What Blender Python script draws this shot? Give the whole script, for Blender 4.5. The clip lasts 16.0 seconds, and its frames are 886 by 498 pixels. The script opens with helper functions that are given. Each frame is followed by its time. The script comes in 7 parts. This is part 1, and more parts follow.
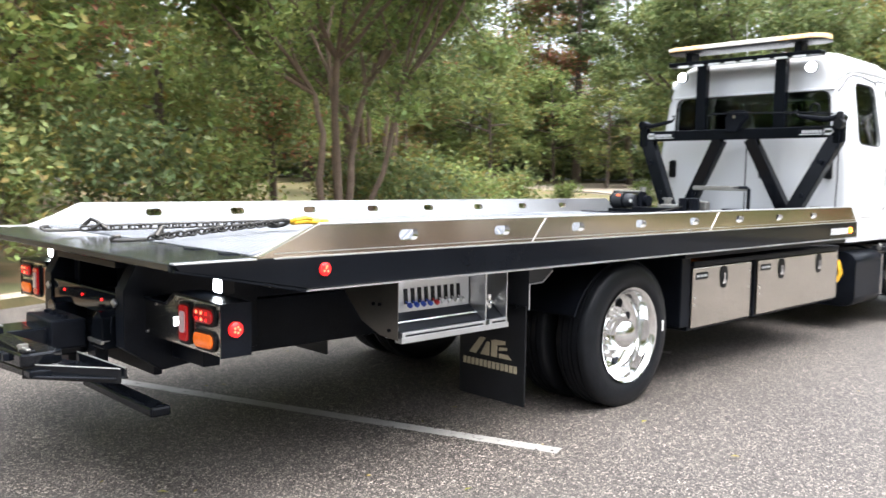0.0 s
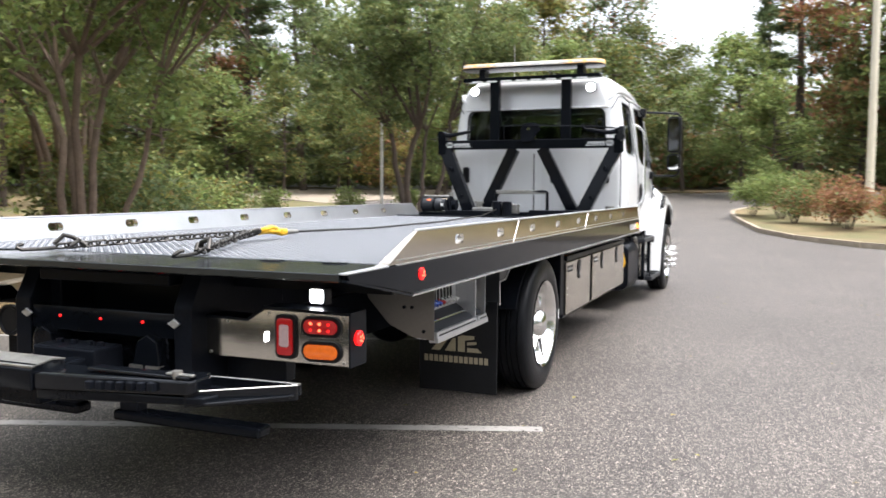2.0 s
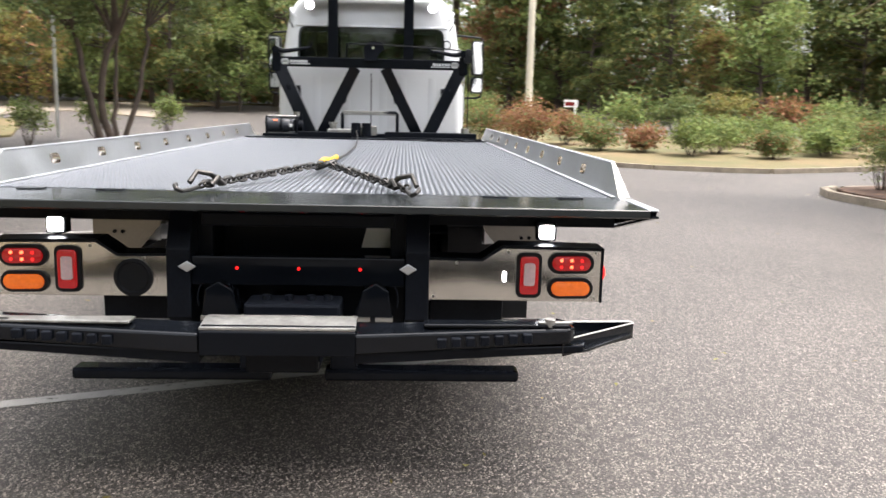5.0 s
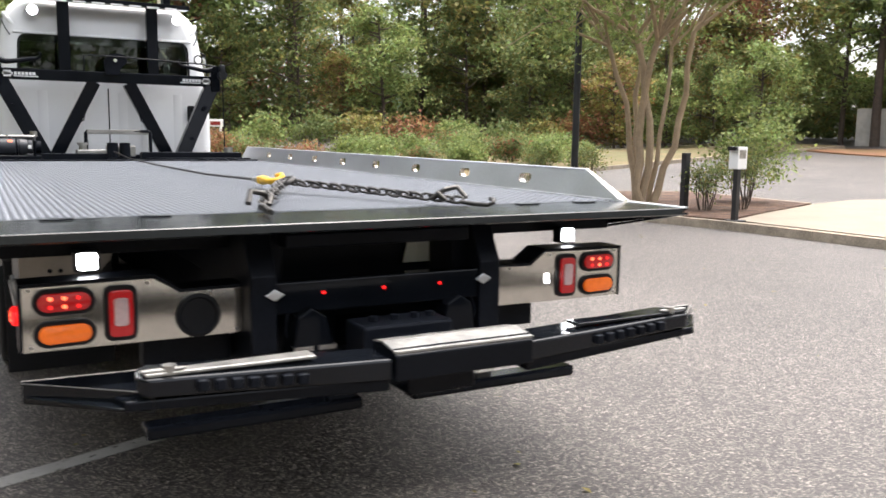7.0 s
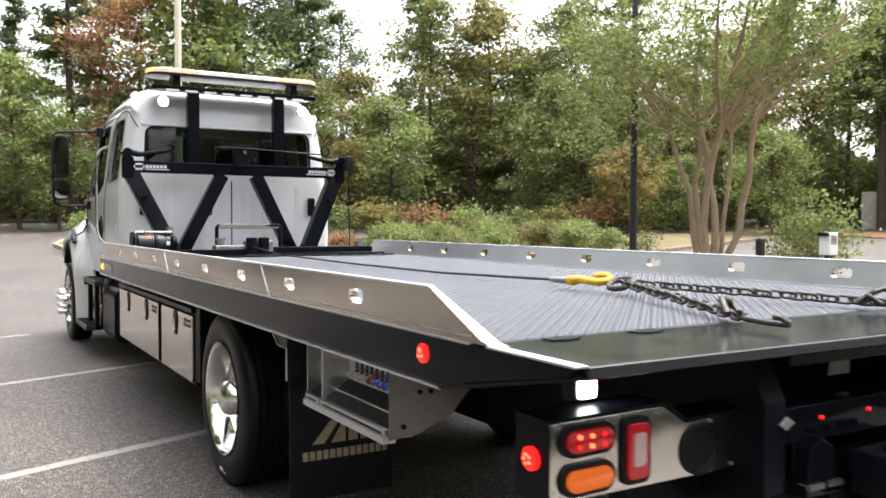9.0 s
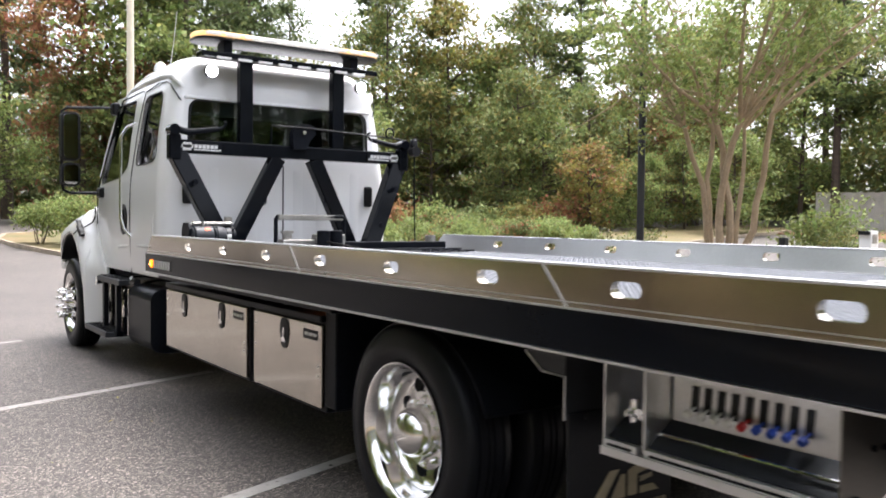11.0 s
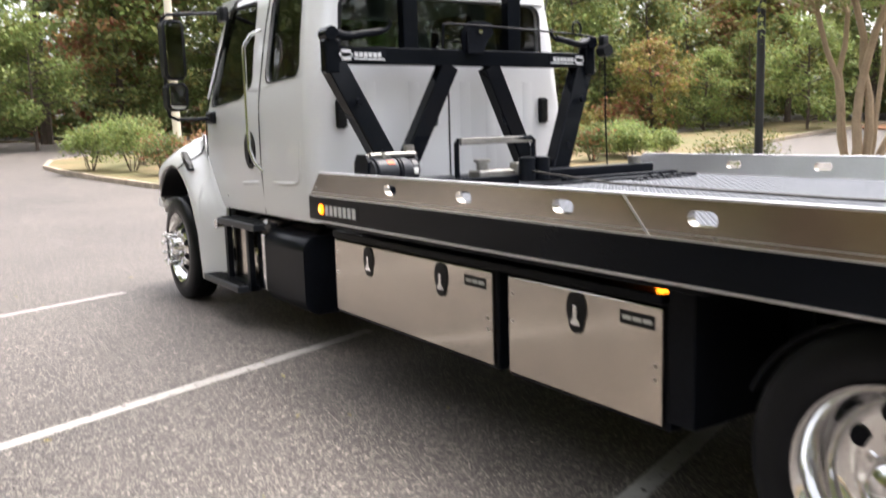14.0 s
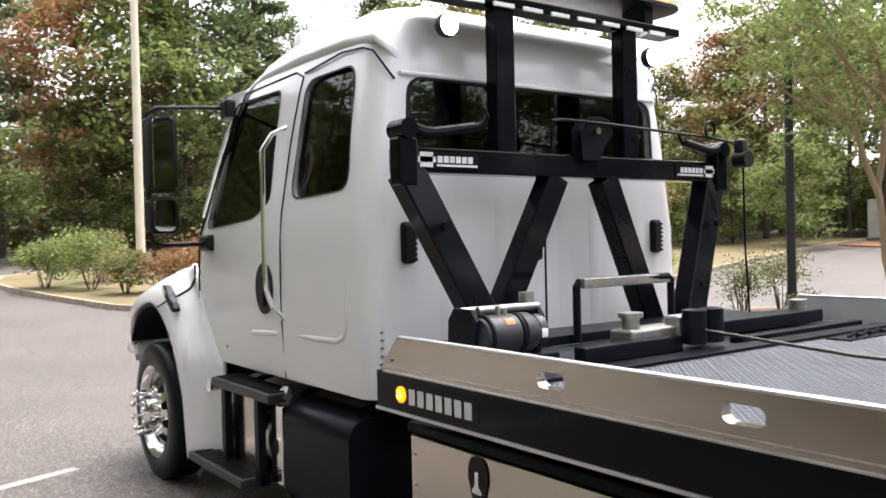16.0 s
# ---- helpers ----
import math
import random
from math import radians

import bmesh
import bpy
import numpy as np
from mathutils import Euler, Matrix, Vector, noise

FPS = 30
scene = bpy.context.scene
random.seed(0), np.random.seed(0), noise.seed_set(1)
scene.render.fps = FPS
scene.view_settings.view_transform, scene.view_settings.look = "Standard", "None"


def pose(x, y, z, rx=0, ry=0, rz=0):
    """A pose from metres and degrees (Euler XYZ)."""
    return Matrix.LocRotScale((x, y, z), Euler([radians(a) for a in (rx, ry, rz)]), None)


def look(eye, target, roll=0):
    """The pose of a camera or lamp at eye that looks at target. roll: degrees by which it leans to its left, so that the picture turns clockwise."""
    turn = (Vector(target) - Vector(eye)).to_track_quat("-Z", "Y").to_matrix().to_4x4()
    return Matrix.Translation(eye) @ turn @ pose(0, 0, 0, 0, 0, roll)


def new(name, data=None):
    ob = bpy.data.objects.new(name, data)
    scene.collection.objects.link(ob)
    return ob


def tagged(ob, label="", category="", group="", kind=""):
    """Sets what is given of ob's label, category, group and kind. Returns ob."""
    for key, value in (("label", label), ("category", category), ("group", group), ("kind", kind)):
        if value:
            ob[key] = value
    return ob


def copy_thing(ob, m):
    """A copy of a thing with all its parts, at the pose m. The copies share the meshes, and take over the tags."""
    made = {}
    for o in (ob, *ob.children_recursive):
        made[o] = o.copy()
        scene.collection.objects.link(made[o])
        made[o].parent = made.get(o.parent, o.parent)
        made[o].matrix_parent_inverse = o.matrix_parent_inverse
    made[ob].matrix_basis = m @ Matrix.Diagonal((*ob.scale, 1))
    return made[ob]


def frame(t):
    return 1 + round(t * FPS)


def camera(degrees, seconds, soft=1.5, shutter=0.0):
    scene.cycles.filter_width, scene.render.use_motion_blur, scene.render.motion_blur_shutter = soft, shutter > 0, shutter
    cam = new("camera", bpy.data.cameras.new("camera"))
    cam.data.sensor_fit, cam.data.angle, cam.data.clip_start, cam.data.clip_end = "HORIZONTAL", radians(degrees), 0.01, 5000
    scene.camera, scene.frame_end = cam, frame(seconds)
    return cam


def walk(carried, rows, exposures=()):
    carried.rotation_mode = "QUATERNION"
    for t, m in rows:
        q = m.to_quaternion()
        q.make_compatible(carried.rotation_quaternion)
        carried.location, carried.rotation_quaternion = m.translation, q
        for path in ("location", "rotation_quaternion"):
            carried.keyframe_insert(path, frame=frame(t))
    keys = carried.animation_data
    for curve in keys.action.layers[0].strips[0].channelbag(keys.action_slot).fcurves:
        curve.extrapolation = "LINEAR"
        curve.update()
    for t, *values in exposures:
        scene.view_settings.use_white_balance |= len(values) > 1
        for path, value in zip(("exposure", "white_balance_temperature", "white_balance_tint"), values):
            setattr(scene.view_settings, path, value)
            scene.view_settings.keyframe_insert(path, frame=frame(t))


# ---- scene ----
cam = camera(55.5, 16.0, soft=1.6, shutter=0.45)
PATH = [
    (0, (4.121, -4.47, 1.41), (2.688, -3.085, 1.243), 0.9),
    (0.5, (3.829, -4.841, 1.399), (2.551, -3.31, 1.244), 1.7),
    (1, (3.477, -5.164, 1.395), (2.307, -3.547, 1.265), 2.8),
    (1.5, (3.14, -5.484, 1.397), (2.197, -3.724, 1.277), 2.3),
    (2, (2.733, -5.705, 1.395), (1.983, -3.857, 1.251), 0.3),
    (2.5, (2.342, -5.968, 1.394), (1.794, -4.049, 1.254), 1.0),
    (3, (1.926, -6.037, 1.394), (1.482, -4.097, 1.201), -0.7),
    (3.2, (1.751, -6.06, 1.402), (1.326, -4.117, 1.186), -0.9),
    (5.3, (0.158, -6.037, 1.433), (0.381, -4.078, 1.101), 1.2),
    (5.5, (-0.003, -6.039, 1.415), (0.31, -4.09, 1.093), 0.9),
    (6, (-0.44, -5.975, 1.401), (0.164, -4.095, 1.085), 1.2),
    (6.5, (-0.866, -5.841, 1.379), (0.011, -4.067, 1.092), 1.7),
    (7, (-1.271, -5.622, 1.37), (-0.305, -3.891, 1.102), 0.8),
    (7.5, (-1.664, -5.389, 1.378), (-0.656, -3.678, 1.137), 0.4),
    (8, (-1.97, -5.105, 1.397), (-1.0, -3.363, 1.244), -0.2),
    (8.5, (-2.241, -4.814, 1.394), (-1.277, -3.064, 1.293), -0.3),
    (8.7, (-2.33, -4.68, 1.401), (-1.35, -2.938, 1.32), -0.2),
    (10.8, (-2.994, -3.122, 1.321), (-1.853, -1.48, 1.279), 0.5),
    (11, (-3.059, -2.955, 1.346), (-1.912, -1.318, 1.278), 0.6),
    (11.5, (-3.18, -2.565, 1.297), (-2.013, -0.945, 1.179), -0.0),
    (12, (-3.277, -2.212, 1.224), (-2.034, -0.656, 1.036), -0.2),
    (12.5, (-3.32, -1.882, 1.162), (-2.009, -0.431, 0.739), 1.4),
    (13, (-3.387, -1.728, 1.22), (-2.071, -0.298, 0.747), 1.5),
    (13.5, (-3.313, -1.445, 1.325), (-2.19, 0.147, 0.874), -1.0),
    (14, (-3.304, -1.116, 1.45), (-2.226, 0.543, 1.164), -1.7),
    (14.5, (-3.264, -0.725, 1.501), (-2.18, 0.945, 1.314), -1.0),
    (15, (-3.164, -0.297, 1.547), (-2.06, 1.367, 1.441), -1.3),
    (15.5, (-3.101, 0.194, 1.574), (-1.98, 1.849, 1.518), -1.5),
    (16, (-2.936, 0.667, 1.568), (-1.764, 2.288, 1.544), -1.4),
]
walk(cam, [(t, look(eye, target, roll)) for t, eye, target, roll in PATH], [(0, 2.42, 6220, 9), (0.5, 2.27, 6280, 9), (1.5, 2.06, 6320, 10), (3, 1.93, 6450, 10), (5.5, 2.12, 6550, 11), (7.5, 2.06, 6500, 11), (8.5, 2.12, 6550, 11), (11, 2.23, 6400, 13), (12, 2.48, 6400, 14), (12.5, 2.53, 6450, 14), (13, 2.52, 6600, 14), (13.5, 2.56, 6600, 14), (14, 2.36, 6600, 13), (14.5, 2.25, 6600, 13), (16, 2.17, 6550, 13)])

# ---- light ----
SUN_EL, SUN_AZ = radians(72), radians(80)
world = bpy.data.worlds.new("sky")
scene.world = world
world.use_nodes = True
wn, wl = world.node_tree.nodes, world.node_tree.links
sky = wn.new("ShaderNodeTexSky")
sky.sky_type, sky.sun_disc = "NISHITA", False
sky.sun_elevation, sky.sun_rotation = SUN_EL, SUN_AZ
sky.air_density, sky.dust_density, sky.ozone_density = 1.0, 6.0, 1.0
soften = wn.new("ShaderNodeHueSaturation")  # overcast: the cloud layer takes the blue out of the sky
soften.inputs["Saturation"].default_value = 0.30
wl.new(sky.outputs["Color"], soften.inputs["Color"])
wl.new(soften.outputs["Color"], wn["Background"].inputs["Color"])
wn["Background"].inputs["Strength"].default_value = 0.15
sun = new("sun", bpy.data.lights.new("sun", "SUN"))
sun.data.energy, sun.data.angle, sun.data.color = 0.26, radians(60), (1.0, 0.95, 0.88)
sun.matrix_world = look((0, 0, 30), (-30 * math.sin(SUN_AZ) / math.tan(SUN_EL), -30 * math.cos(SUN_AZ) / math.tan(SUN_EL), 0))


# ---- materials ----
def mat(name, col, rough=0.5, metal=0.0, var=0.12, scale=5.0, bump=0.0, bscale=80.0, rvar=0.15, coat=0.0, emit=None, strength=0.0, island=0.0, spec=0.5):
    """A surface with two scales of variation in colour and roughness, and a fine relief."""
    m = bpy.data.materials.new(name)
    m.use_nodes = True
    n, l = m.node_tree.nodes, m.node_tree.links
    p = n["Principled BSDF"]
    p.inputs["Metallic"].default_value = metal
    p.inputs["Coat Weight"].default_value = coat
    p.inputs["Coat Roughness"].default_value = 0.05
    p.inputs["Specular IOR Level"].default_value = spec
    tc = n.new("ShaderNodeTexCoord")
    big, fine = n.new("ShaderNodeTexNoise"), n.new("ShaderNodeTexNoise")
    for t, s, d in ((big, scale, 4), (fine, bscale, 3)):
        t.inputs["Scale"].default_value, t.inputs["Detail"].default_value = s, d
        l.new(tc.outputs["Object"], t.inputs["Vector"])
    both = n.new("ShaderNodeMath")
    both.operation = "MULTIPLY_ADD"
    both.inputs[1].default_value, both.inputs[2].default_value = 0.4, 0.0
    l.new(fine.outputs["Fac"], both.inputs[0])
    add = n.new("ShaderNodeMath")
    add.operation = "MULTIPLY_ADD"
    add.inputs[1].default_value = 0.6
    l.new(big.outputs["Fac"], add.inputs[0])
    l.new(both.outputs[0], add.inputs[2])
    ramp = n.new("ShaderNodeMapRange")
    ramp.inputs["From Min"].default_value, ramp.inputs["From Max"].default_value = 0.3, 0.7
    ramp.inputs["To Min"].default_value, ramp.inputs["To Max"].default_value = 1 - var, 1 + var
    l.new(add.outputs[0], ramp.inputs["Value"])
    mul = n.new("ShaderNodeVectorMath")
    mul.operation = "SCALE"
    mul.inputs[0].default_value = col[:3]
    l.new(ramp.outputs[0], mul.inputs["Scale"])
    out = mul.outputs[0]
    if island:
        geo = n.new("ShaderNodeNewGeometry")
        hsv = n.new("ShaderNodeHueSaturation")
        hr, vr = n.new("ShaderNodeMapRange"), n.new("ShaderNodeMapRange")
        hr.inputs["To Min"].default_value, hr.inputs["To Max"].default_value = 0.5 - 0.035 * island, 0.5 + 0.03 * island
        vr.inputs["To Min"].default_value, vr.inputs["To Max"].default_value = 1 - 0.36 * island, 1 + 0.36 * island
        l.new(geo.outputs["Random Per Island"], hr.inputs["Value"])
        sq = n.new("ShaderNodeMath")
        sq.operation = "FRACT"
        sm = n.new("ShaderNodeMath")
        sm.operation = "MULTIPLY"
        sm.inputs[1].default_value = 7.31
        l.new(geo.outputs["Random Per Island"], sm.inputs[0])
        l.new(sm.outputs[0], sq.inputs[0])
        l.new(sq.outputs[0], vr.inputs["Value"])
        l.new(hr.outputs[0], hsv.inputs["Hue"])
        l.new(vr.outputs[0], hsv.inputs["Value"])
        l.new(out, hsv.inputs["Color"])
        out = hsv.outputs["Color"]
    l.new(out, p.inputs["Base Color"])
    rr = n.new("ShaderNodeMapRange")
    rr.inputs["To Min"].default_value, rr.inputs["To Max"].default_value = max(0.02, rough * (1 - rvar)), min(1, rough * (1 + rvar))
    l.new(big.outputs["Fac"], rr.inputs["Value"])
    l.new(rr.outputs[0], p.inputs["Roughness"])
    if bump:
        b = n.new("ShaderNodeBump")
        b.inputs["Strength"].default_value, b.inputs["Distance"].default_value = bump, 0.01
        l.new(fine.outputs["Fac"], b.inputs["Height"])
        l.new(b.outputs["Normal"], p.inputs["Normal"])
    if emit:
        p.inputs["Emission Color"].default_value, p.inputs["Emission Strength"].default_value = (*emit, 1), strength
    return m


def leaf_mat(name, col, island=1.0, light=0.42):
    m = mat(name, col, 0.55, var=0.25, scale=1.2, island=island, spec=0.25)
    n, l = m.node_tree.nodes, m.node_tree.links
    p = n["Principled BSDF"]
    tr = n.new("ShaderNodeBsdfTranslucent")
    mix = n.new("ShaderNodeMixShader")
    mix.inputs[0].default_value = light
    src = p.inputs["Base Color"].links[0].from_socket
    l.new(src, tr.inputs["Color"])
    l.new(p.outputs[0], mix.inputs[1])
    l.new(tr.outputs[0], mix.inputs[2])
    l.new(mix.outputs[0], n["Material Output"].inputs["Surface"])
    return m


def glass_mat(name, tint, gloss=1.45):
    m = bpy.data.materials.new(name)
    m.use_nodes = True
    n, l = m.node_tree.nodes, m.node_tree.links
    n.remove(n["Principled BSDF"])
    tr, gl, fr, mix = (n.new("ShaderNode" + k) for k in ("BsdfTransparent", "BsdfGlossy", "Fresnel", "MixShader"))
    tr.inputs["Color"].default_value = (*tint, 1)
    gl.inputs["Roughness"].default_value = 0.02
    fr.inputs["IOR"].default_value = gloss
    l.new(fr.outputs[0], mix.inputs[0])
    l.new(tr.outputs[0], mix.inputs[1])
    l.new(gl.outputs[0], mix.inputs[2])
    l.new(mix.outputs[0], n["Material Output"].inputs["Surface"])
    return m


def asphalt_mat():
    m = bpy.data.materials.new("asphalt")
    m.use_nodes = True
    n, l = m.node_tree.nodes, m.node_tree.links
    p = n["Principled BSDF"]
    tc = n.new("ShaderNodeTexCoord")

    def tex(kind, scale, out, **inputs):
        t = n.new(kind)
        t.inputs["Scale"].default_value = scale
        for k, v in inputs.items():
            t.inputs[k].default_value = v
        l.new(tc.outputs["Object"], t.inputs["Vector"])
        return t.outputs[out]

    stones, sand, patch = tex("ShaderNodeTexVoronoi", 140, "Color"), tex("ShaderNodeTexNoise", 330, "Fac", Detail=3), tex("ShaderNodeTexNoise", 0.45, "Fac", Detail=5)
    cell = tex("ShaderNodeTexVoronoi", 140, "Distance")
    grey = n.new("ShaderNodeRGBToBW")
    l.new(stones, grey.inputs[0])
    ramp = n.new("ShaderNodeValToRGB")
    ramp.color_ramp.elements[0].position, ramp.color_ramp.elements[1].position = 0.15, 0.93
    ramp.color_ramp.elements[0].color, ramp.color_ramp.elements[1].color = (0.0205, 0.0175, 0.0155, 1), (0.355, 0.308, 0.268, 1)
    mid = ramp.color_ramp.elements.new(0.63)
    mid.color = (0.0570, 0.0488, 0.0435, 1)
    l.new(grey.outputs[0], ramp.inputs[0])
    worn = n.new("ShaderNodeMapRange")
    worn.inputs["From Min"].default_value, worn.inputs["From Max"].default_value = 0.3, 0.7
    worn.inputs["To Min"].default_value, worn.inputs["To Max"].default_value = 0.82, 1.2
    l.new(patch, worn.inputs["Value"])
    gr = n.new("ShaderNodeMapRange")
    gr.inputs["From Min"].default_value, gr.inputs["From Max"].default_value = 0.3, 0.7
    gr.inputs["To Min"].default_value, gr.inputs["To Max"].default_value = 0.78, 1.22
    l.new(sand, gr.inputs["Value"])
    mott = n.new("ShaderNodeMapRange")
    mott.inputs["From Min"].default_value, mott.inputs["From Max"].default_value = 0.3, 0.7
    mott.inputs["To Min"].default_value, mott.inputs["To Max"].default_value = 0.70, 1.32
    l.new(tex("ShaderNodeTexNoise", 26, "Fac", Detail=4), mott.inputs["Value"])
    m2 = n.new("ShaderNodeMath")
    m2.operation = "MULTIPLY"
    l.new(mott.outputs[0], m2.inputs[0])
    l.new(gr.outputs[0], m2.inputs[1])
    mm = n.new("ShaderNodeMath")
    mm.operation = "MULTIPLY"
    l.new(worn.outputs[0], mm.inputs[0])
    l.new(m2.outputs[0], mm.inputs[1])
    sc = n.new("ShaderNodeVectorMath")
    sc.operation = "SCALE"
    l.new(ramp.outputs[0], sc.inputs[0])
    l.new(mm.outputs[0], sc.inputs["Scale"])
    l.new(sc.outputs[0], p.inputs["Base Color"])
    p.inputs["Roughness"].default_value = 0.60
    b = n.new("ShaderNodeBump")
    b.inputs["Strength"].default_value, b.inputs["Distance"].default_value = 0.75, 0.004
    b.invert = True
    l.new(cell, b.inputs["Height"])
    l.new(b.outputs["Normal"], p.inputs["Normal"])
    return m


def patchy(name, a, b, scale, rough=0.9, bump=0.5, bscale=40):
    """Ground cover of two mixed colours."""
    m = mat(name, (1, 1, 1), rough, var=0.25, scale=scale * 6, bump=bump, bscale=bscale)
    n, l = m.node_tree.nodes, m.node_tree.links
    t = n.new("ShaderNodeTexNoise")
    t.inputs["Scale"].default_value, t.inputs["Detail"].default_value = scale, 8
    l.new(n["Texture Coordinate"].outputs["Object"], t.inputs["Vector"])
    r = n.new("ShaderNodeValToRGB")
    r.color_ramp.elements[0].position, r.color_ramp.elements[1].position = 0.4, 0.62
    r.color_ramp.elements[0].color, r.color_ramp.elements[1].color = (*a, 1), (*b, 1)
    l.new(t.outputs["Fac"], r.inputs[0])
    sc = [x for x in n if x.bl_idname == "ShaderNodeVectorMath"][0]
    l.new(r.outputs[0], sc.inputs[0])
    return m


def line_paint():
    m = mat("line_paint", (0.29, 0.28, 0.262), 0.7, var=0.18, scale=9, bump=0.3, bscale=140)
    n, l = m.node_tree.nodes, m.node_tree.links
    worn = n.new("ShaderNodeTexNoise")
    worn.inputs["Scale"].default_value, worn.inputs["Detail"].default_value = 22, 7
    l.new(n["Texture Coordinate"].outputs["Object"], worn.inputs["Vector"])
    r = n.new("ShaderNodeValToRGB")
    r.color_ramp.elements[0].position, r.color_ramp.elements[1].position = 0.22, 0.40
    l.new(worn.outputs["Fac"], r.inputs[0])
    l.new(r.outputs[0], n["Principled BSDF"].inputs["Alpha"])
    return m


ASPHALT = asphalt_mat()
PAINT = line_paint()
GRASS = patchy("grass", (0.105, 0.098, 0.036), (0.165, 0.118, 0.055), 0.6)
MULCH = patchy("mulch", (0.055, 0.028, 0.017), (0.13, 0.07, 0.042), 5, bscale=60, bump=1.0)
NEEDLES = patchy("pine_straw", (0.22, 0.10, 0.05), (0.15, 0.095, 0.04), 0.35)
LITTER = patchy("leaf_litter", (0.16, 0.10, 0.05), (0.07, 0.07, 0.025), 0.8)
CONCRETE = mat("concrete", (0.26, 0.215, 0.165), 0.85, var=0.2, scale=1.6, bump=0.35, bscale=50)
KERB = mat("kerb_concrete", (0.30, 0.25, 0.19), 0.85, var=0.45, scale=5, bump=0.4, bscale=45)
WHITE = mat("white_truck_paint", (0.75, 0.76, 0.775), 0.26, var=0.015, scale=2, coat=0.7, rvar=0.04)
BLACK = mat("gloss_black_paint", (0.0046, 0.0056, 0.0078), 0.08, var=0.3, scale=3, coat=0.0, rvar=0.4, spec=0.12)
SATIN = mat("satin_black_steel", (0.0068, 0.0080, 0.0112), 0.30, var=0.4, scale=6, bump=0.05, spec=0.07)
GREYPLATE = mat("dark_grey_plate", (0.020, 0.022, 0.027), 0.4, var=0.25, scale=5, bump=0.05, spec=0.4)
RUBBER = mat("tyre_rubber", (0.0086, 0.0093, 0.0112), 0.34, var=0.3, scale=9, bump=0.12, bscale=120, spec=0.13)
FLAP = mat("flap_rubber", (0.0095, 0.0100, 0.0118), 0.40, var=0.3, scale=5, bump=0.05, spec=0.2)
PLASTIC = mat("black_plastic", (0.0062, 0.0069, 0.0088), 0.42, var=0.2, scale=14, bump=0.15, bscale=260, spec=0.22)
ALU = mat("brushed_aluminium", (0.57, 0.525, 0.465), 0.13, 1.0, var=0.10, scale=4, rvar=0.25)
MILL = mat("mill_aluminium", (0.66, 0.67, 0.69), 0.40, 1.0, var=0.08, scale=5, rvar=0.3)
CHROME = mat("polished_metal", (0.80, 0.80, 0.80), 0.07, 1.0, var=0.03, scale=6)
STEEL = mat("worn_steel", (0.35, 0.34, 0.32), 0.4, 0.9, var=0.3, scale=18, bump=0.1)
CHAIN = mat("chain_steel", (0.07, 0.066, 0.062), 0.45, 0.9, var=0.4, scale=30)
DECK = mat("deck_steel_plate", (0.022, 0.025, 0.030), 0.35, 0.0, var=0.10, scale=9, rvar=0.08, spec=0.10)
TREAD = mat("tread_steel", (0.145, 0.155, 0.176), 0.36, 0.0, var=0.12, scale=8, rvar=0.08)
YELLOW = mat("yellow_paint", (0.75, 0.42, 0.02), 0.45, var=0.25, scale=30)
GOLD = mat("pale_gold_print", (0.36, 0.315, 0.22), 0.6, var=0.15, scale=20)
SILVER = mat("silver_print", (0.62, 0.63, 0.64), 0.4, var=0.08, scale=20)
DULL = mat("dull_aluminium", (0.19, 0.18, 0.165), 0.34, 1.0, var=0.1, scale=5)
GLOSS = mat("wet_black_paint", (0.0042, 0.0051, 0.0070), 0.12, var=0.3, scale=7, rvar=0.6, bump=0.06, bscale=30, spec=0.3)
CREAM = mat("tail_panel_aluminium", (0.62, 0.595, 0.54), 0.16, 1.0, var=0.08, scale=6)
GLASS = glass_mat("tinted_glass", (0.36, 0.41, 0.38), 1.65)
CLEAR = mat("clear_lens", (0.75, 0.76, 0.76), 0.15, var=0.05, coat=0.8)
MIRROR = mat("mirror_glass", (0.85, 0.86, 0.87), 0.03, 1.0, var=0.01)
RED_ON = mat("red_lamp_lit", (0.6, 0.01, 0.01), 0.25, var=0.1, coat=0.5, emit=(1.0, 0.012, 0.012), strength=0.42)
RED_GLOW = mat("red_diode_lit", (0.8, 0.1, 0.05), 0.3, emit=(1.0, 0.10, 0.04), strength=1.2)
RED = mat("red_lens", (0.17, 0.005, 0.007), 0.22, var=0.15, scale=60, coat=0.6, emit=(1, 0.01, 0.01), strength=0.05)
PALE = mat("pale_reversing_lens", (0.62, 0.45, 0.44), 0.3, var=0.1, scale=80, coat=0.4)
AMBER = mat("amber_lens", (0.60, 0.13, 0.008), 0.25, var=0.15, scale=60, coat=0.6, emit=(1, 0.16, 0.01), strength=0.08)
AMBER_ON = mat("amber_lamp_lit", (0.9, 0.3, 0.02), 0.3, emit=(1.0, 0.17, 0.004), strength=0.95)
AMBER_GLOW = mat("amber_diode", (0.9, 0.4, 0.05), 0.3, emit=(1.0, 0.42, 0.06), strength=4.0)
AMBER_FLASH = mat("amber_flasher_lit", (0.9, 0.4, 0.05), 0.3, emit=(1.0, 0.22, 0.01), strength=9.0)
TAIL_PLATE = mat("dark_tail_plate", (0.017, 0.020, 0.021), 0.16, var=0.25, scale=5, rvar=0.5, bump=0.04, bscale=30, spec=0.32)
AMBER_LENS = mat("amber_warning_lens_lit", (0.70, 0.48, 0.26), 0.2, var=0.12, scale=14, coat=0.5, emit=(1.0, 0.58, 0.22), strength=0.30)
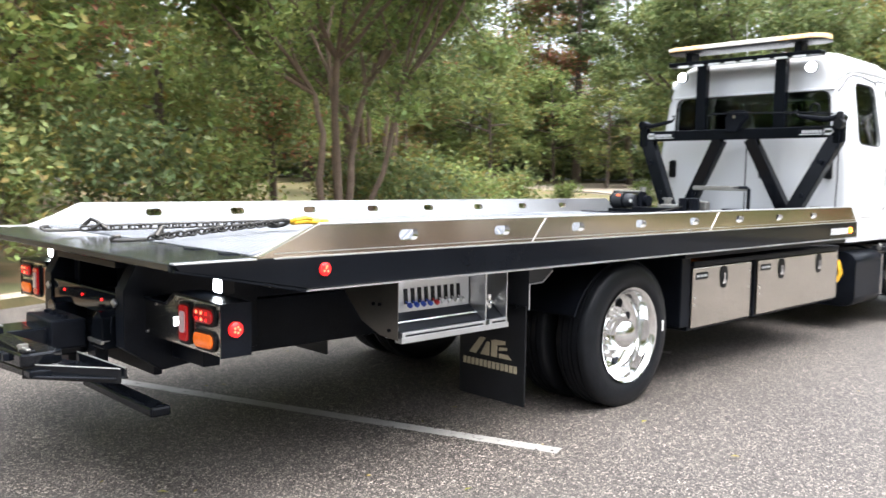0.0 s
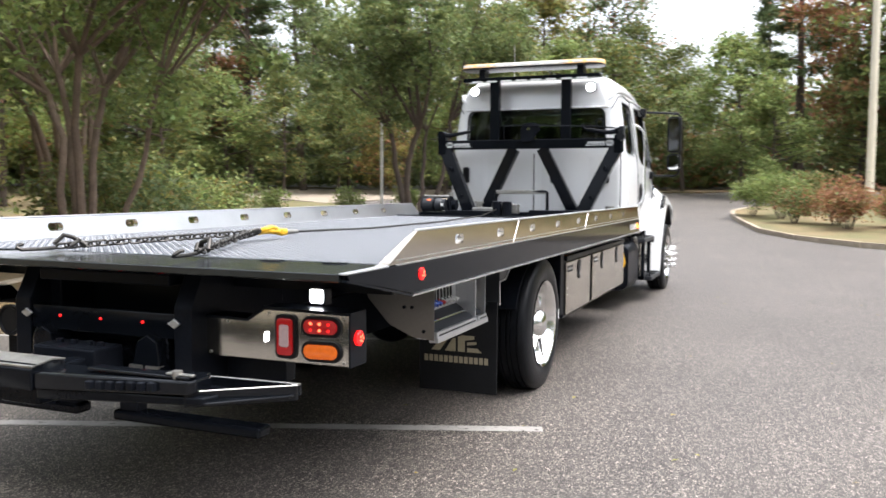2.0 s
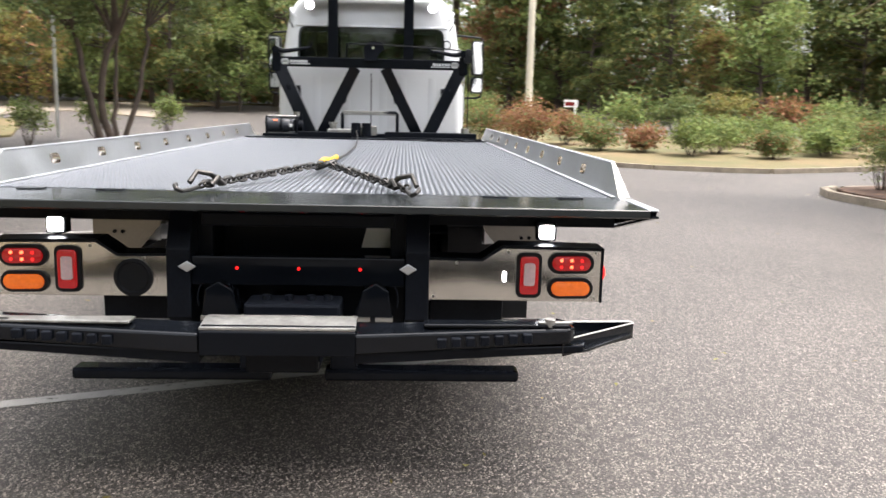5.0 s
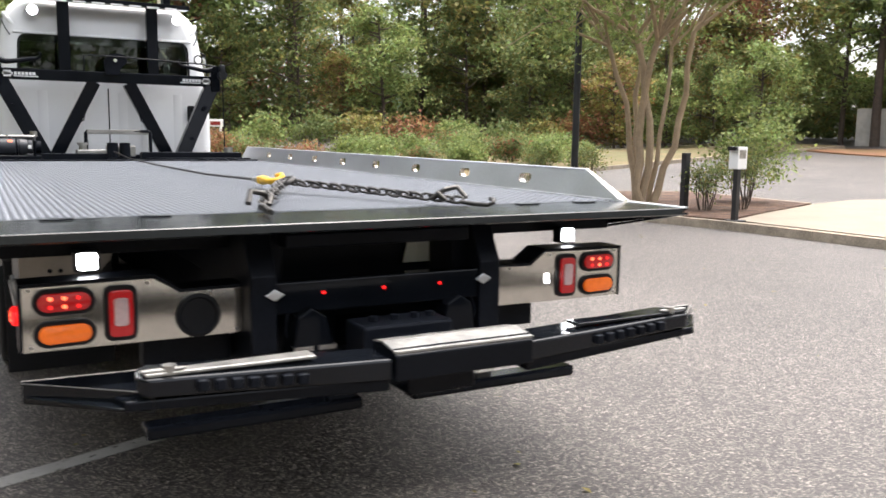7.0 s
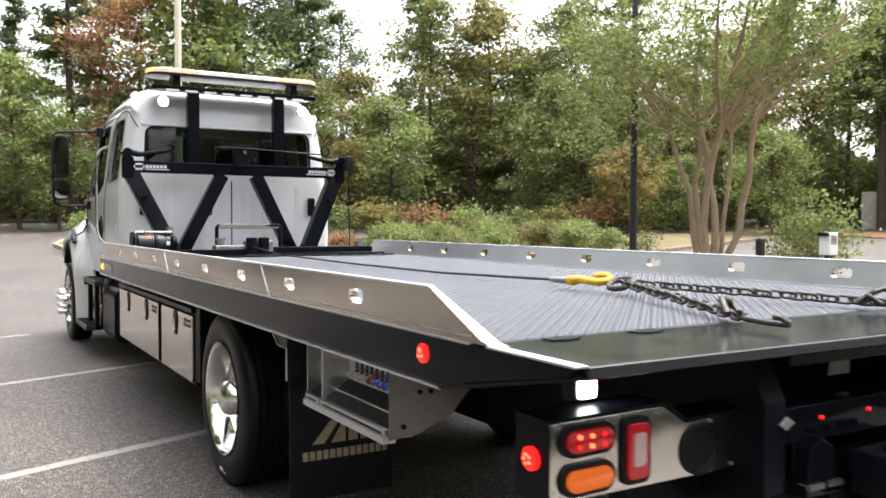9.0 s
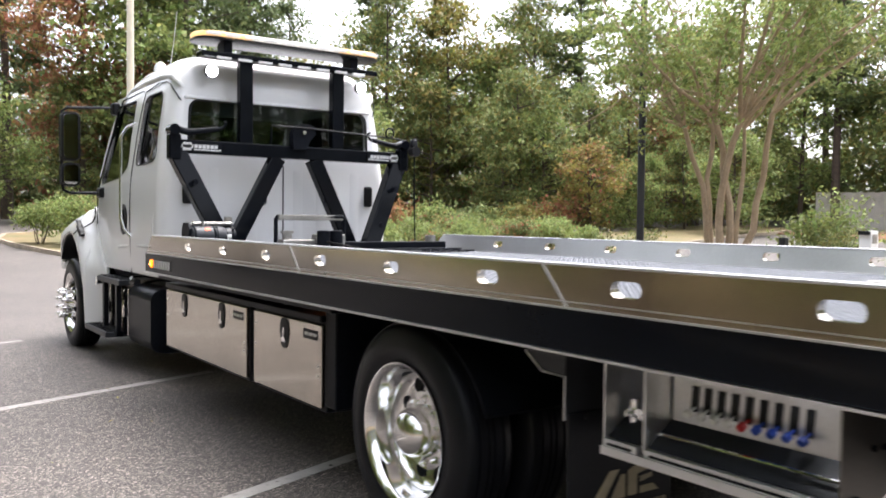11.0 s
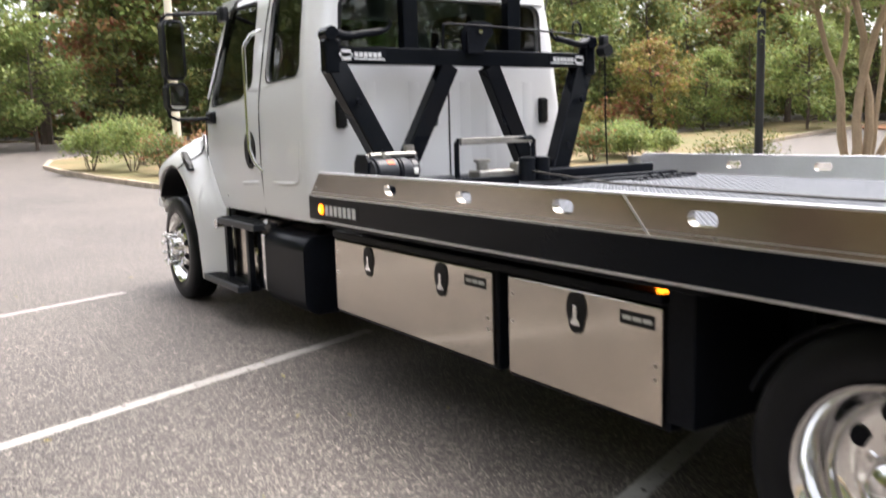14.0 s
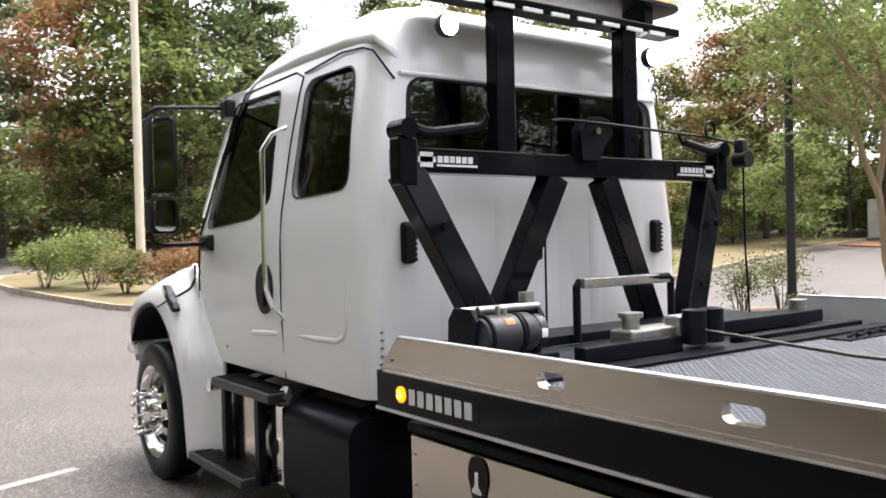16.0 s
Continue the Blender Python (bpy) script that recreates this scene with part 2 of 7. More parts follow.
PALE_LENS = mat("clear_warning_lens_lit", (0.72, 0.70, 0.68), 0.2, var=0.1, scale=14, coat=0.5, emit=(1.0, 0.9, 0.78), strength=0.22)
LAMP_ON = mat("white_lamp_lit", (0.9, 0.9, 0.9), 0.3, emit=(0.95, 0.98, 1.0), strength=6)
RED_PAINT = mat("dark_red_paint", (0.22, 0.022, 0.022), 0.25, var=0.1, coat=0.7)
CREAM_POLE = mat("painted_pole", (0.62, 0.56, 0.44), 0.6, var=0.1, scale=3, bump=0.1)
DARK_POLE = mat("dark_bronze_pole", (0.014, 0.015, 0.018), 0.4, var=0.2, scale=3)
BARK = mat("pale_bark", (0.30, 0.225, 0.145), 0.85, var=0.22, scale=5, bump=0.6, bscale=25)
BARK_MID = mat("brown_bark", (0.15, 0.105, 0.075), 0.85, var=0.4, scale=4, bump=0.6, bscale=22)
BARK_DARK = mat("dark_bark", (0.075, 0.055, 0.042), 0.9, var=0.4, scale=4, bump=0.8, bscale=18)
WOOD = mat("grey_fence_wood", (0.42, 0.39, 0.34), 0.8, var=0.25, scale=3, bump=0.3)
SEATS = mat("grey_seat_cloth", (0.045, 0.045, 0.05), 0.9, var=0.2, scale=20, bump=0.2)
BLUE = mat("blue_knob", (0.02, 0.06, 0.35), 0.35)
RED_KNOB = mat("red_knob", (0.4, 0.02, 0.02), 0.35)
ORANGE = mat("orange_label", (0.75, 0.12, 0.03), 0.5, var=0.1)
WHITE_LABEL = mat("white_label", (0.75, 0.75, 0.73), 0.5, var=0.04)
LEAF = leaf_mat("green_leaves", (0.152, 0.186, 0.066))
LEAF_DARK = leaf_mat("dark_green_leaves", (0.118, 0.152, 0.064), light=0.42)
LEAF_LIGHT = leaf_mat("light_green_leaves", (0.218, 0.270, 0.088))
LEAF_RUST = leaf_mat("rusty_leaves", (0.29, 0.15, 0.075), 0.9)
LEAF_GOLD = leaf_mat("yellowing_leaves", (0.225, 0.20, 0.06), 1.0)
LEAF_PINE = leaf_mat("pine_needles", (0.118, 0.152, 0.064), 0.7, 0.42)


# ---- mesh helpers ----
def part(name, bm, material, parent=None, label="", smooth=False, angle=35):
    """Links a bmesh as one mesh object, under a thing or a part."""
    me = bpy.data.meshes.new(name)
    bmesh.ops.recalc_face_normals(bm, faces=bm.faces)
    bm.to_mesh(me)
    bm.free()
    me.materials.append(material)
    if smooth:
        me.shade_smooth()
        me.set_sharp_from_angle(angle=radians(angle))
    ob = new(name, me)
    if parent:
        ob.parent = parent
    if label:
        ob["label"] = label
    return ob


def thing(name, label, category, at=(0, 0, 0), group="", kind=""):
    ob = new(name)
    ob.empty_display_size = 0.1
    ob.location = at
    return tagged(ob, label, category, group, kind)


def bx(bm, x0, x1, y0, y1, z0, z1, bevel=0.0, m=None):
    lo, hi = (min(x0, x1), min(y0, y1), min(z0, z1)), (max(x0, x1), max(y0, y1), max(z0, z1))
    r = bmesh.ops.create_cube(bm, size=1)
    vs = r["verts"]
    for v in vs:
        v.co = Vector([lo[i] + (v.co[i] + 0.5) * (hi[i] - lo[i]) for i in range(3)])
        if m:
            v.co = m @ v.co
    if bevel:
        es = list({e for v in vs for e in v.link_edges})
        bmesh.ops.bevel(bm, geom=es, offset=bevel, segments=2, affect="EDGES", profile=0.5)
    return bm


def cyl(bm, p0, p1, r0, r1=None, seg=16, cap=True):
    p0, p1 = Vector(p0), Vector(p1)
    d = p1 - p0
    m = Matrix.Translation((p0 + p1) / 2) @ d.to_track_quat("Z", "Y").to_matrix().to_4x4()
    bmesh.ops.create_cone(bm, cap_ends=cap, cap_tris=False, segments=seg, radius1=r0, radius2=r0 if r1 is None else r1, depth=d.length, matrix=m)
    return bm


def tube(bm, pts, r, seg=10, taper=None):
    """A bent round bar through the points."""
    pts = [Vector(p) for p in pts]
    rings = []
    up = None
    for i, p in enumerate(pts):
        d = (pts[min(i + 1, len(pts) - 1)] - pts[max(i - 1, 0)]).normalized()
        if up is None:
            up = d.orthogonal().normalized()
        up = (up - d * up.dot(d)).normalized()
        side = d.cross(up)
        rr = r if taper is None else r + (taper - r) * i / (len(pts) - 1)
        rings.append([bm.verts.new(p + rr * (math.cos(2 * math.pi * k / seg) * up + math.sin(2 * math.pi * k / seg) * side)) for k in range(seg)])
    for a, b in zip(rings, rings[1:]):
        for k in range(seg):
            bm.faces.new((a[k], a[(k + 1) % seg], b[(k + 1) % seg], b[k]))
    bm.faces.new(rings[0][::-1])
    bm.faces.new(rings[-1])
    return bm


def prism(bm, pts, axis, a, b, bevel=0.0):
    """A flat outline (two coordinates a point) drawn out along an axis from a to b."""
    def place(p, h):
        return {"x": (h, p[0], p[1]), "y": (p[0], h, p[1]), "z": (p[0], p[1], h)}[axis]
    lo, hi = [bm.verts.new(place(p, a)) for p in pts], [bm.verts.new(place(p, b)) for p in pts]
    n = len(pts)
    fs = [bm.faces.new(lo), bm.faces.new(hi[::-1])] + [bm.faces.new((lo[i], hi[i], hi[(i + 1) % n], lo[(i + 1) % n])) for i in range(n)]
    if bevel:
        es = list({e for f in fs for e in f.edges})
        bmesh.ops.bevel(bm, geom=es, offset=bevel, segments=2, affect="EDGES", profile=0.5)
    return bm


def lathe(bm, profile, centre, axis="x", seg=48, sign=1):
    """A turned shape: profile rows (along, radius) about an axis through centre."""
    c = Vector(centre)
    rings = []
    for h, r in profile:
        ring = []
        for k in range(seg):
            a = 2 * math.pi * k / seg
            u, v = r * math.cos(a), r * math.sin(a)
            ring.append(bm.verts.new(c + (Vector((sign * h, u, v)) if axis == "x" else Vector((u, v, sign * h)) if axis == "z" else Vector((u, sign * h, v)))))
        rings.append(ring)
    for a, b in zip(rings, rings[1:]):
        for k in range(seg):
            bm.faces.new((a[k], a[(k + 1) % seg], b[(k + 1) % seg], b[k]))
    for ring in (rings[0], rings[-1]):
        bm.faces.new(ring)
    return bm


def round_rect(x0, x1, y0, y1, r, n=5):
    pts = []
    for cx, cy, a0 in ((x1 - r, y1 - r, 0), (x0 + r, y1 - r, 90), (x0 + r, y0 + r, 180), (x1 - r, y0 + r, 270)):
        for k in range(n + 1):
            a = radians(a0 + 90 * k / n)
            pts.append((cx + r * math.cos(a), cy + r * math.sin(a)))
    return pts


def cut(ob, cutters):
    """Takes the cutter bmeshes out of ob's mesh."""
    for bm in cutters:
        me = bpy.data.meshes.new("cutter")
        bmesh.ops.recalc_face_normals(bm, faces=bm.faces)
        bm.to_mesh(me)
        bm.free()
        tool = new("cutter", me)
        md = ob.modifiers.new("cut", "BOOLEAN")
        md.operation, md.solver, md.object = "DIFFERENCE", "EXACT", tool
        bpy.context.view_layer.update()
        done = bpy.data.meshes.new_from_object(ob.evaluated_get(bpy.context.evaluated_depsgraph_get()))
        ob.modifiers.clear()
        ob.data = done
        bpy.data.objects.remove(tool)
    return ob


def shade(ob, angle=35):
    ob.data.shade_smooth()
    ob.data.set_sharp_from_angle(angle=radians(angle))
    return ob


B = bmesh.new


# ---- ground ----
def rise(x, y):
    """The land climbs gently away from the parking lot."""
    d = math.hypot(x, y)
    return 0.0 if d < 14 else min(2.2, 0.045 * (d - 14) ** 2 / (d - 14 + 5))


def sheet(name, xs, ys, material, label, lift=0.0):
    bm = B()
    grid = [[bm.verts.new((x, y, rise(x, y) + lift)) for x in xs] for y in ys]
    for a, b in zip(grid, grid[1:]):
        for i in range(len(xs) - 1):
            bm.faces.new((a[i], a[i + 1], b[i + 1], b[i]))
    ob = part(name, bm, material)
    shade(ob, 60)
    return tagged(ob, label, name, kind="structure")


steps = [-1500, -400, -160, -110, -80] + [k * 4 for k in range(-16, 17)] + [80, 110, 160, 400, 1500]
sheet("ground", steps, steps, ASPHALT, "worn grey asphalt of the parking lot and road")


def patch(name, outline, material, label, lift, thick=0.0, kind="structure"):
    """A flat bed that follows the land, with an edge of its own."""
    bm = B()
    top = [bm.verts.new((x, y, rise(x, y) + lift)) for x, y in outline]
    low = [bm.verts.new((x, y, rise(x, y) - 0.3)) for x, y in outline]
    n = len(outline)
    for i in range(n):
        bm.faces.new((top[i], low[i], low[(i + 1) % n], top[(i + 1) % n]))
    es = [bm.edges.get((top[i], top[(i + 1) % n])) for i in range(n)]
    bmesh.ops.triangle_fill(bm, edges=es, use_beauty=True)
    return tagged(part(name, bm, material), label, name.replace("_", " "), kind=kind)


def kerb(name, path, width=0.16, high=0.13, pieces=1.5, label="weathered concrete kerb along the asphalt"):
    """A kerb of cast lengths along a path."""
    edge = thing(name, label, "kerb", kind="structure")
    pts = [Vector(p) for p in path]
    run = []
    for a, b in zip(pts, pts[1:]):
        n = max(1, round((b - a).length / pieces))
        run += [a.lerp(b, k / n) for k in range(n)]
    run.append(pts[-1])
    for a, b in zip(run, run[1:]):
        d = (b - a).normalized()
        s = Vector((-d.y, d.x)) * width
        a2, b2 = a + d * 0.006, b - d * 0.006
        bm = B()
        za, zb = rise(*a), rise(*b)
        ring = []
        for p, z in ((a2, za), (b2, zb)):
            ring.append([bm.verts.new((p.x + s.x * f, p.y + s.y * f, z + h)) for f, h in ((0, -0.1), (0.05, high * 0.75), (0.2, high), (1, high), (1, -0.1))])
        for i in range(5):
            bm.faces.new((ring[0][i], ring[0][(i + 1) % 5], ring[1][(i + 1) % 5], ring[1][i]))
        bm.faces.new(ring[0])
        bm.faces.new(ring[1][::-1])
        part("kerb_stone", bm, KERB, edge)
    return edge


# parking stall lines, with the lot's slant
U, V = Vector((0.94, 0.352)).normalized(), Vector((-0.352, 0.94)).normalized()
for end in ((2.55, -3.75), (1.47, -1.04), (0.5, 1.67), (-0.5, 4.21), (-1.58, 7.05), (-2.55, 9.5)):
    end = Vector(end)
    a = end - U * 5.6
    bm = B()
    w = V * 0.05
    vs = [bm.verts.new((p.x, p.y, 0.004)) for p in (a - w, end - w, end + w, a + w)]
    bm.faces.new(vs)
    tagged(part("stall_line", bm, PAINT), "worn white stall line painted on the asphalt", "road marking", "stall lines", kind="structure")

# planting strip beside the stalls
P0 = Vector((-4.75, -2.9))
strip = [P0 + V * s for s in (-26, -14, -8, -4, 0, 4, 8, 12, 16, 20)]
patch("planted_bank", [(p.x, p.y) for p in strip] + [((p - U * 30).x, (p - U * 30).y) for p in strip[::-1]], LITTER, "bank of leaf litter and weeds beside the lot", 0.10)
kerb("kerb_bank", [(p.x, p.y) for p in strip], label="concrete kerb along the planted bank")

# mulch island with the lamp post, and the pavement beyond it
front = [(8.75, 9.75), (8.3, 9.25), (8.08, 8.5), (8.15, 7.4), (8.3, 6.2), (8.42, 5.2), (8.65, 4.4), (8.85, 3.4), (8.95, 2.0), (9.0, 0.9), (9.3, -1.6), (10.4, -6), (12.5, -12)]
bed = [(8.42, 9.2), (8.22, 8.5), (8.29, 7.4), (8.44, 6.2), (8.56, 5.2), (8.78, 4.45), (9.0, 3.66), (10.6, 4.35), (13.2, 5.4), (13.3, 8.7), (10.8, 10.05), (9.4, 9.85), (8.82, 9.62)]
patch("mulch_bed", bed, MULCH, "brown bark mulch bed round the lamp post", 0.13)
patch("pavement", [(9.04, 3.58), (9.11, 2.0), (9.16, 0.9), (9.46, -1.6), (10.56, -6), (12.7, -12), (24, -12), (18, 4.0), (14.8, 5.6), (13.25, 5.33), (10.6, 4.28)], CONCRETE, "pale concrete pavement beside the mulch bed", 0.125)
kerb("kerb_island", front[::-1] )
kerb("kerb_island_back", [(8.75, 9.75), (9.4, 10.0), (10.8, 10.2), (13.4, 8.8), (13.4, 5.5)][::-1], label="concrete kerb round the back of the mulch bed")

# grass island with the shrubs and the pale pole
isl = [(0.95, 28.5), (1.1, 26.2), (1.55, 23.4), (2.2, 20.2), (3.1, 18.2), (4.5, 16.4), (6.6, 14.7), (9.2, 13.9), (11.5, 14.5), (14.2, 15.5), (17, 16.4), (20, 17.3), (28, 19.5), (35, 20.5)]
isl_back = [(36, 26), (26, 24.5), (16, 23.5), (11, 24), (7.5, 27), (5.5, 31.5), (3.0, 32.4), (1.5, 31)]
patch("grass_island", isl + isl_back, GRASS, "dry grass island planted with low shrubs", 0.12)
kerb("kerb_grass", (isl[::-1] + [(1.5, 31), (3.0, 32.4), (5.5, 31.5), (7.5, 27), (11, 24), (16, 23.5), (26, 24.5), (36, 26)]), label="curved concrete kerb round the grass island")

# woodland floor all round, beyond the road
def ring(a0, a1, r0, r1, n=14):
    f = lambda a, r: (r * math.sin(radians(a)), r * math.cos(radians(a)))
    return [f(a0 + (a1 - a0) * k / n, r0 + 2.5 * math.sin(k * 1.7)) for k in range(n + 1)] + [f(a1 - (a1 - a0) * k / n, r1) for k in range(n + 1)]


patch("woodland_floor", ring(20, 52, 41, 140), LITTER, "leaf litter under the trees", 0.06)
patch("pine_straw_slope", ring(52.2, 112, 36, 140), NEEDLES, "rust brown pine straw under the trees", 0.06)
patch("woodland_floor", ring(-24, 19.8, 46, 140), LITTER, "leaf litter under the trees", 0.06)
patch("verge", ring(-75, -24.2, 46, 140), GRASS, "grass verge beyond the far road", 0.06)
patch("far_road", ring(-66, -17, 35, 46.5), CONCRETE, "pale far road beyond the lawn", 0.045)
patch("lawn", [(-33, 8), (-13.3, 15.6), (-11.4, 20), (-14, 27), (-30, 30), (-40, 26)], GRASS, "lawn between the lot and the far road", 0.06)


# ---- the tow truck ----
truck = thing("tow_truck", "white extended-cab flatbed tow truck with black deck sides and aluminium rails", "tow truck")


def both(fn):
    for s in (-1, 1):
        fn(s)


# deck
bm = B()
bx(bm, -1.27, 1.27, -2.70, 3.36, 1.03, 1.088)
part("deck_plate", bm, DECK, truck, "dark steel deck plate")
bm = B()
prism(bm, [(-2.695, 1.088), (-3.086, 1.088), (-3.09, 1.085), (-3.09, 1.062), (-3.08, 1.056), (-2.695, 1.03)], "x", -1.27, 1.27)
part("tail_edge", bm, TAIL_PLATE, truck, "smooth black steel tail edge of the deck")
# raised lozenges of the tread plate
nx, ny = 98, 214
px, py = 2.44 / nx, 5.35 / ny
ii, jj = np.meshgrid(np.arange(nx), np.arange(ny), indexing="ij")
cx, cy = (-1.22 + px * (ii + 0.5)).ravel(), (-2.67 + py * (jj + 0.5)).ravel()
one = np.array([(-0.0150, 0, 0), (0, -0.0062, 0), (0.0150, 0, 0), (0, 0.0062, 0), (-0.010, 0, 0.003), (0, -0.0035, 0.003), (0.010, 0, 0.003), (0, 0.0035, 0.003)])
turn = np.where((ii + jj).ravel() % 2, 1, -1)[:, None]  # neighbours lie crosswise
spun = np.stack([(one[None, :, 0] - turn * one[None, :, 1]) * 0.7071, (turn * one[None, :, 0] + one[None, :, 1]) * 0.7071, np.broadcast_to(one[None, :, 2], (len(cx), 8))], -1)
vs = (spun + np.stack([cx, cy, np.full_like(cx, 1.0882)], -1)[:, None]).reshape(-1, 3)
fc = np.array([(4, 5, 6, 7), (0, 1, 5, 4), (1, 2, 6, 5), (2, 3, 7, 6), (3, 0, 4, 7)])
fcs = (fc[None] + 8 * np.arange(len(cx))[:, None, None]).reshape(-1, 4)
me = bpy.data.meshes.new("tread_pattern")
me.from_pydata(vs.tolist(), [], fcs.tolist())
me.materials.append(TREAD)
tread = new("tread_pattern", me)
tread.parent = truck
tagged(tread, "raised tread lozenges", kind="stuff")

SLOT = [-1.955 + 0.6265 * k for k in range(8)]


def deck_side(s):
    x = 1.30 * s
    bm = B()
    # channel-shaped sill: web and lower flange, tapered up at the tail
    prism(bm, [(3.375, 0.945), (3.375, 1.085), (-3.08, 1.085), (-3.06, 1.06), (-2.50, 0.955)], "x", x, x - 0.03 * s, 0.003)
    bx(bm, x - 0.03 * s, x - 0.12 * s, -2.45, 3.37, 0.945, 0.957)
    sill = part("deck_sill", bm, BLACK, truck, "gloss black side sill")
    bm = B()
    prism(bm, [(3.377, 0.940), (3.377, 0.951), (-2.50, 0.951), (-2.52, 0.944)], "x", x + 0.006 * s, x - 0.02 * s)
    part("sill_edge", bm, MILL, sill, "bright lower edge strip")
    bm = B()
    prism(bm, [(-2.50, 0.951), (-3.08, 1.066), (-3.082, 1.058), (-2.52, 0.944)], "x", x + 0.004 * s, x - 0.02 * s)
    part("sill_tail_edge", bm, BLACK, sill)
    bm = B()
    bx(bm, x - 0.034 * s, x + 0.003 * s, -3.082, -2.74, 1.084, 1.0905, 0.002)
    part("tail_corner_edge", bm, MILL, sill, "bright worn upper edge at the tail corner")
    # aluminium rail with slots
    bm = B()
    prism(bm, [(3.36, 1.086), (3.235, 1.217), (-2.45, 1.217), (-2.71, 1.096), (-2.78, 1.086)], "x", x - 0.004 * s, x - 0.022 * s, 0.003)
    for v in bm.verts:  # the inner face leans outwards
        if abs(v.co.x) < 1.285:
            v.co.x -= s * 0.034 * (1.217 - v.co.z) / 0.131
    rail = part("side_rail", bm, ALU, truck, "brushed aluminium side rail with oval slots")
    holes = []
    for y in SLOT:
        h = B()
        prism(h, round_rect(y - 0.057, y + 0.057, 1.132, 1.180, 0.022, 4), "x", x + 0.05 * s, x - 0.08 * s)
        holes.append(h)
    cut(rail, holes)
    rail.data.materials.append(MILL)
    for f in rail.data.polygons:  # inner face: paler, rougher metal carries the sky sheen
        if f.normal.x * s < -0.5:
            f.material_index = 1
    bm = B()
    bx(bm, x - 0.002 * s, x - 0.026 * s, -2.44, 3.23, 1.212, 1.222, 0.004)
    part("rail_top_bead", bm, MILL, rail, "rounded bright top bead")
    bm = B()
    bx(bm, x - 0.05 * s, x - 0.075 * s, -2.68, 3.3, 1.087, 1.095)
    part("rail_foot", bm, MILL, rail)
    for z0, z1, o, name in ((1.1035, 1.1065, 0.002, "rail_crease"), (1.0825, 1.0875, 0.005, "rail_foot_edge")):
        bm = B()
        bx(bm, x - 0.006 * s, x + (o - 0.004) * s, -2.66, 3.33, z0, z1)
        part(name, bm, MILL, rail, "thin bright line along the rail")
    for y in (0.875, -0.982):
        bm = B()
        prism(bm, [(y + 0.005, 1.212), (y - 0.005, 1.212), (y - 0.115, 1.09), (y - 0.105, 1.09)], "x", x - 0.0015 * s, x - 0.005 * s)
        part("rail_seam", bm, MILL, rail, "slanted weld seam")
    for y, z in ((3.27, 1.13), (0.5, 1.1)):
        bm = B()
        cyl(bm, (x - 0.006 * s, y, z), (x + 0.001 * s, y, z), 0.008, seg=8)
        part("rivet", bm, STEEL, rail)
    # side lamps
    bm = B()
    lathe(bm, [(-0.004, 0.028), (0.006, 0.028), (0.010, 0.021), (0.012, 0.006)], (x, -2.42, 1.03), seg=20, sign=s)
    marker = part("side_marker", bm, RED_ON, truck, "lit round red side marker", True)
    for k in range(4):
        bm = B()
        dy, dz = ((0.0, 0.006), (-0.009, -0.006), (0.009, -0.008), (0.004, 0.012))[k]
        cyl(bm, (x + 0.0105 * s, -2.42 + dy, 1.03 + dz), (x + 0.0135 * s, -2.42 + dy, 1.03 + dz), 0.0045, seg=8)
        part("diode", bm, RED_GLOW, marker)
    bm = B()
    lathe(bm, [(-0.004, 0.029), (0.006, 0.029), (0.010, 0.022), (0.012, 0.006)], (x, 3.205, 1.014), seg=20, sign=s)
    marker = part("side_marker", bm, AMBER_ON, truck, "lit round amber front side marker", True)
    for dy, dz in ((0.0, 0.010), (-0.009, -0.006), (0.009, -0.007)):
        bm = B()
        cyl(bm, (x + 0.0095 * s, 3.205 + dy, 1.014 + dz), (x + 0.0135 * s, 3.205 + dy, 1.014 + dz), 0.0045, seg=8)
        part("diode", bm, AMBER_GLOW, marker)
    plate = B()
    prism(plate, round_rect(2.76, 3.17, 0.975, 1.055, 0.006, 2), "x", x - 0.001 * s, x + 0.002 * s)
    plate = part("maker_plate", plate, BLACK, sill, "black strip with silver bars")
    for k in range(7):
        y = 3.135 - 0.054 * k
        bm = B()
        bx(bm, x, x + 0.004 * s, y - 0.018, y + 0.018, 0.985, 1.04)
        part("bar", bm, SILVER, plate)


both(deck_side)

# under the deck: long sills, cross members, subframe and chassis
def under(s):
    bm = B()
    bx(bm, 0.34 * s, 0.46 * s, -2.80, 3.4, 0.80, 1.03, 0.008)
    part("deck_runner", bm, SATIN, truck, "black steel deck runner")
    bm = B()
    bx(bm, 0.36 * s, 0.44 * s, -2.3, 7.1, 0.52, 0.79, 0.006)
    part("chassis_rail", bm, SATIN, truck, "black steel chassis rail")


both(under)
for k in range(15):
    y = -2.6 + 0.42 * k
    bm = B()
    bx(bm, -1.26, 1.26, y - 0.03, y + 0.03, 0.96, 1.03)
    part("cross_member", bm, SATIN, truck)
bm = B()
cyl(bm, (-0.75, 0, 0.445), (0.75, 0, 0.445), 0.09, seg=18)
bmesh.ops.create_uvsphere(bm, u_segments=18, v_segments=12, radius=0.21, matrix=pose(0, 0, 0.445))
part("rear_axle", bm, SATIN, truck, "black rear axle", True)
bm = B()
cyl(bm, (-0.98, 6.44, 0.42), (0.98, 6.44, 0.42), 0.06)
part("front_axle", bm, SATIN, truck)
bm = B()
bx(bm, -0.34, 0.34, 1.2, 2.4, 0.45, 0.75, 0.03)
bx(bm, -0.3, 0.3, 3.6, 6.6, 0.5, 0.95, 0.05)
part("driveline", bm, SATIN, truck, "dark gearbox and engine underside")
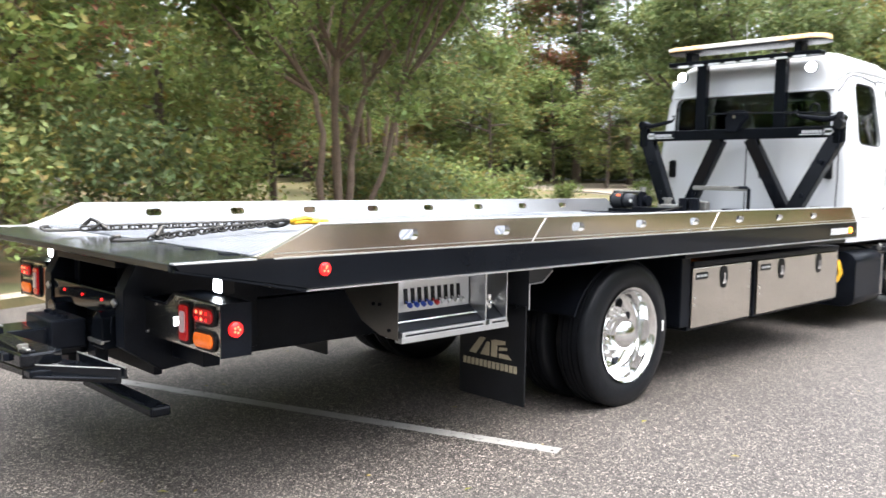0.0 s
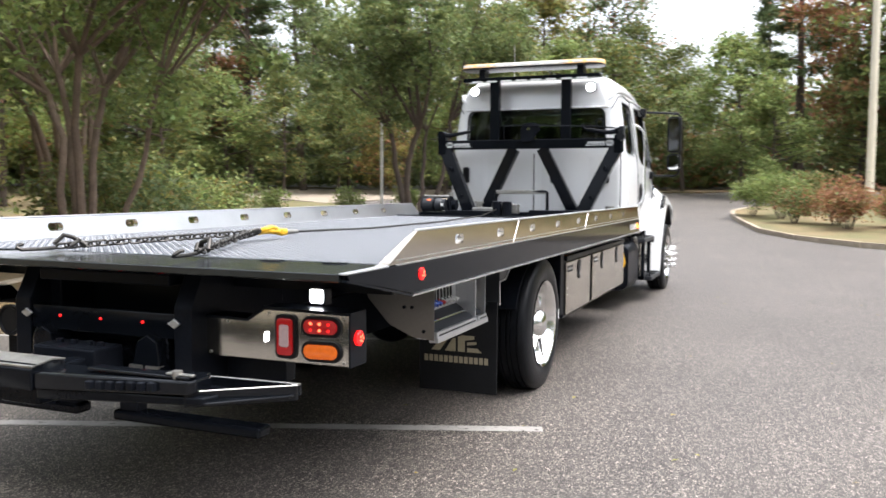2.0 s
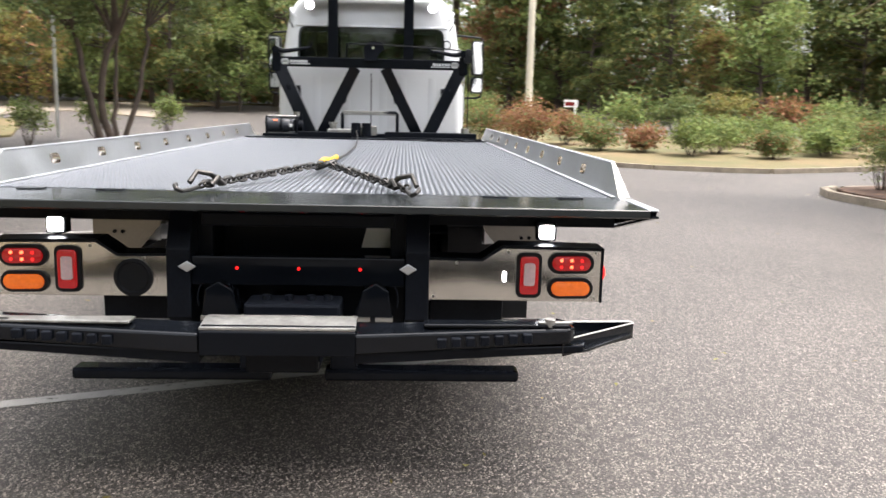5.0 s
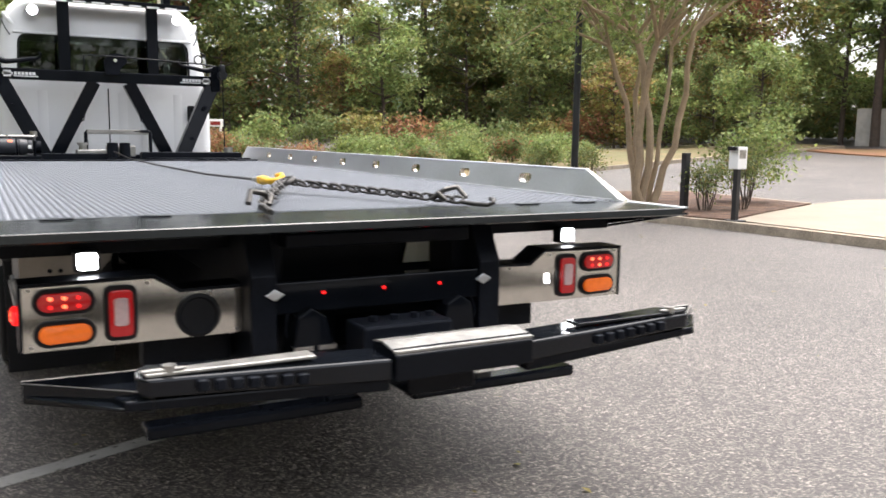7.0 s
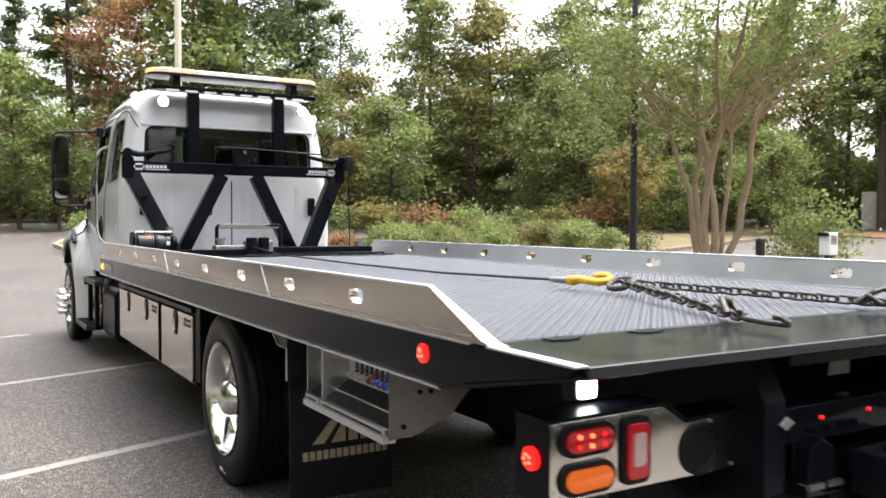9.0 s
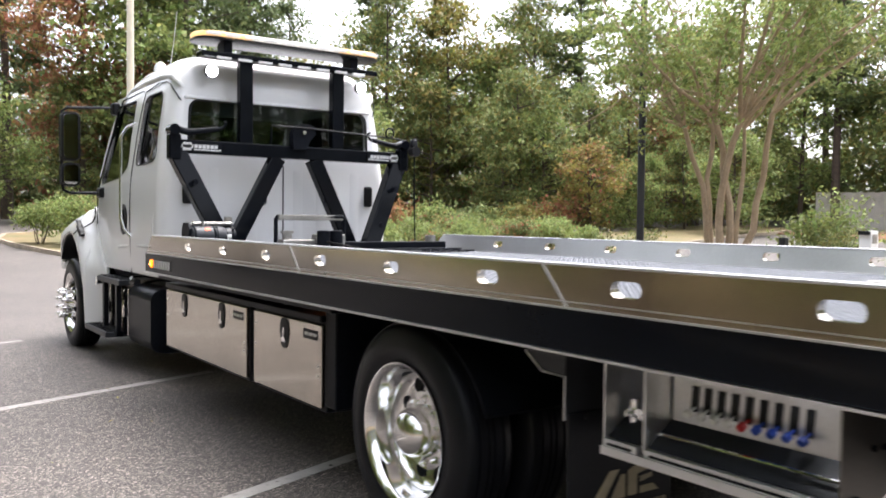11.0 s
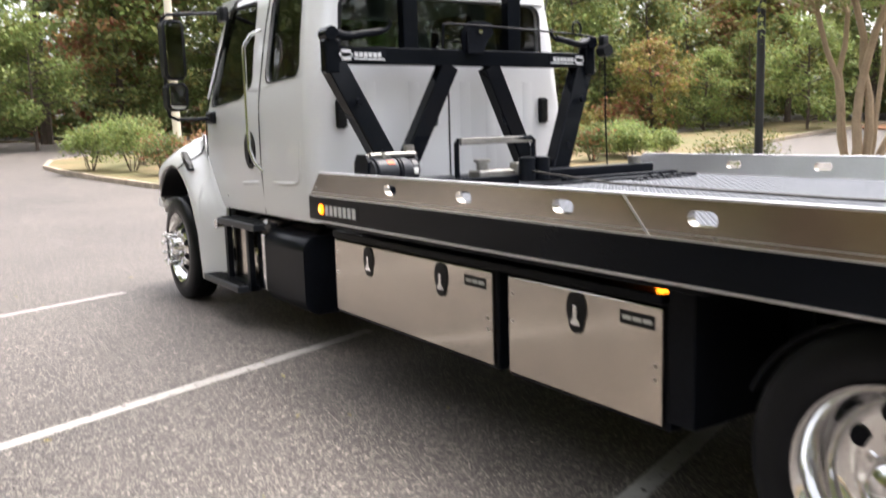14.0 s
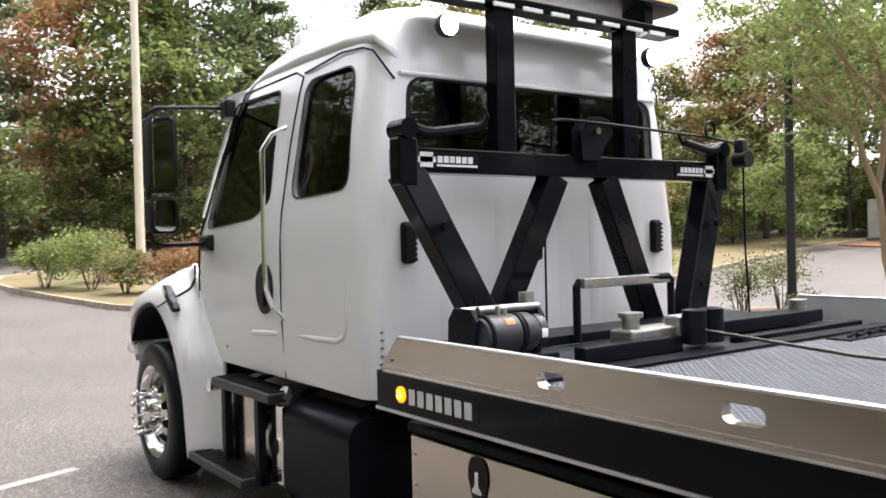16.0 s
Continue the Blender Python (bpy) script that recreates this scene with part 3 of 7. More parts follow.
# inner wheel housings
def housing(s):
    for x0, x1, y0, y1, z0, z1 in ((0.46, 0.60, 0.62, 3.45, 0.42, 0.92), (0.60, 1.12, 0.72, 0.84, 0.40, 0.93), (0.62, 1.14, 0.85, 3.42, 0.822, 0.86), (0.62, 1.20, 0.62, 3.40, 0.895, 0.935)):
        bm = B()
        bx(bm, x0 * s, x1 * s, y0, y1, z0, z1, 0.008)
        part("box_bracket", bm, SATIN, truck, "black steel carrier of the tool boxes")


both(housing)

# wheels
def tyre_profile(w, r, ri):
    h = w / 2
    return [(-h * 0.80, ri), (-h * 0.98, ri + 0.02), (-h, ri + (r - ri) * 0.45), (-h * 0.95, r - 0.055), (-h * 0.86, r - 0.018), (-h * 0.74, r - 0.004), (-h * 0.5, r), (-h * 0.47, r - 0.012), (-h * 0.43, r - 0.012), (-h * 0.40, r),
            (-h * 0.16, r), (-h * 0.13, r - 0.012), (-h * 0.09, r - 0.012), (-h * 0.06, r), (h * 0.06, r), (h * 0.09, r - 0.012), (h * 0.13, r - 0.012), (h * 0.16, r), (h * 0.40, r), (h * 0.43, r - 0.012), (h * 0.47, r - 0.012), (h * 0.5, r),
            (h * 0.74, r - 0.004), (h * 0.86, r - 0.018), (h * 0.95, r - 0.055), (h, ri + (r - ri) * 0.45), (h * 0.98, ri + 0.02), (h * 0.80, ri)]


def wheel(name, x, y, s, dish, label, spikes=False):
    hub = thing("wheel", label, "wheel")
    hub.parent = truck
    hub.location = (x, y, 0.450)
    del hub["category"]
    bm = B()
    prof = tyre_profile(0.255, 0.462, 0.292)
    lathe(bm, prof, (0, 0, 0), seg=72)
    bmesh.ops.delete(bm, geom=[f for f in bm.faces if len(f.verts) > 4], context="FACES")
    part("tyre", bm, RUBBER, hub, "black tyre with ribbed tread", True, 50)
    bm = B()
    if dish:  # deep outer dish of the rear pair
        prof = [(0.122, 0.294), (0.128, 0.301), (0.124, 0.291), (0.112, 0.283), (0.095, 0.272), (0.02, 0.262), (-0.01, 0.250), (-0.03, 0.222), (-0.026, 0.19), (-0.022, 0.115), (-0.022, 0.02)]
        lathe(bm, prof, (0, 0, 0), seg=64, sign=s)
        bmesh.ops.delete(bm, geom=[f for f in bm.faces if len(f.verts) > 4], context="FACES")
    else:
        prof = [(0.118, 0.300), (0.126, 0.308), (0.120, 0.296), (0.102, 0.284), (0.092, 0.268), (0.06, 0.262), (0.064, 0.245), (0.10, 0.20), (0.118, 0.15), (0.12, 0.02)]
        lathe(bm, prof, (0, 0, 0), seg=64, sign=s)
        bmesh.ops.delete(bm, geom=[f for f in bm.faces if len(f.verts) > 4], context="FACES")
    part("rim", bm, CHROME, hub, "polished aluminium rim", True, 50)
    bm = B()
    if dish:
        lathe(bm, [(-0.022, 0.170), (0.004, 0.166), (0.008, 0.115), (0.05, 0.108), (0.085, 0.100), (0.115, 0.080), (0.132, 0.045), (0.137, 0.004)], (0, 0, 0), seg=32, sign=s)
    else:
        lathe(bm, [(0.118, 0.10), (0.16, 0.092), (0.178, 0.075), (0.184, 0.03), (0.185, 0.004)], (0, 0, 0), seg=32, sign=s)
    part("hub_cap", bm, CHROME, hub, "chrome hub cover", True, 40)
    for k in range(10):
        a = 2 * math.pi * (k + 0.5) / 10
        c = (0.137 * math.cos(a), 0.137 * math.sin(a))
        bm = B()
        f0 = -0.03 if dish else 0.115
        cyl(bm, (s * f0, *c), (s * (f0 + 0.045), *c), 0.019, seg=6)
        cyl(bm, (s * (f0 + 0.045), *c), (s * (f0 + (0.06 if not spikes else 0.105)), *c), 0.016 if spikes else 0.014, 0.006 if not spikes else 0.013, seg=10)
        if spikes:
            bmesh.ops.create_uvsphere(bm, u_segments=10, v_segments=6, radius=0.017, matrix=pose(s * (f0 + 0.11), *c))
        part("lug_nut", bm, CHROME, hub, "", True, 40)
    # ten even holes in front, three pairs of holes in the deep rear rims
    turns = [0.3 + 2 * math.pi * k / 10 for k in range(10)] if not dish else [radians(c + d) for c in (44, -90, 160) for d in (-19, 19)]
    for a in turns:
        r = 0.205 if not dish else 0.198
        f0 = -0.024
        bm = B()
        if dish:
            lathe(bm, [(f0 - 0.006, 0.030), (f0 + 0.004, 0.031), (f0 + 0.0045, 0.022), (f0 + 0.0045, 0.004)], (0, r * math.cos(a), r * math.sin(a)), seg=18, sign=s)
        else:  # a disc that follows the rim's slope
            rim = []
            for q in range(18):
                b = 2 * math.pi * q / 18
                py, pz = r * math.cos(a) + 0.03 * math.cos(b), r * math.sin(a) + 0.03 * math.sin(b)
                rim.append(bm.verts.new((s * (0.1 - 0.78 * (math.hypot(py, pz) - 0.20) + 0.004), py, pz)))
            top = bm.faces.new(rim)
            bmesh.ops.solidify(bm, geom=[top], thickness=0.008)
        part("hand_hole", bm, SATIN, hub, "dark round hand hole")
    bm = B()
    cyl(bm, (-0.12 * s, 0, 0), (-0.035 * s, 0, 0), 0.255, seg=40)
    part("brake_drum", bm, SATIN, hub, "black brake drum", True)
    return hub


def wheels(s):
    wheel("wheel", 1.067 * s, 0.004, s, True, "outer rear wheel with a deep polished rim and black tyre")
    wheel("wheel", 0.755 * s, 0, s, True, "inner rear wheel with a black tyre")
    wheel("wheel", 1.09 * s, 6.44, s, False, "front wheel with a polished rim and long chrome lug nut covers", True)
    # paper label left on the side wall
    ly, lz = (0.0, 0.068) if s < 0 else (0.375, 0.47)
    bm = B()
    bx(bm, s * 1.1935, s * 1.196, ly - (0.03 if s < 0 else 0.01), ly + (0.03 if s < 0 else 0.01), lz - (0.01 if s < 0 else 0.035), lz + (0.01 if s < 0 else 0.035))
    part("side_wall_label", bm, WHITE_LABEL, truck, "small white label on the tyre side wall")
    if s < 0:
        for dy in (-0.055, -0.075):
            bm = B()
            cyl(bm, (-1.1935, dy, 0.064), (-1.1955, dy, 0.064), 0.006, seg=10)
            part("side_wall_dot", bm, YELLOW, truck, "yellow paint dot on the tyre side wall")
    # tool boxes
    for y0, y1, latches, tag in ((1.836, 3.40, (2.975, 2.24), 1.96), (0.848, 1.716, (1.282,), 0.966)):
        box = thing("tool_box", "black under-deck tool box with a bare aluminium door", "tool box")
        del box["category"]
        box.parent = truck
        bm = B()
        bx(bm, 0.62 * s, 1.115 * s, y0 - 0.022, y1 + 0.022, 0.365, 0.832, 0.008)
        part("body", bm, SATIN, box, "black painted box body")
        bm = B()
        bx(bm, 1.112 * s, 1.137 * s, y0, y1, 0.388, 0.810, 0.004)
        door = part("door", bm, ALU, box, "bare brushed aluminium door")
        for ly in latches:
            bm = B()
            pts = [(ly + 0.055 * math.copysign(abs(math.cos(a)) ** 0.7, math.cos(a)), 0.725 + 0.082 * math.copysign(abs(math.sin(a)) ** 0.75, math.sin(a))) for a in [2 * math.pi * k / 20 for k in range(20)]]
            pts = [(y if z > 0.70 else ly + (y - ly) * 0.82, z) for y, z in pts]
            prism(bm, pts, "x", 1.132 * s, 1.143 * s)
            part("latch", bm, PLASTIC, door, "black paddle latch")
            bm = B()
            prism(bm, [(ly - 0.010, 0.755), (ly + 0.010, 0.755), (ly + 0.009, 0.705), (ly + 0.028, 0.688), (ly + 0.026, 0.675), (ly - 0.026, 0.675), (ly - 0.028, 0.688), (ly - 0.009, 0.705)], "x", 1.14 * s, 1.149 * s, 0.002)
            part("latch_handle", bm, CHROME, door, "chrome T handle")
        bm = B()
        bx(bm, 1.135 * s, 1.1385 * s, tag - 0.084, tag + 0.084, 0.728, 0.778)
        part("badge", bm, PLASTIC, door, "small dark badge with silver bars")
        for q in range(3):
            bm = B()
            bx(bm, 1.137 * s, 1.1395 * s, tag - 0.072 + 0.05 * q, tag - 0.030 + 0.05 * q, 0.745, 0.761)
            part("bar", bm, SILVER, door)
        for q in ((y1 - 0.03, 0.74), (y1 - 0.03, 0.62), (y0 + 0.03, 0.6), (y0 + 0.03, 0.55)):
            bm = B()
            cyl(bm, (1.135 * s, *q), (1.14 * s, *q), 0.007, seg=8)
            part("rivet", bm, STEEL, door)
    bm = B()
    prism(bm, round_rect(0.905, 0.975, 0.864, 0.894, 0.013, 4), "x", 1.00 * s, 1.03 * s)
    part("side_marker", bm, AMBER_FLASH, truck, "lit amber side marker above the tool box")
    # mudguard bracket and flap: a rear plate, a gusset folded forwards, and the rubber below
    bm = B()
    bx(bm, 0.66 * s, 1.172 * s, -0.963, -0.955, 0.700, 0.945, 0.002)
    prism(bm, [(-0.955, 0.842), (-0.850, 0.848), (-0.765, 0.905), (-0.765, 0.945), (-0.955, 0.945)], "x", 1.165 * s, 1.172 * s)
    part("flap_bracket", bm, GREYPLATE, truck, "black sheet steel flap bracket with a bright edge")
    bm = B()
    tube(bm, [(s * 1.174, *q) for q in ((-0.961, 0.700), (-0.961, 0.842), (-0.850, 0.846), (-0.765, 0.905))], 0.004, 6)
    part("bracket_edge", bm, MILL, truck)
    bm = B()
    bx(bm, 0.66 * s, 1.165 * s, -0.975, -0.964, 0.155, 0.72, 0.004)
    for k in range(4):
        cyl(bm, ((0.73 + 0.12 * k) * s, -0.983, 0.708), ((0.73 + 0.12 * k) * s, -0.973, 0.708), 0.010, seg=8)
    flap = part("mud_flap", bm, FLAP, truck, "black rubber mud flap with a pale gold print")
    bm = B()
    for shape in ([(-0.16, 0.36), (-0.075, 0.46), (-0.03, 0.46), (-0.105, 0.36)], [(-0.07, 0.36), (-0.02, 0.44), (0.0, 0.44), (0.0, 0.36)], [(0.015, 0.36), (0.015, 0.45), (0.04, 0.46), (0.12, 0.46), (0.12, 0.44), (0.06, 0.43), (0.06, 0.36)], [(0.075, 0.40), (0.135, 0.41), (0.135, 0.425), (0.075, 0.42)], [(0.075, 0.36), (0.17, 0.36), (0.14, 0.385), (0.075, 0.385)]):
        prism(bm, shape, "y", -0.9775, -0.9755)
    bmesh.ops.translate(bm, vec=(0.90 * s, 0, 0.045), verts=bm.verts)
    part("print_mark", bm, GOLD, flap)
    for k in range(13):
        bm = B()
        bx(bm, 0.90 * s - 0.205 + 0.0325 * k, 0.90 * s - 0.181 + 0.0325 * k, -0.9775, -0.9755, 0.335, 0.375)
        part("print_bar", bm, GOLD, flap)
    # mudguard over the dual wheels
    bm = B()
    arc = [(0.53 * math.cos(radians(a)), 0.458 + 0.46 * math.sin(radians(a))) for a in range(20, 161, 10)]
    arc2 = [(y * 0.98, z - 0.012) for y, z in arc]
    prism(bm, arc + arc2[::-1], "x", 0.56 * s, 1.13 * s)
    part("mudguard", bm, SATIN, truck, "black inner mudguard", True)


both(wheels)


# control stations under the deck
def controls(s):
    box = thing("control_station", "open aluminium lever box hung under the deck", "control box")
    del box["category"]
    box.parent = truck
    bm = B()
    # sheet box open to the outside
    bx(bm, 0.86 * s, 1.13 * s, -1.10, -1.092, 0.64, 0.945)
    bx(bm, 1.03 * s, 1.15 * s, -1.86, -1.10, 0.636, 0.648)
    bx(bm, 1.10 * s, 1.15 * s, -1.86, -1.10, 0.622, 0.636)
    part("casing", bm, MILL, box, "folded aluminium casing")
    bm = B()
    prism(bm, [(s * p[0], p[1]) for p in ((1.132, 0.635), (1.132, 0.945), (0.76, 0.945), (0.79, 0.84), (0.90, 0.71), (1.02, 0.65))], "y", -1.872, -1.868, 0.001)
    for v in bm.verts:  # the plate slants back towards the middle
        v.co.y -= (1.132 - abs(v.co.x)) * 0.15
    rear = part("rear_plate", bm, DULL, box, "bare aluminium rear plate with chamfered corner")
    for p in ((0.98, 0.80), (1.02, 0.80), (1.08, 0.68), (0.86, 0.88)):
        bm = B()
        d = (1.132 - p[0]) * 0.15
        cyl(bm, (p[0] * s, -1.880 - d, p[1]), (p[0] * s, -1.868 - d, p[1]), 0.009, seg=10)
        part("bolt", bm, SATIN, rear)
    # pale panel with slots, over a sloping tray
    bm = B()
    bx(bm, 1.000 * s, 1.012 * s, -1.852, -1.27, 0.745, 0.935)
    panel = part("lever_panel", bm, MILL, box, "slotted pale aluminium lever panel")
    for k in range(9):
        y = -1.72 + 0.046 * k
        bm = B()
        prism(bm, [(y - 0.013, 0.862), (y + 0.010, 0.862), (y + 0.016, 0.785), (y - 0.007, 0.785)], "x", 1.011 * s, 1.016 * s)
        part("slot", bm, PLASTIC, panel, "dark lever slot")
        bm = B()
        cyl(bm, (1.010 * s, y, 0.800), (1.048 * s, y, 0.782), 0.004, seg=8)
        cyl(bm, (1.040 * s, y, 0.786), (1.056 * s, y, 0.778), 0.013, 0.012, seg=10)
        part("lever", bm, (BLUE, BLUE, BLUE, BLUE, RED_KNOB, CLEAR, CLEAR, CLEAR, CLEAR)[k], panel, "short control lever with a coloured knob")
    bm = B()
    prism(bm, [(s * p[0], p[1]) for p in ((1.000, 0.745), (1.012, 0.745), (1.115, 0.672), (1.108, 0.664))], "y", -1.852, -1.10)
    part("tray", bm, GREYPLATE, box, "dark grey sloping tray")
    bm = B()
    cyl(bm, (1.085 * s, -1.84, 0.712), (1.085 * s, -1.28, 0.712), 0.006, seg=8)
    part("tray_rail", bm, CHROME, box, "polished rail over the tray")
    bm = B()
    bx(bm, 0.98 * s, 1.128 * s, -1.262, -1.252, 0.655, 0.94)
    part("divider", bm, MILL, box, "aluminium divider")
    bm = B()
    bx(bm, 0.86 * s, 0.872 * s, -1.252, -1.10, 0.66, 0.94)
    part("inner_wall", bm, MILL, box)
    for y in (-1.20, -1.14):
        bm = B()
        cyl(bm, (1.04 * s, y, 0.70), (1.04 * s, y, 0.79), 0.016, seg=12)
        cyl(bm, (1.04 * s, y, 0.735), (1.04 * s, y, 0.76), 0.026, seg=6)
        cyl(bm, (0.9 * s, y, 0.745), (1.08 * s, y, 0.745), 0.009, seg=8)
        part("valve_fitting", bm, CHROME, box, "bright hydraulic fitting", True)
    bm = B()
    bx(bm, 1.04 * s, 1.11 * s, -1.80, -1.62, 0.925, 0.942, 0.004)
    lamp = part("box_lamp", bm, PLASTIC, box, "small lamp under the deck edge")
    bm = B()
    bx(bm, 1.055 * s, 1.09 * s, -1.735, -1.70, 0.919, 0.926, 0.002)
    part("lens", bm, LAMP_ON, lamp, "lit white lens")
    for y0, y1 in ((-1.85, -1.27), (-1.24, -1.10)):
        bm = B()
        bx(bm, 1.118 * s, 1.142 * s, y0, y1, 0.640, 0.672, 0.003)
        lip = part("channel_lip", bm, MILL, box, "folded lower channel")
        bm = B()
        bx(bm, 1.141 * s, 1.1435 * s, y0 + 0.02, y1 - 0.02, 0.652, 0.660)
        part("groove", bm, SATIN, lip)


both(controls)

# tail: lamp boxes, work lamps, centre frame
def oval(cx, cz, w, h, n=24):
    r = h / 2
    pts = []
    for k in range(n):
        a = 2 * math.pi * k / n
        pts.append((cx + (w / 2 - r) * (1 if math.cos(a) > 0 else -1) + r * math.cos(a), cz + r * math.sin(a)))
    return pts


def tail(s):
    box = thing("tail_lamp_box", "aluminium tail lamp box with a raised outer end", "lamp box")
    del box["category"]
    box.parent = truck
    bm = B()
    prism(bm, [(s * p[0], p[1]) for p in ((0.49, 0.69), (1.168, 0.69), (1.168, 0.895), (0.78, 0.90), (0.70, 0.845), (0.49, 0.85))], "y", -2.82, -2.70, 0.003)
    part("body", bm, CREAM, box, "pale aluminium lamp panel")
    bm = B()
    prism(bm, [(s * p[0], p[1]) for p in ((0.49, 0.85), (0.70, 0.846), (0.78, 0.901), (1.168, 0.896), (1.175, 0.905), (0.775, 0.912), (0.695, 0.857), (0.49, 0.860))], "y", -2.825, -2.695)
    bx(bm, 1.168 * s, 1.176 * s, -2.825, -2.69, 0.688, 0.905)
    part("edge_trim", bm, SATIN, box, "black edge trim")
    for z, lens, name in ((0.845, RED_ON, "red"), (0.745, AMBER, "amber")):
        bm = B()
        prism(bm, oval(1.047 * s, z, 0.182, 0.085), "y", -2.832, -2.82, 0.003)
        grommet = part("grommet", bm, PLASTIC, box, "black rubber grommet")
        bm = B()
        prism(bm, oval(1.047 * s, z, 0.152, 0.058), "y", -2.842, -2.83, 0.004)
        part("lens", bm, RED if lens is RED_ON else lens, grommet, "oval %s lamp lens" % name, True)
        if lens is RED_ON:
            for k in range(6):
                bm = B()
                x = 1.047 * s + (k % 3 - 1) * 0.04
                z2 = z + (k // 3 - 0.5) * 0.026
                cyl(bm, (x, -2.8425, z2), (x, -2.845, z2), 0.0065, seg=10)
                part("diode", bm, RED_GLOW if k in (1, 3, 4) else RED_ON, grommet, "lit red diode")
    bm = B()
    prism(bm, [(0.883 * s + p[0], p[1]) for p in round_rect(-0.05, 0.05, 0.705, 0.885, 0.025, 4)], "y", -2.832, -2.82, 0.003)
    gr = part("grommet", bm, PLASTIC, box, "black rubber grommet")
    bm = B()
    prism(bm, [(0.883 * s + p[0], p[1]) for p in round_rect(-0.036, 0.036, 0.72, 0.87, 0.016, 4)], "y", -2.841, -2.83, 0.003)
    part("lens", bm, RED, gr, "tall red lamp lens")
    bm = B()
    prism(bm, [(0.883 * s + p[0], p[1]) for p in round_rect(-0.022, 0.022, 0.755, 0.845, 0.01, 4)], "y", -2.846, -2.838, 0.003)
    part("lens", bm, PALE, gr, "pale reversing lens")
    if s < 0:
        bm = B()
        lathe(bm, [(-0.002, 0.074), (0.008, 0.074), (0.010, 0.062), (0.003, 0.055), (0.002, 0.004)], (-0.64, -2.82, 0.765), "y", 28, -1)
        part("grommet", bm, PLASTIC, box, "empty round black grommet", True)
    else:
        bm = B()
        prism(bm, round_rect(0.781, 0.793, 0.768, 0.806, 0.005, 3), "y", -2.828, -2.82)
        part("small_lamp", bm, LAMP_ON, box, "small lit white lamp")
    for p in ((1.145, 0.705), (1.145, 0.885), (0.51, 0.705), (0.80, 0.885), (0.6, 0.84)):
        bm = B()
        cyl(bm, (p[0] * s, -2.825, p[1]), (p[0] * s, -2.82, p[1]), 0.006, seg=8)
        part("rivet", bm, STEEL, box)
    bm = B()
    lathe(bm, [(0, 0.031), (0.012, 0.031), (0.018, 0.022), (0.020, 0.005)], (1.176 * s, -2.765, 0.80), seg=20, sign=s)
    marker = part("side_marker", bm, RED_ON, box, "lit round side marker", True)
    for k in range(5):
        bm = B()
        a = 2 * math.pi * k / 5
        c = (-2.765 + 0.012 * math.cos(a), 0.80 + 0.012 * math.sin(a))
        cyl(bm, (1.192 * s, *c), (1.1965 * s, *c), 0.005, seg=8)
        part("diode", bm, RED_GLOW, marker)
    # work lamp standing on the box
    bm = B()
    bx(bm, 0.925 * s, 1.005 * s, -2.72, -2.665, 0.915, 0.985, 0.006)
    cyl(bm, (0.965 * s, -2.70, 0.89), (0.965 * s, -2.70, 0.92), 0.012, seg=10)
    lamp = part("work_lamp", bm, PLASTIC, truck, "small black work lamp on the tail")
    bm = B()
    prism(bm, [(0.965 * s + p[0], p[1]) for p in round_rect(-0.030, 0.030, 0.922, 0.978, 0.010, 4)], "y", -2.727, -2.719, 0.002)
    part("lens", bm, LAMP_ON, lamp, "lit white lens")
    bm = B()
    bx(bm, 0.50 * s, 0.80 * s, -2.70, -2.62, 0.57, 0.70, 0.006)
    part("bumper_arm", bm, SATIN, truck, "black steel bumper arm")
    # centre frame cheek
    bm = B()
    prism(bm, [(-2.98, 0.62), (-2.98, 0.88), (-2.90, 1.03), (-2.3, 1.03), (-2.3, 0.55), (-2.8, 0.50)], "x", 0.40 * s, 0.49 * s, 0.004)
    part("tail_cheek", bm, SATIN, truck, "black steel tail frame cheek")
    bm = B()
    d = [(0.41 * s + 0.034 * math.cos(2 * math.pi * k / 4), 0.818 + 0.021 * math.sin(2 * math.pi * k / 4)) for k in range(4)]
    prism(bm, d, "y", -2.992, -2.982, 0.003)
    bmesh.ops.translate(bm, vec=(0, -0.001, 0), verts=bm.verts)
    part("latch_plate", bm, MILL, truck, "small silver diamond plate")
    bm = B()
    prism(bm, [(0.20 * s, 0.60), (0.36 * s, 0.60), (0.34 * s, 0.74), (0.29 * s, 0.77), (0.24 * s, 0.74)], "y", -3.02, -2.90, 0.006)
    ear = part("tow_ear", bm, BLACK, truck, "black steel tow eye bracket")
    bm = B()
    bx(bm, 0.205 * s, 0.27 * s, -3.03, -2.99, 0.625, 0.64)
    bx(bm, 0.29 * s, 0.355 * s, -3.03, -2.99, 0.625, 0.64)
    part("pin", bm, STEEL, ear)
    bm = B()
    tube(bm, [(0.37 * s, -2.985, 0.67), (0.374 * s, -2.99, 0.70), (0.37 * s, -2.985, 0.73), (0.36 * s, -2.98, 0.75)], 0.0035, 6)
    part("clip", bm, SATIN, ear, "thin retaining clip")


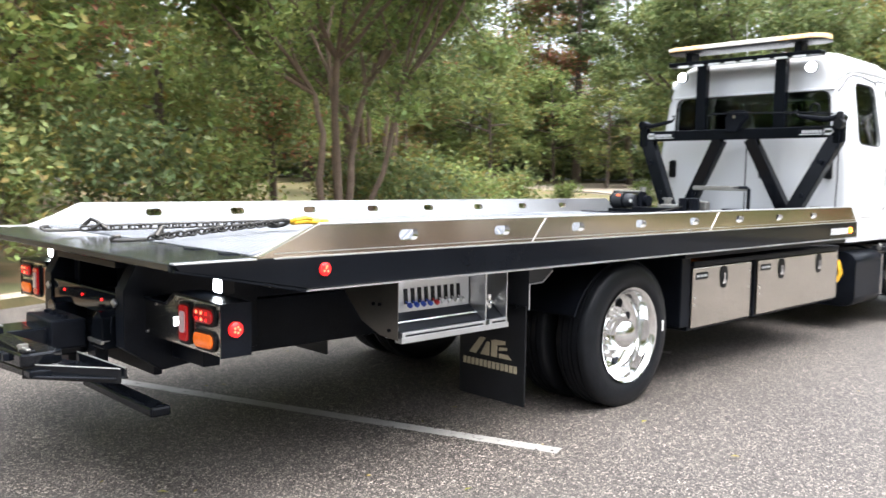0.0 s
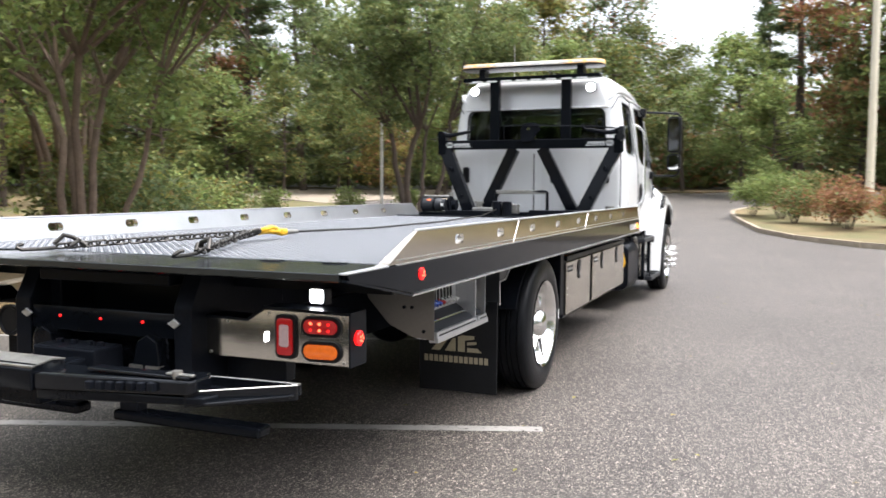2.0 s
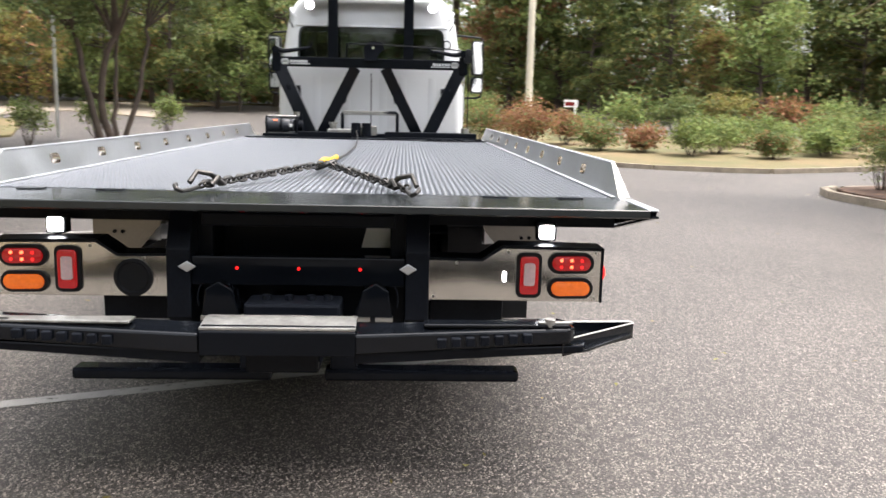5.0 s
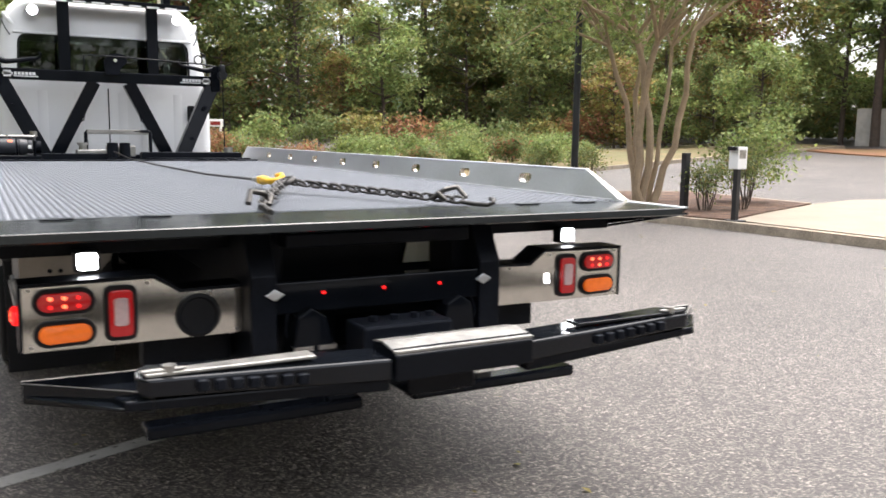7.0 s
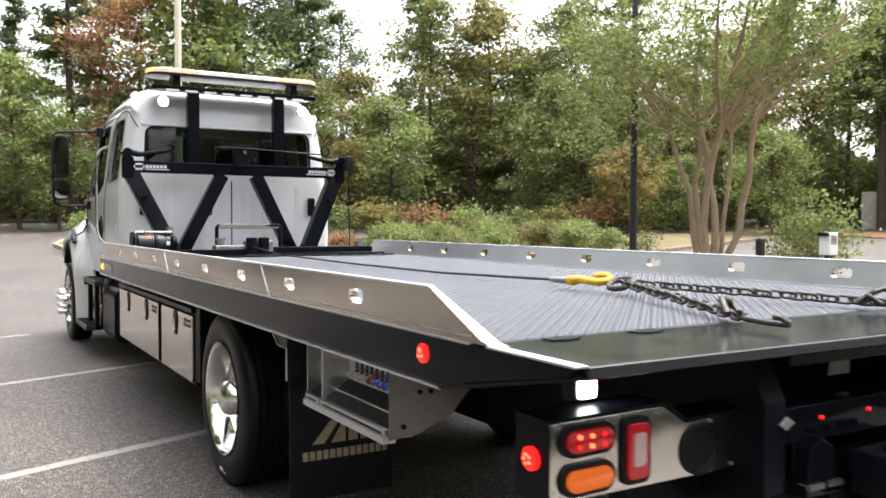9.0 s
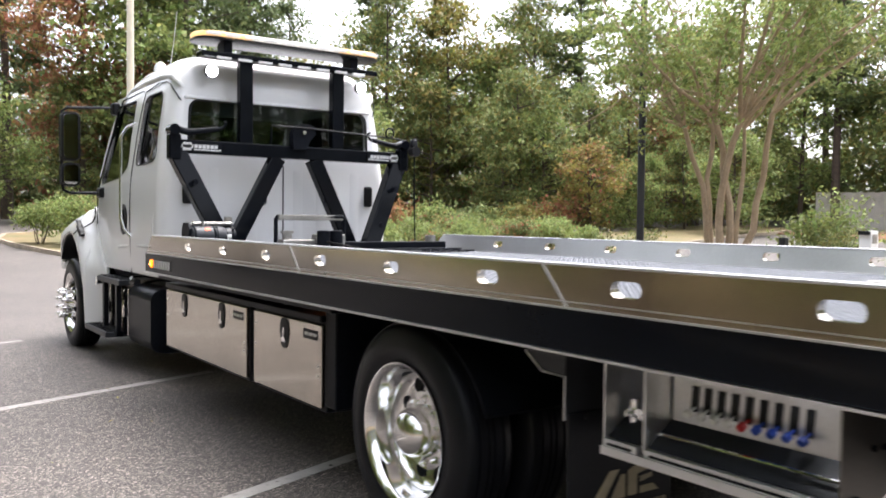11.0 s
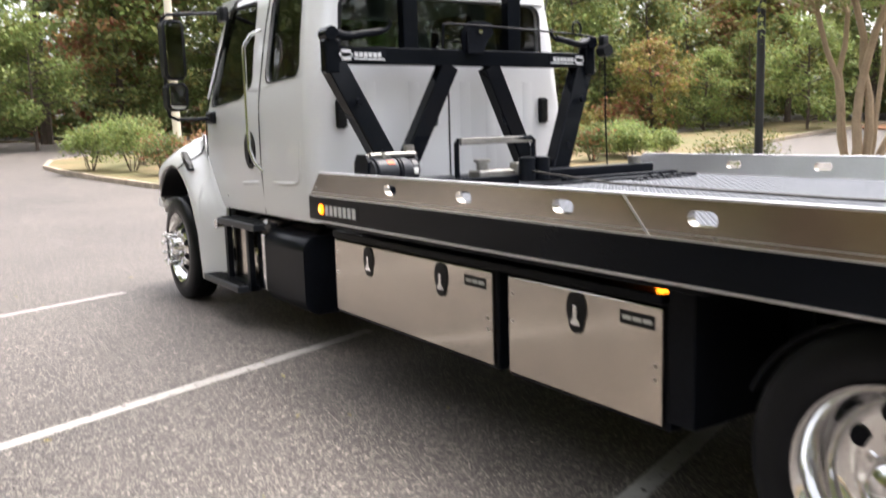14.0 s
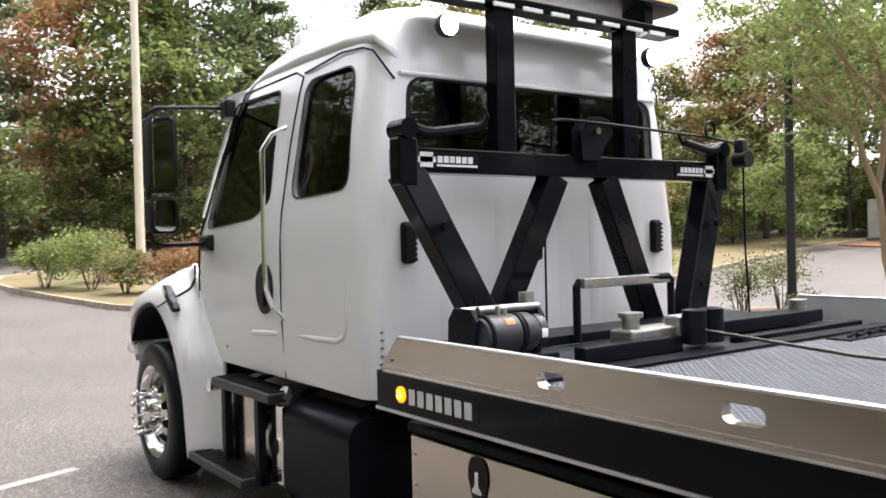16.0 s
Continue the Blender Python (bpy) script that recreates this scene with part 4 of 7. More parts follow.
both(tail)
bm = B()
bx(bm, -0.40, 0.40, -2.97, -2.90, 0.745, 0.855, 0.006)
light_beam = part("tail_beam", bm, BLACK, truck, "black tail beam with three red lights")
for k in (-1, 0, 1):
    bm = B()
    lathe(bm, [(0, 0.0065), (0.005, 0.0065), (0.008, 0.004), (0.009, 0.001)], (0.23 * k, -2.97, 0.812), "y", 14, -1)
    part("marker_light", bm, RED_ON, light_beam, "small lit red light", True)
for ob in truck.children:
    if ob.name.split(".")[0] in ("tail_cheek", "latch_plate", "tow_ear", "tail_beam"):
        ob.location = (0, 0.06, 0.012)
bm = B()
bx(bm, -0.40, 0.40, -2.74, -2.70, 0.47, 0.76, 0.004)
part("tail_plate", bm, SATIN, truck, "black steel plate under the tail beam")
bm = B()
bx(bm, -0.40, 0.40, -2.60, -2.50, 0.60, 1.02, 0.006)
bx(bm, -0.36, 0.36, -2.9, -2.5, 0.98, 1.03, 0.006)
part("tail_bulkhead", bm, SATIN, truck, "black steel bulkhead")
# pale quad stands in for the light showing through the tail gap
bm = B()
prism(bm, [(0.20, 0.86), (0.36, 0.86), (0.34, 0.96), (0.22, 0.94)], "y", -2.49, -2.485)
bmesh.ops.translate(bm, vec=(0.02, -0.13, 0.0), verts=bm.verts)
part("warning_label", bm, WHITE_LABEL, truck, "pale patch standing in for brightness seen through the tail gap")

# wheel lift: boom, cross bar, arms
lift = thing("wheel_lift", "folded black steel wheel lift behind the tail", "wheel lift")
del lift["category"]
lift.parent = truck
bm = B()
bx(bm, -0.12, 0.12, -3.36, -1.8, 0.56, 0.70, 0.01)
part("boom", bm, BLACK, lift, "black telescoping boom")
bm = B()
bx(bm, -0.17, 0.17, -3.12, -2.96, 0.60, 0.735, 0.01)
for x in (-0.10, -0.02, 0.06, 0.12):
    cyl(bm, (x, -3.04, 0.735), (x, -3.04, 0.752), 0.017, seg=6)
part("boom_head", bm, SATIN, lift, "worn steel boom head with bolts")
bm = B()
prism(bm, [(-3.50, 0.66), (-3.50, 0.735), (-3.48, 0.752), (-3.36, 0.752), (-3.34, 0.74), (-3.34, 0.66)], "x", -0.235, 0.245, 0.004)
part("pivot_cover", bm, BLACK, lift, "black pivot cover")
bm = B()
prism(bm, [(-3.495, 0.748), (-3.40, 0.762), (-3.34, 0.752), (-3.345, 0.748), (-3.40, 0.756), (-3.495, 0.742)], "x", -0.235, 0.245)
part("wear_strip", bm, STEEL, lift, "pale steel top face")


def lift_side(s):
    bm = B()
    x0 = 0.24
    prism(bm, [(x0 * s, -3.49), (0.92 * s, -3.485), (0.94 * s, -3.46), (0.93 * s, -3.37), (0.90 * s, -3.33), (x0 * s, -3.34)], "z", 0.665, 0.728, 0.008)
    for v in bm.verts:  # the bar thins and rises towards its end
        f = max(0.0, abs(v.co.x) - 0.45)
        v.co.z += f * (0.085 if v.co.z < 0.70 else 0.055)
    part("cross_bar", bm, GLOSS, lift, "black lift cross bar")
    bm = B()
    prism(bm, [(0.46 * s, -3.45), (0.92 * s, -3.475), (0.92 * s, -3.43), (0.46 * s, -3.38)], "z", 0.740, 0.750, 0.003)
    for v in bm.verts:
        v.co.z += 0.006 + (abs(v.co.x) - 0.50) * 0.02
    # left plate in bright steel stands in for sky reflected on the bar
    part("wear_plate", bm, STEEL if s < 0 else GLOSS, lift, "steel plate toned bright for the sky's sheen" if s < 0 else "glossy black sheen plate on the bar's top")
    for k in range(7):
        bm = B()
        bx(bm, (0.50 + 0.045 * k) * s, (0.528 + 0.045 * k) * s, -3.505, -3.478, 0.692 + 0.003 * k, 0.722 + 0.003 * k, 0.004)
        part("ratchet_tooth", bm, SATIN, lift)
    bm = B()
    cyl(bm, (0.86 * s, -3.455, 0.755), (0.86 * s, -3.455, 0.779), 0.018, seg=12)
    bx(bm, 0.82 * s, 0.93 * s, -3.467, -3.45, 0.764, 0.772, 0.003)
    part("latch_pin", bm, STEEL, lift, "bright latch pin")
    bm = B()
    prism(bm, [(0.24 * s, -3.475), (0.97 * s, -3.47), (0.99 * s, -3.40), (0.24 * s, -3.36)], "z", 0.628, 0.668, 0.006)
    for v in bm.verts:
        v.co.z += max(0, abs(v.co.x) - 0.45) * (0.06 if v.co.z > 0.65 else 0.085)
    part("lower_flange", bm, BLACK, lift)
    # thin hollow tip past the bar's end: a floor plate between two walls with top edges
    bm = B()
    prism(bm, [(0.70 * s, -3.46), (0.98 * s, -3.462), (1.18 * s, -3.26), (1.19 * s, -3.205), (0.84 * s, -3.235), (0.70 * s, -3.30)], "z", 0.672, 0.682, 0.003)
    blade = part("blade", bm, GLOSS, lift, "thin glossy black tip plate")
    for a, b, low in (((0.90, -3.468), (1.19, -3.235), 0.660), ((0.80, -3.238), (1.19, -3.215), 0.676)):
        bm = B()
        prism(bm, [(a[0] * s, a[1] - 0.005), (b[0] * s, b[1] - 0.005), (b[0] * s, b[1] + 0.005), (a[0] * s, a[1] + 0.005)], "z", low, 0.712)
        part("wall", bm, GLOSS, blade)
        bm = B()
        tube(bm, [(a[0] * s, a[1], 0.712), (b[0] * s, b[1], 0.712)], 0.0035, 6)
        # brighter metal on the right, darker on the left: the glint sits in the tone
        part("edge", bm, STEEL if s > 0 else CHAIN, blade, "worn edge, toned for its glint")
    # folded lower arm
    bm = B()
    bx(bm, 0.10 * s, 0.84 * s, -2.96, -2.87, 0.40, 0.445, 0.012)
    part("fold_arm", bm, BLACK, lift, "black folding arm")
    for x0, x1, z0, z1 in ((0.12, 0.22, 0.42, 0.62),):
        bm = B()
        bx(bm, x0 * s, x1 * s, -2.94, -2.88, z0, z1, 0.006)
        part("arm_hanger", bm, SATIN, lift)


both(lift_side)

# ---- head frame behind the cab ----
head = thing("head_frame", "black steel W-shaped frame behind the cab", "head frame")
del head["category"]
head.parent = truck


def leg(a, b, w, name="leg", y=3.55, d=0.10, lean=0.16):
    (xa, za), (xb, zb) = a, b
    v = Vector((xb - xa, zb - za)).normalized()
    n = Vector((-v.y, v.x)) * w / 2
    bm = B()
    prism(bm, [(xa + n.x, za + n.y), (xb + n.x, zb + n.y), (xb - n.x, zb - n.y), (xa - n.x, za - n.y)], "y", y - d / 2, y + d / 2, 0.008)
    for v in bm.verts:  # the legs lean towards the cab
        v.co.y += (v.co.z - 1.1) * lean - 0.05
    return part(name, bm, BLACK, head, "black square tube leg")


def head_side(s):
    leg((1.005 * s, 1.85), (0.645 * s, 1.10), 0.138, y=3.52, d=0.11)
    leg((0.165 * s, 1.85), (0.545 * s, 1.10), 0.122, y=3.68, d=0.10, lean=-0.05)
    bm = B()
    bx(bm, 0.985 * s, 1.08 * s, 3.515, 3.60, 1.79, 1.99, 0.012)
    part("end_plate", bm, BLACK, head, "black end plate")
    # swing arm on the end
    bm = B()
    cyl(bm, (1.04 * s, 3.50, 2.02), (1.04 * s, 3.61, 2.02), 0.043, seg=18)
    part("arm_pivot", bm, BLACK, head, "black pivot boss", True)
    bm = B()
    tube(bm, [(1.03 * s, 3.53, 2.03), (0.95 * s, 3.525, 2.01), (0.90 * s, 3.52, 2.012), (0.70 * s, 3.51, 2.045)], 0.030, 10, 0.020)
    tube(bm, [(0.70 * s, 3.51, 2.045), (0.675 * s, 3.51, 2.05), (0.65 * s, 3.50, 2.07), (0.64 * s, 3.49, 2.095), (0.66 * s, 3.48, 2.105)], 0.014, 8, 0.008)
    part("tie_arm", bm, SATIN, head, "black tie arm", True)
    # stickers
    bm = B()
    bx(bm, 0.66 * s, 0.98 * s, 3.5335, 3.5385, 1.864, 1.934)
    st = part("label_strip", bm, SATIN, head, "black label with silver bars")
    for x0, x1, z0, z1 in ((0.905, 0.970, 1.868, 1.930), (0.890, 0.982, 1.888, 1.912)) + tuple((0.855 - 0.032 * k, 0.880 - 0.032 * k, 1.888, 1.916) for k in range(6)) + ((0.67, 0.885, 1.872, 1.881),):
        bm = B()
        bx(bm, x0 * s, x1 * s, 3.5315, 3.5335, z0, z1)
        part("bar", bm, SILVER, st)
    # uprights to the light bar
    bm = B()
    bx(bm, 0.365 * s, 0.475 * s, 3.62, 3.70, 1.85, 2.62, 0.006)
    part("upright", bm, BLACK, head, "black square upright")
    bm = B()
    lathe(bm, [(0, 0.052), (0.02, 0.056), (0.045, 0.05), (0.05, 0.004)], (0.685 * s, 3.69, 2.525), "y", 24, 1)
    lamp = part("work_lamp", bm, PLASTIC, head, "round work lamp", True)
    bm = B()
    lathe(bm, [(0, 0.048), (0.006, 0.044), (0.009, 0.004)], (0.685 * s, 3.69, 2.525), "y", 24, -1)
    part("lens", bm, LAMP_ON, lamp, "lit white lens", True)
    for zz in (1.62, 1.30):
        bm = B()
        cyl(bm, (0.90 * s - (1.62 - zz) * 0.45 * s, 3.44, zz), (0.90 * s - (1.62 - zz) * 0.45 * s, 3.47, zz), 0.022, seg=14)
        part("hose_eye", bm, SATIN, head)
    bm = B()
    tube(bm, [(0.30 * s, 3.60, 1.58), (0.265 * s, 3.58, 1.53), (0.275 * s, 3.57, 1.47), (0.32 * s, 3.57, 1.45), (0.345 * s, 3.59, 1.49)], 0.008, 6)
    part("hook", bm, SATIN, head, "small black hook")
    # vents in the cab's back wall
    bm = B()
    bx(bm, 0.80 * s, 0.88 * s, 3.81, 3.85, 1.46, 1.65, 0.02)
    vent = part("vent", bm, PLASTIC, truck, "black slatted vent")
    for k in range(7):
        bm = B()
        bx(bm, 0.81 * s, 0.87 * s, 3.801, 3.812, 1.472 + 0.024 * k, 1.485 + 0.024 * k)
        part("slat", bm, PLASTIC, vent)


both(head_side)
bm = B()
bx(bm, -1.05, 1.05, 3.54, 3.65, 1.845, 1.952, 0.008)
part("top_bar", bm, BLACK, head, "black square top bar")
bm = B()
bx(bm, -1.0, 1.15, 3.36, 3.62, 1.088, 1.13, 0.004)
part("foot", bm, SATIN, head, "black foot plate")
# pulley block and the cable over the top bar
bm = B()
prism(bm, [(-0.06, 1.925), (0.06, 1.925), (0.09, 2.00), (0.15, 2.06), (0.13, 2.12), (0.08, 2.135), (-0.02, 2.13), (-0.07, 2.06)], "y", 3.50, 3.51, 0.002)
prism(bm, [(-0.06, 1.925), (0.06, 1.925), (0.09, 2.00), (0.15, 2.06), (0.13, 2.12), (0.08, 2.135), (-0.02, 2.13), (-0.07, 2.06)], "y", 3.56, 3.57, 0.002)
blk = part("pulley_block", bm, SATIN, head, "dark pulley block")
bm = B()
lathe(bm, [(0, 0.05), (0.012, 0.055), (0.02, 0.045), (0.028, 0.055), (0.04, 0.05)], (0.03, 3.515, 2.05), "y", 24, 1)
part("pulley", bm, STEEL, blk, "steel pulley", True)
bm = B()
cyl(bm, (0.03, 3.48, 2.065), (0.03, 3.50, 2.065), 0.018, seg=10)
part("bolt", bm, CHROME, blk)
bm = B()
tube(bm, [(-0.26, 3.5, 1.95), (-0.26, 3.49, 2.10), (-0.2, 3.49, 2.105), (0.1, 3.48, 2.10), (0.85, 3.45, 2.07), (1.02, 3.44, 2.05)], 0.007, 6)
part("cable", bm, SATIN, head, "thin black cable")
bm = B()
tube(bm, [(1.08, 3.42, 2.03), (1.085, 3.42, 1.5), (1.085, 3.40, 1.13)], 0.006, 6)
part("pull_cable", bm, SATIN, head, "thin hanging cable")
bm = B()
cyl(bm, (1.08, 3.38, 1.96), (1.08, 3.46, 1.96), 0.045, seg=16)
bx(bm, 1.05, 1.11, 3.40, 3.46, 1.93, 2.07, 0.015)
part("sheave", bm, PLASTIC, head, "dark cable sheave", True)
bm = B()
tube(bm, [(0.84 + 0.04 * math.cos(a), 3.45, 2.11 + 0.045 * math.sin(a)) for a in np.linspace(0, 6.28, 15)], 0.007, 6)
part("ring", bm, SATIN, head)

# light bar
bar = thing("light_bar", "long low warning light bar above the head frame", "light bar")
del bar["category"]
bar.parent = truck
bm = B()
bx(bm, -0.80, 0.80, 3.60, 3.74, 2.625, 2.67, 0.008)
part("mount_beam", bm, BLACK, bar, "black mounting beam")
for k in range(8):
    x = -0.68 + 0.175 * k
    bm = B()
    bx(bm, x, x + 0.12, 3.588, 3.60, 2.612, 2.632, 0.003)
    part("strip_light", bm, CLEAR, bar, "clear strip light")
for x in (-0.575, 0.575):
    bm = B()
    bx(bm, x - 0.035, x + 0.035, 3.62, 3.78, 2.665, 2.765, 0.006)
    part("stanchion", bm, SATIN, bar, "black stanchion")
bm = B()
prism(bm, round_rect(-0.83, 0.83, 3.56, 3.92, 0.13, 8), "z", 2.765, 2.782, 0.004)
part("base", bm, PLASTIC, bar, "dark light bar base", True)
whole = round_rect(-0.825, 0.825, 3.565, 3.915, 0.13, 8)
for x0, x1, m, lab in ((-0.825, -0.40, AMBER_LENS, "amber lens, lit"), (-0.397, 0.397, PALE_LENS, "clear lens, lit"), (0.40, 0.825, AMBER_LENS, "amber lens, lit")):
    bm = B()
    pts = [(min(x1, max(x0, x)), y) for x, y in whole]
    pts = [p for k, p in enumerate(pts) if p != pts[k - 1]]
    prism(bm, pts, "z", 2.782, 2.824, 0.010)
    part("lens", bm, m, bar, lab, True)
for k in range(10):
    x = -0.72 + 0.16 * k
    bm = B()
    bx(bm, x - 0.06, x + 0.06, 3.556, 3.564, 2.788, 2.812, 0.002)
    part("lamp_module", bm, CLEAR, bar, "clear lamp module")

# ---- winch and front of the deck ----
winch = thing("winch", "grey electric winch with steel fittings on the deck corner", "winch")
del winch["category"]
winch.parent = truck
bm = B()
lathe(bm, [(0, 0.075), (0.02, 0.09), (0.16, 0.092), (0.165, 0.082), (0.19, 0.082), (0.195, 0.092), (0.24, 0.09), (0.27, 0.075), (0.275, 0.02)], (-1.08, 3.0, 1.235), "x", 28)
part("motor", bm, GREYPLATE, winch, "dark grey round motor housing", True)
bm = B()
lathe(bm, [(0, 0.05), (0.015, 0.075), (0.05, 0.078), (0.055, 0.05)], (-0.82, 3.0, 1.235), "x", 28)
part("end_cover", bm, GREYPLATE, winch, "dark grey end cover", True)
bm = B()
cyl(bm, (-1.02, 3.14, 1.23), (-0.68, 3.14, 1.23), 0.07, seg=20)
part("drum", bm, SATIN, winch, "dark drum", True)
for dy, z in ((-0.02, 1.345), (0.10, 1.335)):
    bm = B()
    cyl(bm, (-1.06, 3.05 + dy, z), (-0.74, 3.05 + dy, z), 0.017, seg=12)
    part("tie_bar", bm, STEEL, winch, "bright tie bar", True)
for x in (-1.085, -0.745):
    bm = B()
    prism(bm, [(3.02, 1.13), (3.20, 1.13), (3.19, 1.30), (3.15, 1.352), (3.03, 1.352), (2.99, 1.30)], "x", x - 0.012, x + 0.012, 0.004)
    part("side_plate", bm, SATIN, winch, "dark side plate")
bm = B()
cyl(bm, (-0.745, 3.1, 1.345), (-0.745, 3.1, 1.405), 0.034, seg=16)
part("clutch_knob", bm, STEEL, winch, "bright clutch knob", True)
bm = B()
prism(bm, [(0.0935 * math.cos(a), 0.0935 * math.sin(a)) for a in np.linspace(2.2, 2.55, 6)] + [(0.091 * math.cos(a), 0.091 * math.sin(a)) for a in np.linspace(2.55, 2.2, 6)], "x", -0.99, -0.945)
bmesh.ops.translate(bm, vec=(0, 3.0, 1.235), verts=bm.verts)
part("orange_label", bm, ORANGE, winch)
bm = B()
prism(bm, [(0.0805 * math.cos(a), 0.0805 * math.sin(a)) for a in np.linspace(2.9, 3.4, 6)] + [(0.077 * math.cos(a), 0.077 * math.sin(a)) for a in np.linspace(3.4, 2.9, 6)], "x", -0.81, -0.778)
bmesh.ops.translate(bm, vec=(0, 3.0, 1.235), verts=bm.verts)
part("white_label", bm, WHITE_LABEL, winch)
bm = B()
bx(bm, -1.12, -0.68, 2.96, 3.24, 1.088, 1.135, 0.006)
part("winch_foot", bm, SATIN, winch)
for x in (-1.05, -0.895):
    bm = B()
    lathe(bm, [(0, 0.088), (0.003, 0.0965), (0.013, 0.0965), (0.016, 0.088)], (x - 0.02, 3.0, 1.235), "x", 28)
    part("motor_band", bm, SATIN, winch, "black band round the motor", True)
bm = B()
cyl(bm, (-0.99, 2.985, 1.315), (-0.99, 2.985, 1.362), 0.012, seg=10)
cyl(bm, (-0.955, 2.985, 1.315), (-0.955, 2.985, 1.352), 0.010, seg=10)
part("terminal", bm, STEEL, winch, "pair of bright terminal studs", True)
shrink = Matrix.Translation((-0.95, 3.13, 1.088)) @ Matrix.Diagonal((0.92, 0.85, 0.84, 1)) @ Matrix.Translation((0.95, -3.1, -1.088))
for piece in winch.children:
    piece.data.transform(shrink)

guide = thing("roller_guide", "steel cable guide with two upright rollers", "roller guide")
del guide["category"]
guide.parent = truck
for x in (-0.165, -0.055):
    bm = B()
    lathe(bm, [(0, 0.03), (0.004, 0.05), (0.14, 0.05), (0.145, 0.03)], (x + 0.05, 2.84, 1.115), "z", 22)
    part("roller", bm, SATIN, guide, "black steel roller", True)
bm = B()
bx(bm, -0.42, -0.10, 2.90, 3.02, 1.12, 1.19, 0.01)
cyl(bm, (-0.36, 2.96, 1.15), (-0.36, 2.96, 1.25), 0.035, seg=16)
cyl(bm, (-0.36, 2.96, 1.235), (-0.36, 2.96, 1.255), 0.05, seg=16)
bx(bm, -0.16, 0.10, 2.88, 2.96, 1.125, 1.23, 0.012)
part("tension_body", bm, STEEL, guide, "worn steel tensioner body")
bm = B()
tube(bm, [(-0.29, 3.33, 1.10), (-0.29, 3.33, 1.345), (-0.28, 3.33, 1.36), (0.29, 3.30, 1.365), (0.31, 3.30, 1.35), (0.31, 3.30, 1.10)], 0.018, 8)
part("guard_bar", bm, SATIN, guide, "black U-shaped guard bar")
bm = B()
bx(bm, -0.28, 0.30, 3.29, 3.34, 1.335, 1.378, 0.004)
part("guard_top", bm, STEEL, guide, "worn flat guard top")
bm = B()
bx(bm, -0.72, -0.16, 2.86, 2.92, 1.09, 1.155, 0.006)
bx(bm, -1.24, 1.24, 2.70, 2.80, 1.088, 1.102, 0.003)
bx(bm, 0.18, 1.16, 3.02, 3.16, 1.10, 1.165, 0.008)
bx(bm, 0.2, 1.2, 2.84, 2.90, 1.088, 1.115, 0.004)
part("deck_front_frame", bm, SATIN, truck, "black steel frame at the head of the deck")
bm = B()
cyl(bm, (1.04, 3.09, 1.165), (1.04, 3.09, 1.215), 0.045, seg=18)
part("deck_sheave", bm, STEEL, truck, "small steel sheave", True)
bm = B()
bx(bm, 0.55, 1.05, 2.55, 2.66, 1.089, 1.097)
for k in range(4):
    tube(bm, [(0.62 + 0.1 * k, 2.60, 1.10), (0.66 + 0.1 * k, 2.585, 1.115), (0.70 + 0.1 * k, 2.60, 1.10)], 0.008, 6)
part("chain_pocket", bm, SATIN, truck, "black chain pocket plate")
for x in (-1.05, -0.75, 0.75, 1.05):
    for y in (-2.72,):
        bm = B()
        prism(bm, [(x - 0.05, y - 0.02), (x, y - 0.035), (x + 0.05, y - 0.02), (x + 0.05, y + 0.02), (x - 0.05, y + 0.02)], "z", 1.089, 1.0925)
        part("key_slot", bm, SATIN, truck, "dark key slot in the deck")


# ---- cab ----
def cab_rings(inset):
    rows = [(0.86, 1.045, 3.845, 5.93, 0.10), (0.92, 1.055, 3.84, 5.95, 0.10), (1.25, 1.065, 3.84, 5.97, 0.10), (1.60, 1.06, 3.84, 5.95, 0.11), (1.70, 1.05, 3.84, 5.90, 0.12), (2.05, 1.01, 3.84, 5.69, 0.14), (2.35, 0.965, 3.845, 5.50, 0.16),
            (2.48, 0.935, 3.855, 5.42, 0.18), (2.58, 0.89, 3.88, 5.33, 0.20), (2.66, 0.82, 3.94, 5.20, 0.22), (2.715, 0.70, 4.08, 5.05, 0.24), (2.745, 0.5, 4.3, 4.85, 0.24)]
    bm = B()
    rings = []
    for z, w, yr, yf, r in rows:
        if inset:
            w, yr, yf, z = w - inset, yr + inset, yf - inset, z - (inset if z > 2.4 else 0) + (inset if z < 0.9 else 0)
            r = max(0.04, r - inset)
        rings.append([bm.verts.new((x, y, z)) for x, y in round_rect(-w, w, yr, yf, r, 6)])
    n = len(rings[0])
    for a, b in zip(rings, rings[1:]):
        for k in range(n):
            bm.faces.new((a[k], a[(k + 1) % n], b[(k + 1) % n], b[k]))
    bm.faces.new(rings[0])
    bm.faces.new(rings[-1])
    return bm


def rounded(pts, r=0.05, n=4):
    """An outline with its corners rounded."""
    out = []
    m = len(pts)
    for i in range(m):
        p, a, b = Vector(pts[i]), Vector(pts[i - 1]), Vector(pts[(i + 1) % m])
        u, v = (a - p), (b - p)
        d = min(r, u.length * 0.45, v.length * 0.45)
        u, v = p + u.normalized() * d, p + v.normalized() * d
        for k in range(n + 1):
            t = k / n
            out.append(tuple((1 - t) ** 2 * u + 2 * t * (1 - t) * p + t * t * v))
    return out


